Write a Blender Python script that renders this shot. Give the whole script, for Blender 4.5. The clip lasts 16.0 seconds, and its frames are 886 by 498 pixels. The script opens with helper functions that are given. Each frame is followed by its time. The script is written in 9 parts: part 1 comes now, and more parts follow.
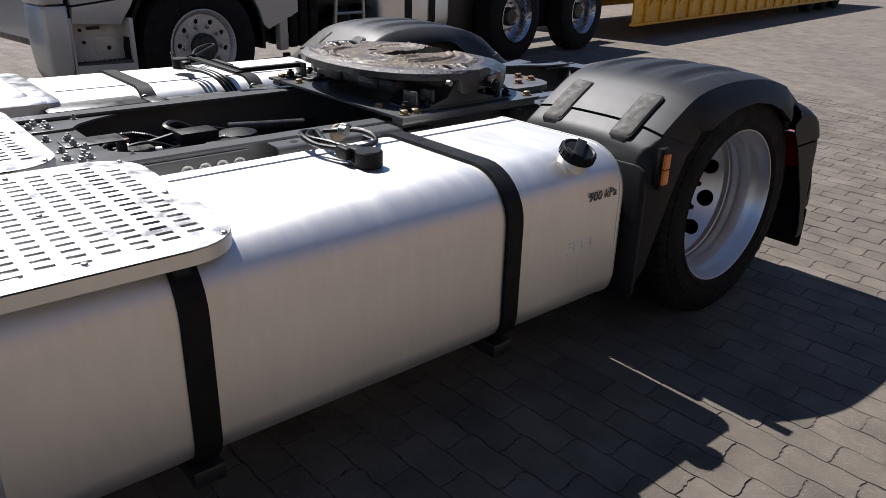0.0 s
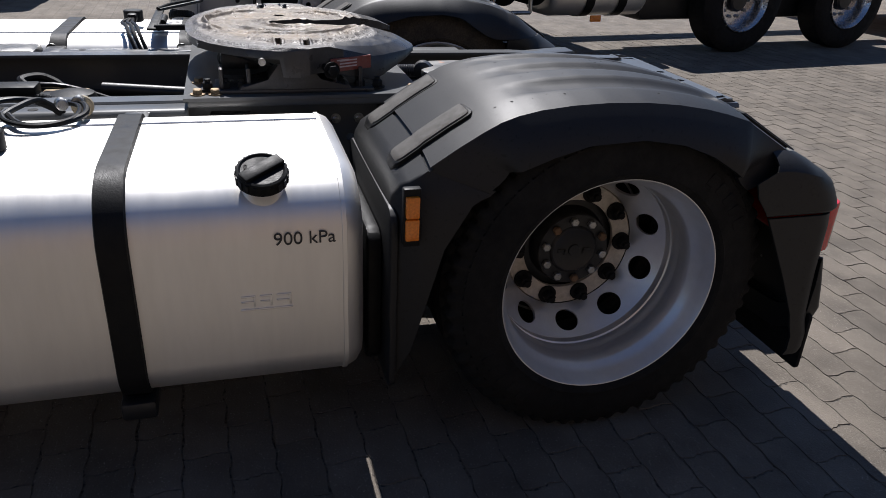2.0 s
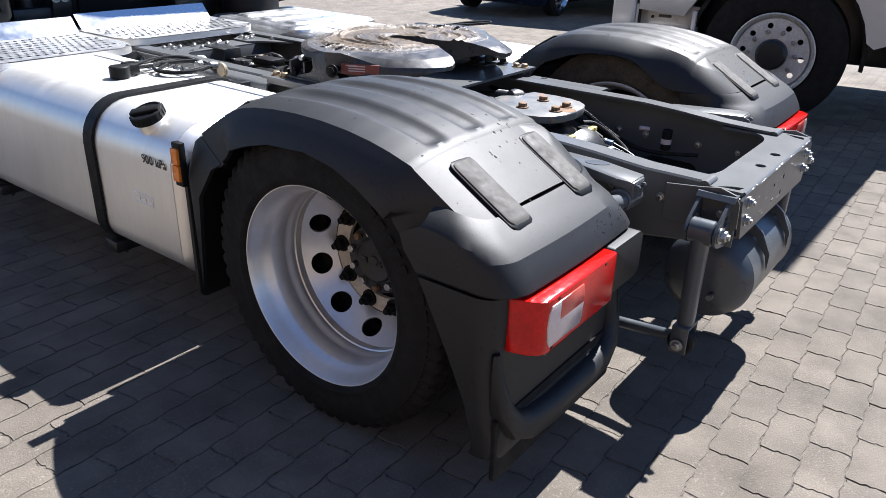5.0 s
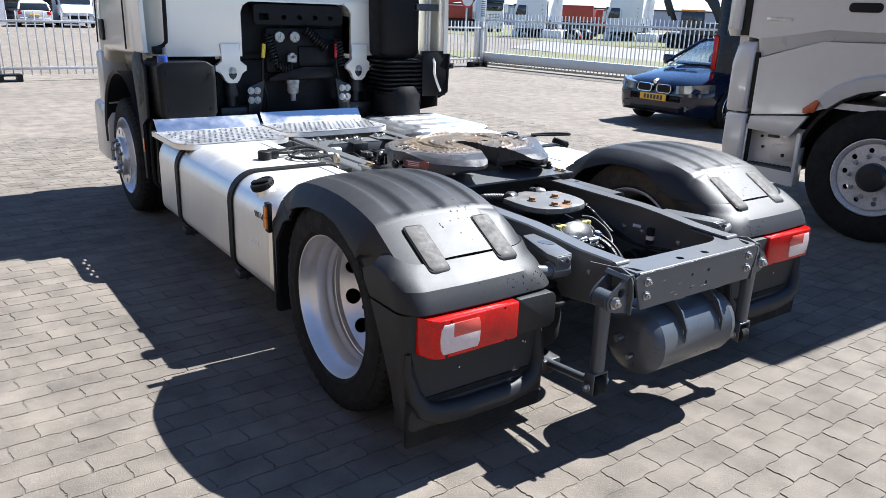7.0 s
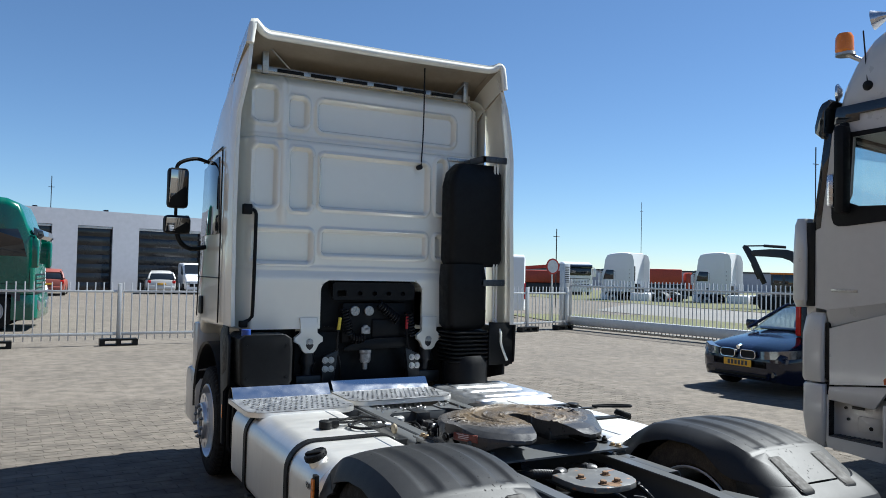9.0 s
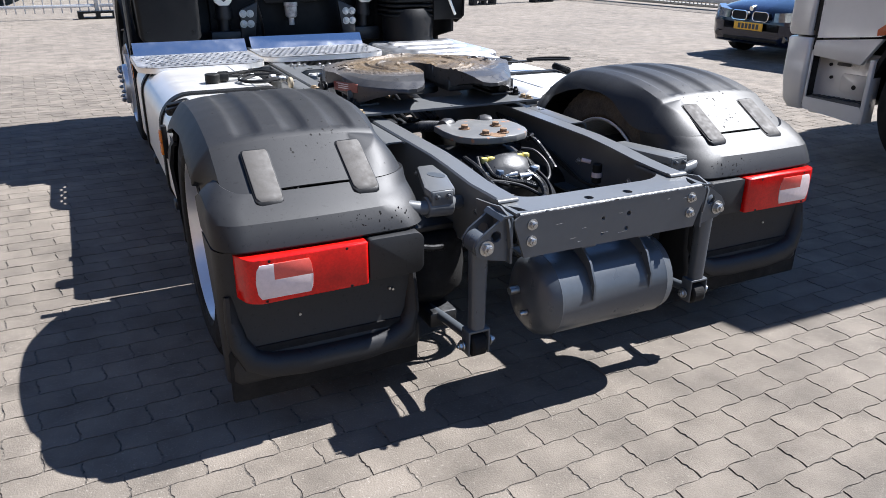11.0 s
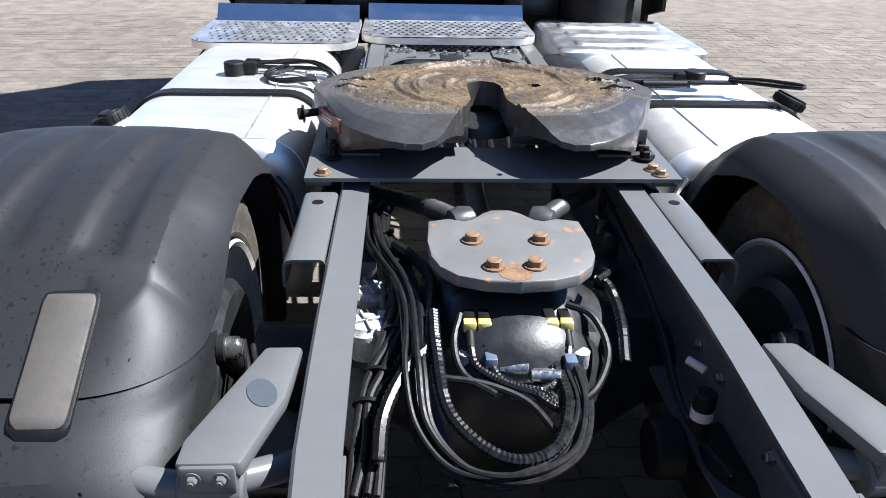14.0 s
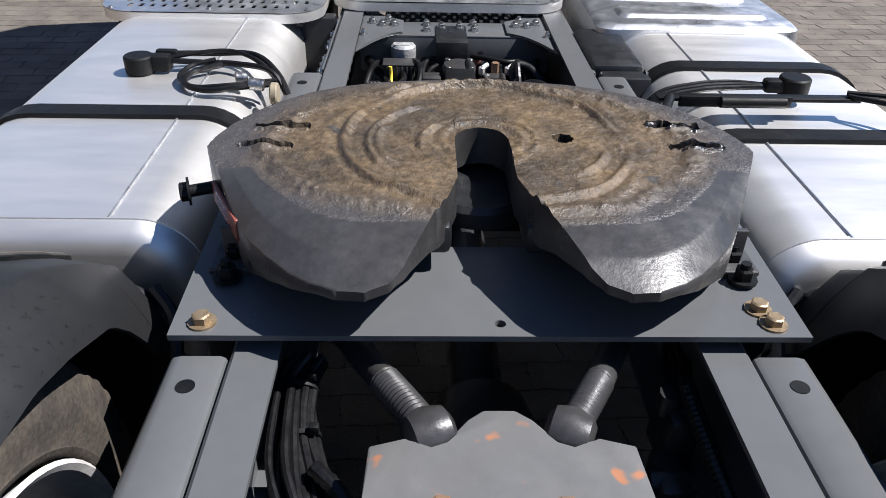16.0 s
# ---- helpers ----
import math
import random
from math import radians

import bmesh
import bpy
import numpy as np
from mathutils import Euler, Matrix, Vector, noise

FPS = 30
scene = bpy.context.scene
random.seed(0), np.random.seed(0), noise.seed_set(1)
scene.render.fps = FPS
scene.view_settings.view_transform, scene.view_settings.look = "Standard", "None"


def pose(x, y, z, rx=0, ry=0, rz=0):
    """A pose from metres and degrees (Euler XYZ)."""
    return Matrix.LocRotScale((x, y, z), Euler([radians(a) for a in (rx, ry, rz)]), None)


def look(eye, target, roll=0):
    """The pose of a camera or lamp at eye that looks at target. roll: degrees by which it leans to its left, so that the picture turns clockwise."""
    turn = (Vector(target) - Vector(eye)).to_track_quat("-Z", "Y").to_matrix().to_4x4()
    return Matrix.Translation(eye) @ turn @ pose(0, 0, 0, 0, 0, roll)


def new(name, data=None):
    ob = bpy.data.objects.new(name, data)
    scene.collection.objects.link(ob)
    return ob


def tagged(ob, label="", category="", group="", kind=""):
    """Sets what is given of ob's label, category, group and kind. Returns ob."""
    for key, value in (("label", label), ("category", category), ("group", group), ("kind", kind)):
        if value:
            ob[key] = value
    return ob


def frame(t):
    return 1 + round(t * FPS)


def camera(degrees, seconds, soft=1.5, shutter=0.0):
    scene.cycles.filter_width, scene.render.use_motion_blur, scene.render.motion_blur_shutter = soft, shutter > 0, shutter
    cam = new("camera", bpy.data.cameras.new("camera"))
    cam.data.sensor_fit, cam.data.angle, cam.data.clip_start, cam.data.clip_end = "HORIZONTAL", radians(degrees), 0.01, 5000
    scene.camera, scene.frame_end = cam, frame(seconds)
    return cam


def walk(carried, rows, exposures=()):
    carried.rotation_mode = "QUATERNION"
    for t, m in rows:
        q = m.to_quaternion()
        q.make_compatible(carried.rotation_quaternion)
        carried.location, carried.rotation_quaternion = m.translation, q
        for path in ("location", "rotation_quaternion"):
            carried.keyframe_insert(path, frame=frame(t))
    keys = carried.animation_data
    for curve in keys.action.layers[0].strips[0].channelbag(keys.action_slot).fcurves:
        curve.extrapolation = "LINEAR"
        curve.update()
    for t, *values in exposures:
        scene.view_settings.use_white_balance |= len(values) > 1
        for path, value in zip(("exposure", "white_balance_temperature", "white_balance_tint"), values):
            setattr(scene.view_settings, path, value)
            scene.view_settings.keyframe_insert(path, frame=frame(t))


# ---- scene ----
cam = camera(61.8, 16.0, soft=0.85)
PATH = [
    (0, (-2.583, 2.617, 1.395), (-1.185, 1.414, 0.622), 1.6),
    (0.5, (-2.589, 2.179, 1.369), (-1.068, 1.139, 0.592), 1.9),
    (1, (-2.607, 1.749, 1.362), (-1.008, 0.884, 0.53), 2.3),
    (1.5, (-2.691, 1.295, 1.365), (-1.022, 0.6, 0.51), 2.5),
    (2, (-2.742, 0.886, 1.362), (-1.009, 0.373, 0.503), 2.8),
    (2.5, (-2.839, 0.486, 1.386), (-1.05, 0.246, 0.526), 2.8),
    (3, (-2.906, 0.071, 1.388), (-1.104, 0.188, 0.527), 2.6),
    (3.5, (-2.798, -0.312, 1.411), (-1.04, 0.061, 0.533), 2.3),
    (4, (-2.618, -0.674, 1.431), (-0.945, -0.037, 0.539), 2.1),
    (4.2, (-2.534, -0.824, 1.425), (-0.903, -0.081, 0.533), 2.0),
    (6.3, (-2.484, -2.323, 1.536), (-1.269, -0.895, 0.841), 2.1),
    (6.5, (-2.525, -2.43, 1.556), (-1.337, -0.973, 0.873), 2.2),
    (7, (-2.523, -2.617, 1.647), (-1.407, -1.075, 1.033), 2.0),
    (7.5, (-2.49, -2.701, 1.752), (-1.434, -1.041, 1.39), 1.9),
    (7.6, (-2.459, -2.712, 1.765), (-1.428, -1.023, 1.475), 1.4),
    (8, (-2.459, -2.743, 1.801), (-1.475, -1.002, 1.77), 1.7),
    (8.5, (-2.434, -2.766, 1.802), (-1.483, -1.008, 1.877), 1.5),
    (9, (-2.403, -2.851, 1.749), (-1.461, -1.088, 1.811), 1.3),
    (9.5, (-2.303, -2.927, 1.667), (-1.363, -1.172, 1.473), 1.2),
    (10, (-2.151, -2.888, 1.576), (-1.239, -1.193, 1.032), 1.2),
    (10.2, (-2.041, -2.861, 1.55), (-1.147, -1.196, 0.896), 1.0),
    (12.3, (-0.692, -2.41, 1.462), (-0.147, -0.663, 0.656), 1.3),
    (12.5, (-0.573, -2.314, 1.452), (-0.113, -0.548, 0.635), 1.3),
    (13, (-0.349, -2.035, 1.463), (-0.097, -0.236, 0.625), 1.6),
    (13.5, (-0.266, -1.73, 1.463), (-0.116, 0.058, 0.579), 1.7),
    (14, (-0.233, -1.452, 1.481), (-0.129, 0.333, 0.586), 1.4),
    (14.5, (-0.168, -1.173, 1.479), (-0.081, 0.598, 0.554), 1.3),
    (15, (-0.117, -0.966, 1.477), (-0.042, 0.781, 0.506), 1.4),
    (15.5, (-0.12, -0.739, 1.511), (-0.05, 0.945, 0.434), 1.6),
    (16, (-0.11, -0.548, 1.514), (-0.051, 1.125, 0.419), 1.5),
]
EXPOSURES = [(0.0, 0.66, 6400, 13), (0.5, 0.45, 6350, 13), (1.0, 0.27, 6350, 13), (1.5, 0.30, 6300, 13), (2.0, 0.55, 6300, 13), (2.5, 0.95, 6250, 13), (3.0, 1.35, 6200, 12), (3.5, 1.57, 6150, 12), (4.2, 1.65, 6150, 12), (6.3, 1.70, 6100, 11), (7.0, 1.80, 6050, 10), (7.5, 1.70, 6050, 9), (8.0, 1.15, 6100, 7), (9.0, 1.05, 6100, 5), (9.5, 1.05, 6200, 8), (10.2, 1.38, 6200, 12), (12.3, 1.85, 5850, 12), (13.0, 1.93, 5930, 11), (13.5, 1.93, 6050, 11), (14.5, 1.44, 6150, 12), (16.0, 1.0, 6250, 13)]
walk(cam, [(t, look(e, g, r)) for t, e, g, r in PATH], EXPOSURES)

# ---- light ----
world = bpy.data.worlds.new("sky")
scene.world = world
world.use_nodes = True
SUN_EL, SUN_AZ = radians(53), radians(91)      # azimuth measured clockwise from +y
_bg = world.node_tree.nodes["Background"]
_sky = world.node_tree.nodes.new("ShaderNodeTexSky")
_sky.sky_type, _sky.sun_disc = "NISHITA", False
_sky.sun_elevation, _sky.sun_rotation = SUN_EL, SUN_AZ
_sky.air_density, _sky.dust_density, _sky.ozone_density = 1.0, 0.0, 6.0
_sky.altitude = 1500
_bg.inputs[1].default_value = 0.059
world.node_tree.links.new(_sky.outputs[0], _bg.inputs[0])
sun = new("sun", bpy.data.lights.new("sun", "SUN"))
sun.data.energy, sun.data.angle, sun.data.color = 5.0, radians(0.53), (1.0, 0.975, 0.94)
_to = Vector((math.sin(SUN_AZ) * math.cos(SUN_EL), math.cos(SUN_AZ) * math.cos(SUN_EL), math.sin(SUN_EL)))
sun.matrix_basis = look(_to * 40, (0, 0, 0))


# ---- materials ----
def mat(name, col, rough=0.5, metal=0.0, col2=None, scale=8.0, amount=0.5, bump=0.0, bump_scale=120.0,
        fine=0.12, rvar=0.12, random=0.0, spec=0.5, coat=0.0, stretch=(1, 1, 1), spots=0.0, spot_col=(0.02, 0.02, 0.02), spot_scale=30.0):
    """Two scales of colour change, uneven gloss and fine relief on one base colour."""
    m = bpy.data.materials.new(name)
    m.use_nodes = True
    nt = m.node_tree
    b = nt.nodes["Principled BSDF"]
    N, L = nt.nodes.new, nt.links.new
    tc, mp = N("ShaderNodeTexCoord"), N("ShaderNodeMapping")
    mp.inputs["Scale"].default_value = stretch
    L(tc.outputs["Object"], mp.inputs[0])

    def noi(s, d=4.0, ro=0.55):
        n = N("ShaderNodeTexNoise")
        n.inputs["Scale"].default_value, n.inputs["Detail"].default_value, n.inputs["Roughness"].default_value = s, d, ro
        L(mp.outputs[0], n.inputs["Vector"])
        return n

    def mix(f, a, c, kind="MIX"):
        x = N("ShaderNodeMix")
        x.data_type, x.blend_type = "RGBA", kind
        for sock, v in ((x.inputs[0], f), (x.inputs[6], a), (x.inputs[7], c)):
            if isinstance(v, (int, float)):
                sock.default_value = v
            elif isinstance(v, tuple):
                sock.default_value = (*v, 1)
            else:
                L(v, sock)
        return x.outputs[2]

    def ramp(sock, lo, hi, a=0.0, c=1.0):
        r = N("ShaderNodeMapRange")
        r.inputs[1].default_value, r.inputs[2].default_value, r.inputs[3].default_value, r.inputs[4].default_value = lo, hi, a, c
        L(sock, r.inputs[0])
        return r.outputs[0]

    big, small = noi(scale), noi(scale * 9, 3.0)
    c2 = col2 or tuple(v * 0.72 for v in col)
    out = mix(ramp(big.outputs["Fac"], 0.35, 0.68, 0.0, amount), tuple(col), tuple(c2))
    dark = tuple(v * (1 - 2.2 * fine) for v in (1, 1, 1))
    out = mix(ramp(small.outputs["Fac"], 0.35, 0.75), out, mix(1.0, out, dark, "MULTIPLY"))
    if spots:
        sp = noi(spot_scale, 2.0)
        out = mix(ramp(sp.outputs["Fac"], 1 - spots, 1 - spots + 0.06), out, tuple(spot_col))
    if random:
        oi = N("ShaderNodeObjectInfo")
        out = mix(1.0, out, mix(ramp(oi.outputs["Random"], 0, 1, 0, 1), (1 - random,) * 3, (1 + random,) * 3), "MULTIPLY")
    L(out, b.inputs["Base Color"])
    L(ramp(noi(scale * 3.3).outputs["Fac"], 0.3, 0.7, max(0.03, rough - rvar), min(1, rough + rvar)), b.inputs["Roughness"])
    b.inputs["Metallic"].default_value = metal
    b.inputs["Specular IOR Level"].default_value = spec
    b.inputs["Coat Weight"].default_value = coat
    b.inputs["Coat Roughness"].default_value = 0.06
    if bump:
        bp = N("ShaderNodeBump")
        bp.inputs["Strength"].default_value, bp.inputs["Distance"].default_value = bump, 0.01
        L(noi(bump_scale, 5.0, 0.6).outputs["Fac"], bp.inputs["Height"])
        L(bp.outputs[0], b.inputs["Normal"])
    return m


def clear(name, col, rough=0.05, trans=0.9):
    m = mat(name, col, rough, scale=3, amount=0.2, fine=0.02, rvar=0.03)
    b = m.node_tree.nodes["Principled BSDF"]
    b.inputs["Transmission Weight"].default_value = trans
    b.inputs["IOR"].default_value = 1.45
    return m


ALU = mat("brushed_aluminium", (0.87, 0.85, 0.81), 0.45, 0.88, (0.76, 0.735, 0.69), 2.2, 0.5, 0.015, 60, 0.02, 0.035, stretch=(0.5, 2.2, 0.4))
SHEET = mat("bright_sheet_metal", (0.66, 0.67, 0.69), 0.17, 1.0, (0.60, 0.61, 0.63), 3, 0.5, 0.02, 40, 0.03, 0.05)
ALU_TREAD = mat("tread_aluminium", (0.62, 0.63, 0.65), 0.38, 0.9, (0.54, 0.55, 0.57), 5, 0.5, 0.12, 150, 0.06)
RIM = mat("silver_wheel_paint", (0.74, 0.74, 0.75), 0.32, 0.7, (0.68, 0.67, 0.66), 4, 0.6, 0.03, 200, 0.03, 0.03)
RIM_DUSTY = mat("dusty_wheel_disc", (0.60, 0.55, 0.48), 0.55, 0.1, (0.50, 0.43, 0.34), 9, 0.7, 0.06, 150, 0.12)
RUBBER = mat("tyre_rubber", (0.009, 0.0087, 0.0084), 0.8, 0, (0.016, 0.015, 0.014), 6, 0.7, 0.25, 130, 0.15, spec=0.22)
TREAD = mat("dusty_tyre_tread", (0.05, 0.044, 0.037), 0.9, 0, (0.10, 0.082, 0.062), 14, 0.8, 0.3, 90, 0.2, spec=0.2)
FENDER = mat("grey_black_plastic", (0.0115, 0.0118, 0.0124), 0.53, 0, (0.0140, 0.0140, 0.0147), 4, 0.5, 0.05, 420, 0.06, 0.015, spec=0.38, spots=0.37, spot_col=(0.004, 0.004, 0.004), spot_scale=90)
CLIP = mat("worn_rubber_clip", (0.058, 0.053, 0.047), 0.75, 0, (0.068, 0.062, 0.054), 12, 0.5, 0.06, 200, 0.04)
PLASTIC = mat("black_plastic", (0.0060, 0.0060, 0.0064), 0.52, 0, (0.008, 0.009, 0.009), 7, 0.7, 0.1, 250, 0.1, spec=0.2)
FRAME = mat("grey_chassis_paint", (0.098, 0.101, 0.102), 0.33, 0, (0.085, 0.088, 0.089), 3, 0.5, 0.02, 90, 0.03, 0.03, spec=0.36, spots=0.24, spot_col=(0.16, 0.155, 0.145), spot_scale=40)
TANK_PAINT = mat("dark_grey_frame_paint", (0.060, 0.068, 0.077), 0.32, 0, (0.050, 0.056, 0.063), 5, 0.5, 0.04, 90, 0.05, 0.05)
FRAME_DARK = mat("dark_chassis_paint", (0.014, 0.0147, 0.016), 0.42, 0, (0.010, 0.0105, 0.011), 7, 0.7, 0.08, 90, 0.12)
GREASE_PLATE = mat("greasy_coupling_plate", (0.074, 0.056, 0.038), 0.46, 0.1, (0.185, 0.128, 0.068), 9, 1.0, 0.50, 110, 0.28, 0.2, spots=0.35, spot_col=(0.040, 0.034, 0.028), spot_scale=16)
# the grease keeps to the middle of the plate; bare dark iron towards its edge
_nt = GREASE_PLATE.node_tree
_N, _L = _nt.nodes.new, _nt.links.new
_tc, _mp, _no = _N("ShaderNodeTexCoord"), _N("ShaderNodeMapping"), _N("ShaderNodeTexNoise")
_mp.inputs["Location"].default_value = (0, -2.31, 0)
_mp.inputs["Scale"].default_value = (2.45, 3.30, 0)
_no.inputs["Scale"].default_value = 9
_no.inputs["Detail"].default_value = 8
_L(_tc.outputs["Object"], _mp.inputs["Vector"])
_L(_tc.outputs["Object"], _no.inputs["Vector"])
_ln = _N("ShaderNodeVectorMath")
_ln.operation = "LENGTH"
_L(_mp.outputs["Vector"], _ln.inputs[0])
_ma = _N("ShaderNodeMath")
_ma.operation, _ma.inputs[1].default_value = "MULTIPLY_ADD", 0.55
_L(_no.outputs["Fac"], _ma.inputs[0])
_L(_ln.outputs["Value"], _ma.inputs[2])
_mr, _mx = _N("ShaderNodeMapRange"), _N("ShaderNodeMix")
_mr.inputs[1].default_value, _mr.inputs[2].default_value = 1.38, 1.10
_L(_ma.outputs[0], _mr.inputs[0])
_mx.data_type = "RGBA"
_mx.inputs[6].default_value = (0.054, 0.050, 0.048, 1)
_b = _nt.nodes["Principled BSDF"]
_L(_mr.outputs[0], _mx.inputs[0])
_L(_b.inputs["Base Color"].links[0].from_socket, _mx.inputs[7])
_L(_mx.outputs[2], _b.inputs["Base Color"])
GREASE_AND_HOLE_DARK = mat("wet_black_grease", (0.012, 0.010, 0.009), 0.22, 0, (0.022, 0.018, 0.014), 40, 0.8, 0.3, 200, 0.1)
CAST = mat("cast_coupling_paint", (0.057, 0.056, 0.056), 0.36, 0.2, (0.040, 0.038, 0.036), 7, 0.9, 0.07, 160, 0.12)
STEEL = mat("zinc_steel", (0.50, 0.50, 0.49), 0.36, 1.0, (0.36, 0.35, 0.33), 30, 0.7, 0.1, 200)
BOLT_YEL = mat("yellow_zinc_bolt", (0.34, 0.26, 0.16), 0.45, 0.6, (0.22, 0.15, 0.085), 40, 0.8, 0.15, 200)
RUST = mat("rusty_bolt", (0.22, 0.135, 0.075), 0.75, 0.2, (0.12, 0.065, 0.035), 40, 0.8, 0.3, 150)
CABLE = mat("black_cable", (0.0045, 0.0045, 0.005), 0.44, 0, (0.012, 0.012, 0.012), 20, 0.7, 0.05, 300, spec=0.25)
CONDUIT = mat("ribbed_conduit", (0.0045, 0.0045, 0.0047), 0.36, 0, (0.008, 0.008, 0.008), 20, 0.6, 0.05, 300, spec=0.3)
WHITE = mat("cream_white_paint", (0.80, 0.78, 0.69), 0.17, 0, (0.775, 0.755, 0.665), 1.3, 0.5, 0.004, 9, 0.008, 0.04, coat=0.6)
SILVER = mat("silver_grey_paint", (0.50, 0.49, 0.47), 0.30, 0.1, (0.47, 0.46, 0.44), 1.5, 0.6, 0, 20, 0.02, 0.03, coat=0.4)
RED_LENS = mat("red_lamp_lens", (0.62, 0.008, 0.005), 0.14, 0, (0.42, 0.004, 0.003), 14, 0.8, 0.05, 260, 0.12, 0.04, spec=0.35)
CLEAR_LENS = mat("clear_lamp_lens", (0.64, 0.52, 0.50), 0.10, 0, (0.60, 0.50, 0.48), 8, 0.5, 0.1, 260, 0.06, 0.04, coat=0.6)
ORANGE = mat("orange_reflector", (0.85, 0.24, 0.015), 0.18, 0, (0.70, 0.16, 0.01), 20, 0.6, 0.1, 300, coat=0.4)
LABEL_RED = mat("red_type_plate", (0.26, 0.045, 0.03), 0.45, 0, (0.24, 0.13, 0.10), 40, 0.6, 0.05, 100)
YELLOW = mat("yellow_plug", (0.75, 0.58, 0.06), 0.45, 0, (0.6, 0.45, 0.05), 30, 0.5)
WHITE_PART = mat("white_oxide_casting", (0.55, 0.55, 0.53), 0.6, 0.4, (0.20, 0.20, 0.20), 25, 0.9, 0.3, 100)
GLASS_DARK = mat("dark_window_glass", (0.012, 0.015, 0.018), 0.05, 0, (0.02, 0.024, 0.028), 2, 0.5, 0, 10, 0.02, 0.02, coat=0.5)
INK = mat("black_print", (0.03, 0.03, 0.03), 0.5, 0, (0.05, 0.05, 0.05), 50, 0.5)
MIRROR = mat("mirror_glass", (0.42, 0.42, 0.42), 0.03, 1.0, (0.80, 0.80, 0.80), 2, 0.3, 0, 10, 0.0, 0.0)


# ---- building tools ----
class Bolts(list):
    """Bolts to be made: each becomes an object of its own on a shared mesh."""


BOLT_MESH = {}


def part(name, bm, material, parent=None, label="", angle=38.0):
    """Links a bmesh as one mesh object under a thing or a part."""
    if isinstance(bm, Bolts):
        for p, n, *shape in bm:
            key = (name, material.name, *shape)
            if key not in BOLT_MESH:
                b = bmesh.new()
                bolt(b, (0, 0, 0), (0, 0, 1), *shape)
                first = part(name, b, material, parent, label)
                BOLT_MESH[key] = first.data
            else:
                first = new(name, BOLT_MESH[key])
                first.parent = parent
            first.matrix_basis = frame_of(p, Vector(p) + Vector(n))[0]
        return None
    bmesh.ops.recalc_face_normals(bm, faces=bm.faces)
    me = bpy.data.meshes.new(name)
    bm.to_mesh(me)
    bm.free()
    for p in me.polygons:
        p.use_smooth = True
    me.set_sharp_from_angle(angle=radians(angle))
    mats = material if isinstance(material, (list, tuple)) else [material]
    for m in mats:
        me.materials.append(m)
    ob = new(name, me)
    if parent:
        ob.parent = parent
    if label:
        ob["label"] = label
    return ob


def thing(name, label, category, at=(0, 0, 0), group="", turn=0.0):
    ob = new(name)
    ob.empty_display_size = 0.2
    ob.matrix_basis = pose(*at, 0, 0, turn)
    return tagged(ob, label, category, group)


def repeat(ob, parent, m):
    """One more part on the mesh of another one, at the pose m."""
    o = new(ob.name.split(".")[0], ob.data)
    o.parent, o.matrix_basis = parent, m
    return o


def box(bm, x0, x1, y0, y1, z0, z1, bev=0.0, seg=2, m=None):
    r = bmesh.ops.create_cube(bm, size=1.0)["verts"]
    t = Matrix.Translation(((x0 + x1) / 2, (y0 + y1) / 2, (z0 + z1) / 2)) @ Matrix.Diagonal((abs(x1 - x0), abs(y1 - y0), abs(z1 - z0), 1))
    bmesh.ops.transform(bm, matrix=(m @ t) if m else t, verts=r)
    if bev:
        es = list({e for v in r for e in v.link_edges})
        bmesh.ops.bevel(bm, geom=es, offset=bev, segments=seg, profile=0.5, affect="EDGES", clamp_overlap=True)
    return bm


def frame_of(p0, p1):
    d = Vector(p1) - Vector(p0)
    q = d.to_track_quat("Z", "Y").to_matrix().to_4x4()
    return Matrix.Translation(p0) @ q, d.length


def lathe(bm, prof, p0, p1, seg=24, cap=True):
    """prof: (distance along p0 -> p1, radius)."""
    m, _ = frame_of(p0, p1)
    rings = []
    for h, r in prof:
        rings.append([bm.verts.new(m @ Vector((r * math.cos(2 * math.pi * i / seg), r * math.sin(2 * math.pi * i / seg), h))) for i in range(seg)])
    for a, b in zip(rings, rings[1:]):
        for i in range(seg):
            bm.faces.new((a[i], a[(i + 1) % seg], b[(i + 1) % seg], b[i]))
    if cap:
        bm.faces.new(rings[0][::-1])
        bm.faces.new(rings[-1])
    return bm


def rod(bm, p0, p1, r, seg=12, bev=0.0):
    n = (Vector(p1) - Vector(p0)).length
    prof = [(0, r), (n, r)] if not bev else [(0, r - bev), (bev, r), (n - bev, r), (n, r - bev)]
    return lathe(bm, prof, p0, p1, seg)


def bolt(bm, p, n, r=0.012, h=0.012, washer=True, stud=True):
    """A hexagon head with washer on a face with normal n."""
    if isinstance(bm, Bolts):
        bm.append((p, n, r, h, washer, stud))
        return bm
    p, n = Vector(p), Vector(n).normalized()
    if washer:
        rod(bm, p, p + n * h * 0.25, r * 1.5, 14)
    lathe(bm, [(0, r), (h * 0.85, r), (h, r * 0.8)], p + n * h * 0.25, p + n * h * 1.25, 6)
    if stud:
        rod(bm, p + n * h * 1.2, p + n * h * 1.7, r * 0.55, 8)
    return bm


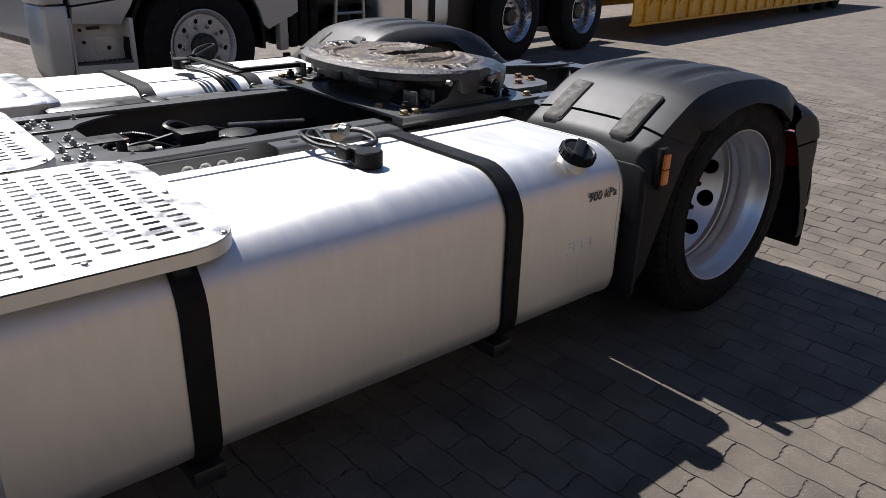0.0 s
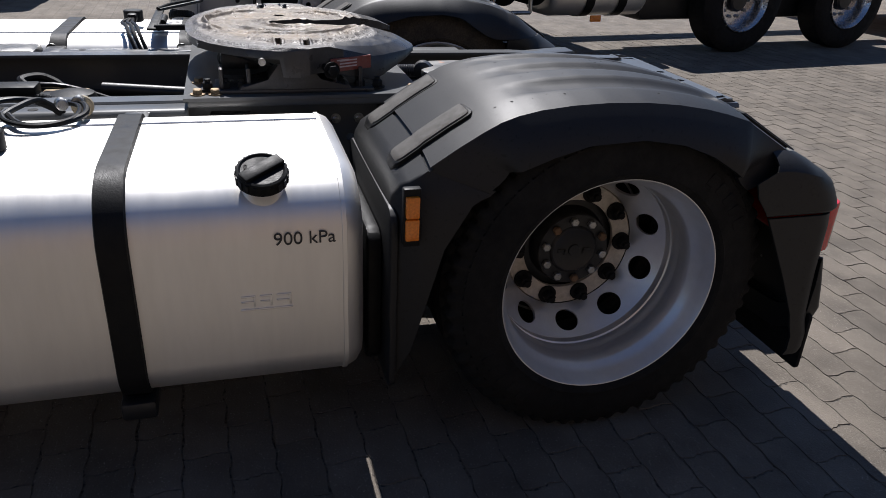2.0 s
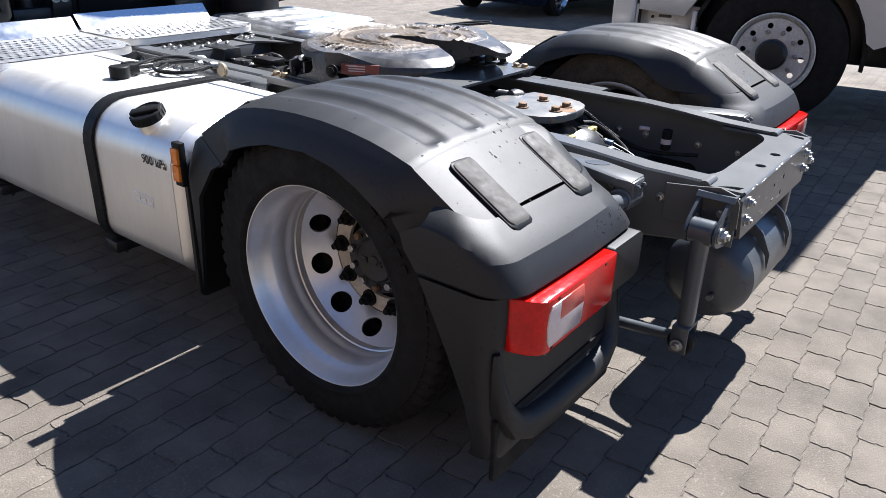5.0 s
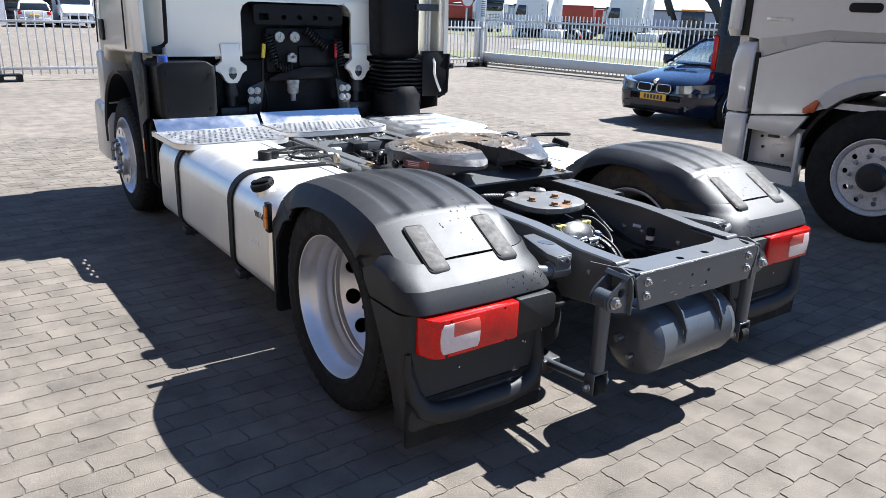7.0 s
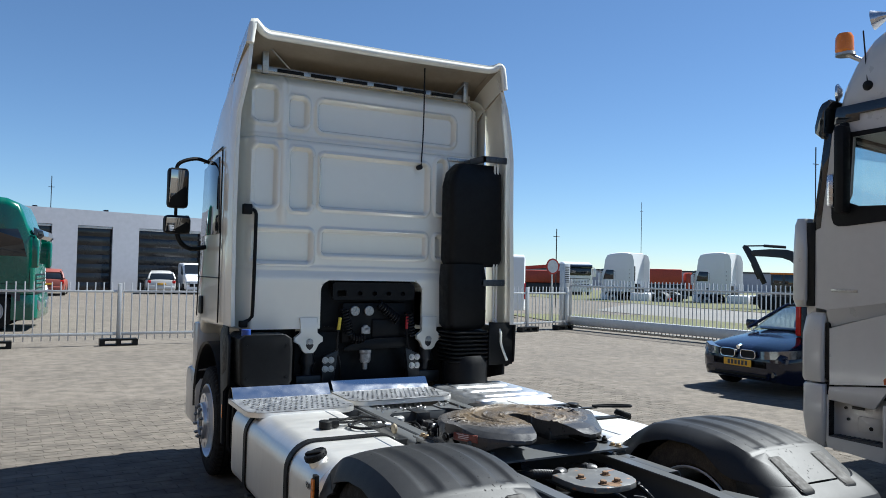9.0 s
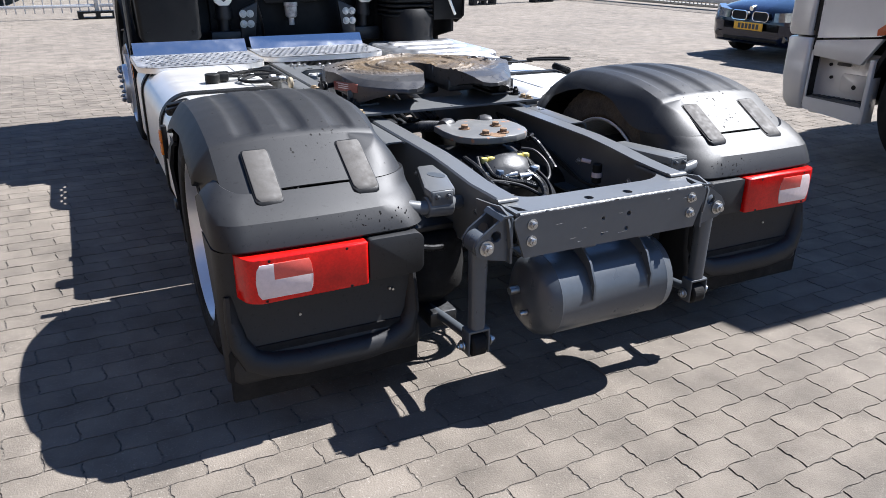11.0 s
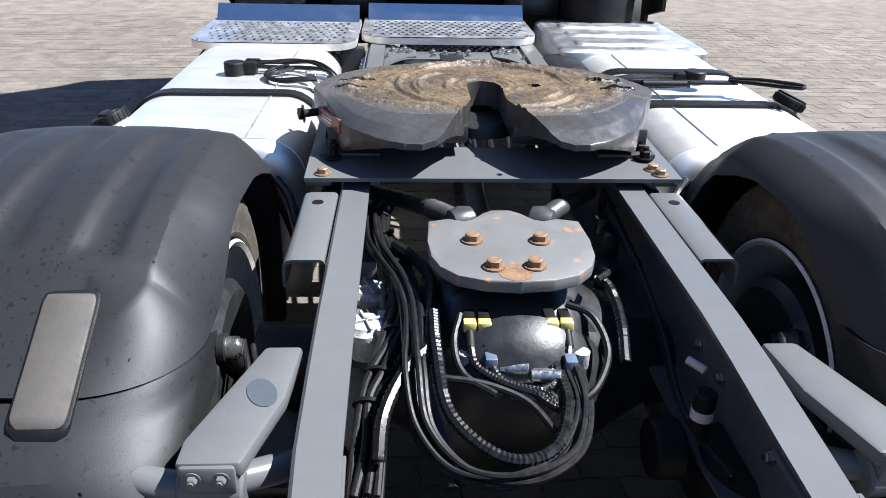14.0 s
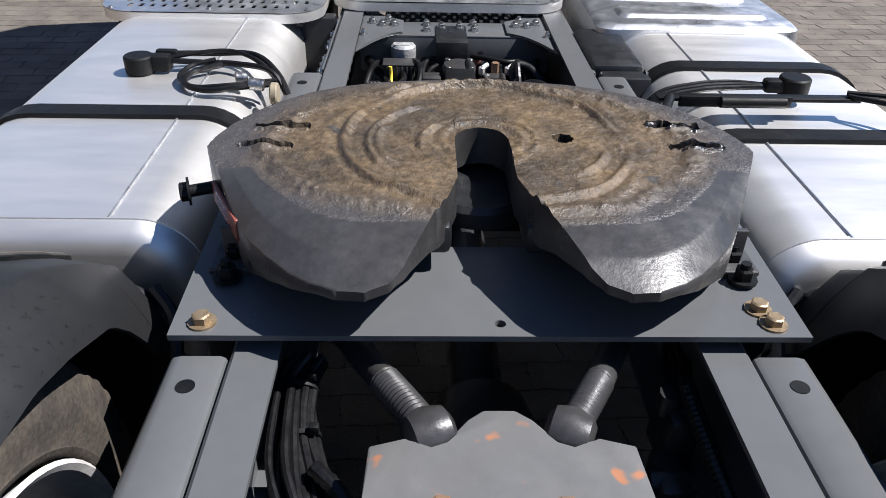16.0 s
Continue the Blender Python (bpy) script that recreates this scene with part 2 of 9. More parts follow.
def smooth_path(pts, n=8):
    pts = [Vector(p) for p in pts]
    q = [pts[0] * 2 - pts[1]] + pts + [pts[-1] * 2 - pts[-2]]
    out = []
    for i in range(1, len(q) - 2):
        for k in range(n):
            t = k / n
            a, b, c, d = q[i - 1], q[i], q[i + 1], q[i + 2]
            out.append(0.5 * ((2 * b) + (c - a) * t + (2 * a - 5 * b + 4 * c - d) * t * t + (3 * b - a - 3 * c + d) * t ** 3))
    return out + [pts[-1]]


def tube(bm, pts, r, seg=8, n=6, ribs=0.0):
    """A hose or cable along a smooth path; ribs: corrugation depth."""
    P = smooth_path(pts, n) if n else [Vector(p) for p in pts]
    if ribs:
        fine, acc = [], 0.0
        for a, b in zip(P, P[1:]):
            k = max(2, int((b - a).length / (r * 0.42)))
            fine += [a.lerp(b, j / k) for j in range(k)]
        P = fine + [P[-1]]
    rings, side = [], None
    for i, p in enumerate(P):
        d = (P[min(i + 1, len(P) - 1)] - P[max(i - 1, 0)]).normalized()
        if side is None:
            side = d.orthogonal().normalized()
        side = (side - d * side.dot(d)).normalized()
        up = d.cross(side)
        rr = r + (ribs if ribs and i % 2 else 0.0)
        rings.append([bm.verts.new(p + rr * (math.cos(2 * math.pi * k / seg) * side + math.sin(2 * math.pi * k / seg) * up)) for k in range(seg)])
    for a, b in zip(rings, rings[1:]):
        for k in range(seg):
            bm.faces.new((a[k], a[(k + 1) % seg], b[(k + 1) % seg], b[k]))
    bm.faces.new(rings[0][::-1])
    bm.faces.new(rings[-1])
    return bm


def loft(bm, rings, caps=True, loop=True):
    R = [[bm.verts.new(p) for p in r] for r in rings]
    k = len(R[0])
    for a, b in zip(R, R[1:]):
        for i in range(k if loop else k - 1):
            bm.faces.new((a[i], a[(i + 1) % k], b[(i + 1) % k], b[i]))
    if caps and loop:
        bm.faces.new(R[0][::-1])
        bm.faces.new(R[-1])
    return R


def prism(bm, poly, axis, a, b, bev=0.0):
    """An outline in the two other axes, drawn out along axis from a to b."""
    put = {"x": lambda u, v, w: (w, u, v), "y": lambda u, v, w: (u, w, v), "z": lambda u, v, w: (u, v, w)}[axis]
    R = loft(bm, [[put(u, v, w) for u, v in poly] for w in (a, b)])
    if bev:
        vs = [v for r in R for v in r]
        es = list({e for v in vs for e in v.link_edges})
        bmesh.ops.bevel(bm, geom=es, offset=bev, segments=2, profile=0.5, affect="EDGES", clamp_overlap=True)
    return bm


def sheet(bm, outer, holes, axis, a, b):
    """A flat plate from a to b along axis with real holes; outlines in the two other axes."""
    put = {"x": lambda u, v, w: (w, u, v), "y": lambda u, v, w: (u, w, v), "z": lambda u, v, w: (u, v, w)}[axis]
    loops = [outer] + list(holes)
    for w in (a, b):
        es = []
        for lp in loops:
            vs = [bm.verts.new(put(u, v, w)) for u, v in lp]
            es += [bm.edges.new((vs[i], vs[(i + 1) % len(vs)])) for i in range(len(vs))]
        bmesh.ops.triangle_fill(bm, use_beauty=True, use_dissolve=False, edges=es)
    for lp in loops:
        for i in range(len(lp)):
            (u0, v0), (u1, v1) = lp[i], lp[(i + 1) % len(lp)]
            bm.faces.new([bm.verts.new(put(*c)) for c in ((u0, v0, a), (u1, v1, a), (u1, v1, b), (u0, v0, b))])
    bmesh.ops.remove_doubles(bm, verts=bm.verts, dist=0.0002)
    return bm


def ring2(cx, cy, r, n=12, ry=None):
    return [(cx + r * math.cos(2 * math.pi * i / n), cy + (ry or r) * math.sin(2 * math.pi * i / n)) for i in range(n)]


def rrect(x0, x1, y0, y1, r, n=4):
    """A rectangle with round corners, anticlockwise."""
    out = []
    rs = r if isinstance(r, (list, tuple)) else [r] * 4
    for (cx, cy, a0), q in zip(((x1, y1, 0), (x0, y1, 90), (x0, y0, 180), (x1, y0, 270)), rs):
        sx, sy = (-1 if cx == x1 else 1), (-1 if cy == y1 else 1)
        for i in range(n + 1):
            a = radians(a0 + 90 * i / n)
            out.append((cx + sx * q + q * math.cos(a), cy + sy * q + q * math.sin(a)))
    return out


def letters(text, size, parent, m, material, depth=0.0006, name="lettering"):
    """Writing in the built-in font, as a flat mesh."""
    c = bpy.data.curves.new(name, "FONT")
    c.body, c.size, c.extrude, c.align_x, c.align_y = text, size, depth, "CENTER", "CENTER"
    tmp = bpy.data.objects.new(name, c)
    me = bpy.data.meshes.new_from_object(tmp)
    bpy.data.objects.remove(tmp)
    bpy.data.curves.remove(c)
    me.materials.append(material)
    o = new(name, me)
    o.parent, o.matrix_basis = parent, m
    return o


# ---- the tractor unit ----
truck = thing("tractor_truck", "cream-white tractor unit with bare grey chassis and aluminium tanks", "truck")


def tank_ring(x0, x1, z0, z1, inset, ro, n=6):
    """Cross-section of a fuel tank in (x, z)."""
    r = [max(0.02, q - inset * 0.6) for q in ro]
    return rrect(x0 + inset, x1 - inset, z0 + inset, z1 - inset, r, n)


def fuel_tank(side, y0, y1, straps, label):
    """side -1: left, with the flat face outwards."""
    xa, xb, za, zb = 0.53, 1.20, 0.252, 0.785
    radii = [0.15, 0.12, 0.08, 0.09]                     # outer top, inner top, inner bottom, outer bottom

    def sec(inset, off=0.0):
        pts = tank_ring(xa - off, xb + off, za - off, zb + off, inset, [q + off for q in radii], 8)
        return [(side * x, z) for x, z in pts]

    def put(pts, y):
        return [(x, y, z) for x, z in pts]
    bm = bmesh.new()
    prof = [(y0, 0.055), (y0 + 0.006, 0.030), (y0 + 0.022, 0.010), (y0 + 0.045, 0.0), (y0 + 0.046, -0.0025), (y0 + 0.056, -0.0025), (y0 + 0.057, 0.0)]
    prof += [(y0 + 0.3, 0), ((y0 + y1) / 2, 0.0)] + [(y0 + y1 - y, i) for y, i in prof[::-1]]
    loft(bm, [put(sec(i), y) for y, i in prof])
    tank = part("fuel_tank", bm, ALU, truck, label)
    for ys in straps:
        bm = bmesh.new()
        w, t = 0.033, 0.009
        a, b = sec(0, 0.002), sec(0, 0.002 + t)
        k = len(a)
        # open at the inner bottom
        idx = [i for i in range(k) if not (abs(a[i][0]) < 0.62 and a[i][1] < 0.60)]
        start = next(j for j, i in enumerate(idx) if (i + 1) % k not in idx)
        idx = idx[start + 1:] + idx[:start + 1]
        rings = [[(a[i][0], ys - w, a[i][1]), (a[i][0], ys + w, a[i][1]), (b[i][0], ys + w * 0.9, b[i][1]), (b[i][0], ys - w * 0.9, b[i][1])] for i in idx]
        loft(bm, rings)
        st = part("tank_strap", bm, PLASTIC, tank, "black tank strap with rubber edge", angle=50)
        bm = bmesh.new()
        box(bm, side * 1.19, side * 1.06, ys - 0.04, ys + 0.04, 0.199, 0.246, 0.008)
        box(bm, side * 1.16, side * 0.42, ys - 0.03, ys + 0.03, 0.209, 0.236, 0.005)
        bolt(bm, (side * 1.13, ys, 0.202), (0, 0, -1), 0.012, 0.014)
        box(bm, side * 0.56, side * 0.42, ys - 0.035, ys + 0.035, 0.214, 0.76, 0.006)
        part("tank_bracket", bm, FRAME_DARK, tank)
        bm = bmesh.new()
        rod(bm, (side * 0.56, ys + 0.02, 0.748), (side * 0.42, ys + 0.02, 0.748), 0.012, 10)
        bolt(bm, (side * 0.555, ys + 0.02, 0.748), (side, 0, 0.2), 0.014, 0.016)
        part("strap_bolt", bm, STEEL, st)
    # weld seam along the top
    bm = bmesh.new()
    tube(bm, [(side * 0.70, y0 + 0.05, zb + 0.0005), (side * 0.70, (y0 + y1) / 2, zb + 0.0005), (side * 0.70, y1 - 0.05, zb + 0.0005)], 0.004, 6, 10)
    part("weld_seam", bm, ALU_TREAD, tank)
    return tank


def filler_cap(tank, side, y, locked=True):
    base, top = Vector((side * 1.105, y, 0.69)), Vector((side * 1.152, y, 0.800))
    d = (top - base).normalized()
    bm = bmesh.new()
    lathe(bm, [(0, 0.056), (0.045, 0.050), (0.055, 0.047), (0.105, 0.047)], base, top, 32)
    part("filler_neck", bm, ALU, tank)
    bm = bmesh.new()
    prof = [(0.0, 0.052), (0.003, 0.057), (0.026, 0.058), (0.032, 0.055), (0.034, 0.050), (0.030, 0.046), (0.030, 0.001)]
    lathe(bm, prof, base + d * 0.092, base + d * 0.2, 40)
    m, _ = frame_of(base + d * 0.120, base + d * 0.2)
    box(bm, -0.054, 0.054, -0.016, 0.016, 0.0, 0.013, 0.005, 2, m @ Matrix.Rotation(radians(35), 4, "Z"))
    cap = part("filler_cap", bm, PLASTIC, tank, "black screw filler cap")
    for i in range(20):
        rib = bmesh.new()
        box(rib, 0.055, 0.0595, -0.004, 0.004, -0.022, 0.0, 0, 1, m @ Matrix.Rotation(2 * math.pi * i / 20, 4, "Z"))
        part("grip_rib", rib, PLASTIC, cap)
    letters("DIESEL", 0.013, cap, m @ Matrix.Rotation(radians(side * 90), 4, "Z") @ Matrix.Translation((0, -0.035, 0.0032)), CLIP)
    return cap


tank_l = fuel_tank(-1, 0.614, 2.56, (1.16, 2.113), "brushed aluminium fuel tank with black straps")
filler_cap(tank_l, -1, 0.84)
letters("900 kPa", 0.044, tank_l, pose(-1.2012, 0.756, 0.652, 90, 0, -90), INK)
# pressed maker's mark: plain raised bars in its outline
bm = bmesh.new()
for y0, y1 in ((0.873, 0.906), (0.836, 0.864), (0.792, 0.826)):
    for z0, z1 in ((0.512, 0.516), (0.499, 0.502)):
        box(bm, -1.2035, -1.199, y0, y1, z0, z1, 0.0012)
    box(bm, -1.2035, -1.199, y0, y0 + 0.005, 0.488, 0.514, 0.0012)
box(bm, -1.2035, -1.199, 0.790, 0.908, 0.478, 0.482, 0.0012)
part("pressed_mark", bm, ALU, tank_l)

tank_r = fuel_tank(1, 0.56, 1.93, (1.06, 1.55), "brushed aluminium fuel tank with black straps")
filler_cap(tank_r, 1, 1.10)


# ---- wheels ----
WR, WZ = 0.453, 0.4540


def tyre_mesh(bm, x_out, x_in, r, lugs=58, deep=0.012):
    """A tyre about the x axis between two sidewall planes; grooves and shoulder lugs are cut into one surface."""
    w, s = abs(x_in - x_out), (1 if x_in > x_out else -1)
    half = [(0.012, 0.300, 0), (0.0, 0.308, 0), (-0.004, 0.315, 0), (-0.007, 0.322, 0), (-0.005, 0.326, 0), (-0.009, 0.35, 0), (-0.008, 0.375, 0), (0.002, r - 0.044, 0), (0.004, r - 0.040, 1), (0.010, r - 0.020, 1), (0.020, r - 0.006, 1), (0.052, r, 1),
            (0.056, r, 0), (0.058, r - 0.010, 0), (0.066, r - 0.010, 0), (0.068, r, 0), (0.100, r + 0.001, 0), (0.102, r - 0.010, 0), (0.110, r - 0.010, 0), (0.112, r + 0.001, 0)]
    prof = half + [(w - a, q, k) for a, q, k in half[::-1]]
    seg = lugs * 4
    rings = []
    for h, q, lug in prof:
        ring = []
        for i in range(seg):
            t = 2 * math.pi * i / seg
            rad = q - (deep if lug and i % 4 in (2, 3) else 0.0)
            ring.append(bm.verts.new((x_out + s * h, rad * math.cos(t), rad * math.sin(t))))
        rings.append(ring)
    for a, b in zip(rings, rings[1:]):
        for i in range(seg):
            bm.faces.new((a[i], a[(i + 1) % seg], b[(i + 1) % seg], b[i]))
    return bm


def holed_disc(bm, x, r0, r1, holes, th, s=1, nseg=60):
    """A wheel disc with round holes: (ring radius, hole radius, count, turn)."""
    hs = []
    for rr, hr, n, off in holes:
        for i in range(n):
            a = 2 * math.pi * i / n + off
            hs.append(ring2(rr * math.cos(a), rr * math.sin(a), hr, 16))
    sheet(bm, ring2(0, 0, r1, nseg), [ring2(0, 0, r0, 40)] + hs, "x", x, x + s * th)
    return bm




def drive_wheel(side, y):
    """The outer and inner wheel of one side, centred on the axle."""
    s = -side                                            # from outside to inside
    X = side * 1.215

    def put(o):
        o.matrix_basis = pose(0, y, WZ)
        return o
    bm = bmesh.new()
    tyre_mesh(bm, side * 1.228, side * 0.945, WR)
    w = put(part("drive_wheel", bm, RUBBER, truck, "worn black tyre on a deep-dished silver steel wheel"))
    bm = bmesh.new()
    prof = [(0.014, 0.309), (-0.002, 0.3135), (-0.009, 0.309), (-0.007, 0.302), (0.006, 0.296), (0.030, 0.2895), (0.046, 0.2820), (0.058, 0.2740), (0.066, 0.2700), (0.110, 0.2680), (0.118, 0.2690), (0.126, 0.2650),
            (0.140, 0.2640), (0.143, 0.2675), (0.152, 0.2675), (0.155, 0.2635), (0.178, 0.2630), (0.182, 0.2590), (0.196, 0.2580)]
    lathe(bm, prof, (X, 0, 0), (X + s, 0, 0), 80, cap=False)
    rim = part("rim", bm, RIM, w, "silver painted steel rim")
    bm = bmesh.new()
    for i in range(10):                                      # ten pierced sectors of a cone
        a0 = 2 * math.pi * i / 10 + math.pi / 2
        grid = []
        for j in range(5):
            row = []
            for k in range(32):
                c_, s_ = math.cos(2 * math.pi * k / 32), math.sin(2 * math.pi * k / 32)
                m_ = max(abs(c_), abs(s_))
                u_, v_ = (0.036 * c_ * (1 - j / 4) + 0.0723 * c_ / m_ * j / 4), (0.0205 * s_ * (1 - j / 4) + 0.033 * s_ / m_ * j / 4)
                rad, ang = 0.229 + v_, a0 + u_ / 0.0723 * math.pi / 10
                row.append(bm.verts.new((X + s * (0.268 - 0.092 * (rad - 0.196) / 0.066), rad * math.cos(ang), rad * math.sin(ang))))
            grid.append(row)
        for ra, rb in zip(grid, grid[1:]):
            for k in range(32):
                bm.faces.new((ra[k], ra[(k + 1) % 32], rb[(k + 1) % 32], rb[k]))
    bmesh.ops.remove_doubles(bm, verts=bm.verts, dist=0.0004)
    bmesh.ops.recalc_face_normals(bm, faces=bm.faces)
    bmesh.ops.solidify(bm, geom=list(bm.faces), thickness=0.008)
    part("wheel_cone", bm, RIM, w, "silver pierced cone of the wheel")
    bm = bmesh.new()
    lathe(bm, [(0.014, 0.141), (0.0, 0.141), (0.0, 0.184), (-0.003, 0.192), (0.008, 0.199)], (X + s * 0.271, 0, 0), (X + s * 1.27, 0, 0), 80, cap=False)
    part("wheel_disc", bm, RIM_DUSTY, w, "dusty pierced wheel disc")
    bm = Bolts()
    for i in range(10):
        a = 2 * math.pi * i / 10 + math.pi / 2 + math.pi / 10
        p = Vector((X + s * 0.270, 0.1675 * math.cos(a), 0.1675 * math.sin(a)))
        bolt(bm, p, (-s, 0, 0), 0.0185, 0.026)
    part("wheel_nut", bm, RUBBER, w, "dark wheel nut")
    # raised sidewall marking: plain bars
    for a0 in (38, 218):
        for k in range(5):
            bm = bmesh.new()
            m_ = Matrix.Rotation(radians(a0 + k * 6.2), 4, "X") @ Matrix.Translation((side * 1.2362, 0, 0.372))
            box(bm, -0.0015, 0.0015, -0.013, 0.013, -0.017, 0.017, 0.001, 1, m_)
            part("sidewall_mark", bm, RUBBER, w)
    bm = bmesh.new()
    lathe(bm, [(0, 0.1405), (0.004, 0.1405), (0.008, 0.118), (0.040, 0.112), (0.046, 0.110), (0.058, 0.110), (0.062, 0.107), (0.062, 0.074), (0.066, 0.071), (0.069, 0.066), (0.066, 0.060), (0.066, 0.018), (0.070, 0.016), (0.070, 0.001)], (X + s * 0.300, 0, 0), (X + s * 0.1, 0, 0), 48)
    hub = part("hub", bm, FRAME_DARK, w, "black axle hub")
    for a, nm in ((0.0, -1), (0.0, 1)):                      # cast bars on the hub cap
        bm = bmesh.new()
        box(bm, X + s * 0.234, X + s * 0.231, nm * 0.026, nm * 0.050, -0.005, 0.005, 0.001)
        box(bm, X + s * 0.234, X + s * 0.231, nm * 0.026, nm * 0.033, -0.014, 0.005, 0.001)
        part("hub_mark", bm, FRAME_DARK, hub)
    bm, bm2 = Bolts(), Bolts()
    for i in range(10):
        a = 2 * math.pi * i / 10 + 0.2
        p = Vector((X + s * 0.2385, 0.091 * math.cos(a), 0.091 * math.sin(a)))
        bolt(bm2 if i % 3 == 1 else bm, p, (-s, 0, 0), 0.0125, 0.014, False, False)
    part("hub_bolt", bm, STEEL, w)
    part("hub_bolt", bm2, RUST, w, "rust-brown hub bolt")
    # inner wheel
    bm = bmesh.new()
    tyre_mesh(bm, side * 0.900, side * 0.625, WR, deep=0.003)
    put(part("inner_tyre", bm, TREAD, truck, "dusty inner dual tyre"))
    bm = bmesh.new()
    lathe(bm, [(0.0, 0.300), (-0.006, 0.306), (-0.012, 0.300), (-0.004, 0.290), (0.03, 0.284), (0.06, 0.262), (0.2, 0.25), (0.28, 0.25)], (side * 0.625, 0, 0), (side * 0.625 + side, 0, 0), 64, cap=False)
    put(part("inner_rim", bm, mat("pale_rim_paint", (0.62, 0.61, 0.58), 0.5, 0.1, (0.5, 0.48, 0.45), 8, 0.6, 0.05, 100), truck))
    bm = bmesh.new()
    lathe(bm, [(0, 0.10), (0.001, 0.243), (0.03, 0.243), (0.04, 0.215), (0.27, 0.215), (0.29, 0.19), (0.29, 0.001)], (side * 0.905, 0, 0), (side * 0.5, 0, 0), 40)
    put(part("brake_drum", bm, FRAME_DARK, truck))
    return w


drive_wheel(-1, -0.031)
drive_wheel(1, -0.031)


def steer_wheel(side, y):
    s = -side
    X = side * 1.165
    bm = bmesh.new()
    tyre_mesh(bm, X, X + s * 0.30, WR)
    w = part("front_wheel", bm, RUBBER, truck, "front tyre on a silver steel wheel")
    w.matrix_basis = pose(0, y, WZ)
    bm = bmesh.new()
    prof = [(0.01, 0.302), (-0.004, 0.304), (-0.010, 0.299), (-0.004, 0.291), (0.03, 0.28), (0.05, 0.262), (0.06, 0.25), (0.055, 0.235), (0.02, 0.222)]
    lathe(bm, prof, (X, 0, 0), (X + s, 0, 0), 64, cap=False)
    part("rim", bm, RIM, w)
    bm = bmesh.new()
    holed_disc(bm, X - s * 0.028, 0.105, 0.226, [(0.195, 0.020, 10, 0.0)], 0.05, s)
    lathe(bm, [(0, 0.152), (0.03, 0.148), (0.036, 0.14), (0.036, 0.108), (0.0, 0.104)], (X - s * 0.025, 0, 0), (X - s * 0.1, 0, 0), 40, cap=False)
    part("wheel_disc", bm, RIM, w)
    bm = Bolts()
    for i in range(10):
        a = 2 * math.pi * i / 10 + 0.3
        p = Vector((X - s * 0.058, 0.1675 * 0.76 * math.cos(a), 0.1675 * 0.76 * math.sin(a)))
        bolt(bm, p, (-s, 0, 0), 0.015, 0.02, False, True)
    part("wheel_nut", bm, STEEL, w)
    bm = bmesh.new()
    lathe(bm, [(0, 0.105), (0.03, 0.10), (0.05, 0.085), (0.056, 0.07), (0.056, 0.001)], (X, 0, 0), (X - s * 0.1, 0, 0), 32)
    part("hub", bm, FRAME_DARK, w)
    return w


steer_wheel(-1, 3.62)
steer_wheel(1, 3.62)

# axle with its diff housing
bm = bmesh.new()
lathe(bm, [(0, 0.10), (0.24, 0.10), (0.33, 0.15), (0.42, 0.215), (0.50, 0.245), (0.64, 0.245), (0.72, 0.215), (0.81, 0.15), (0.90, 0.10), (1.14, 0.10)], (-0.57, 0.0, 0.452), (0.57, 0, 0.452), 28)
lathe(bm, [(0, 0.235), (0.05, 0.23), (0.13, 0.17), (0.16, 0.08), (0.17, 0.001)], (0.0, -0.06, 0.47), (0.0, -0.3, 0.47), 32)
lathe(bm, [(0, 0.2), (0.25, 0.13), (0.4, 0.09)], (0.0, 0.05, 0.47), (0.0, 0.5, 0.5), 24)
part("rear_axle", bm, FRAME_DARK, truck, "dark painted drive axle housing")


# ---- rear mudguards ----
# (y, height of the crown) from the front to the rear
GUARD = [(0.560, 0.700), (0.553, 0.745), (0.535, 0.778), (0.472, 0.821), (0.469, 0.825), (0.405, 0.867), (0.345, 0.903), (0.305, 0.924), (0.265, 0.938), (0.210, 0.950), (0.130, 0.959),
         (0.040, 0.963), (-0.060, 0.961), (-0.150, 0.953), (-0.230, 0.940), (-0.290, 0.926), (-0.360, 0.905), (-0.370, 0.897), (-0.413, 0.871), (-0.490, 0.825), (-0.558, 0.785),
         (-0.607, 0.756), (-0.640, 0.738), (-0.665, 0.716)]
ARCH = [(0.56, 0.24), (0.514, 0.24), (0.510, 0.303), (0.500, 0.442), (0.470, 0.559), (0.425, 0.656), (0.368, 0.734), (0.314, 0.789), (0.194, 0.835), (0.102, 0.859), (-0.041, 0.866), (-0.147, 0.850),
        (-0.229, 0.820), (-0.300, 0.778), (-0.357, 0.738), (-0.435, 0.638), (-0.491, 0.534), (-0.554, 0.410), (-0.621, 0.260), (-0.640, 0.20)]
G_IN, G_OUT, G_FOLD = 0.572, 1.262, 1.200


def along_profile(table, y):
    for (a, za), (b, zb) in zip(table, table[1:]):
        if b <= y <= a:
            return za + (zb - za) * (y - a) / (b - a)
    return table[0][1] if y > table[0][0] else table[-1][1]


def guard_z(y):
    return along_profile(GUARD, y)


def arch_z(y):
    return along_profile(ARCH, y)


def arch_y(z):
    """The rear edge of the wheel opening at a height."""
    rear = [(zz, yy) for yy, zz in ARCH if yy < -0.04]
    return along_profile(rear, z)


def ease(a, b, x):
    t = max(0.0, min(1.0, (x - a) / (b - a)))
    return t * t * (3 - 2 * t)


def guard_top(u):
    """Height of the top against its crown; u runs from 0 at the inner to 1 at the outer edge."""
    return -0.046 * (abs(u - 0.48) / 0.52) ** 3.0


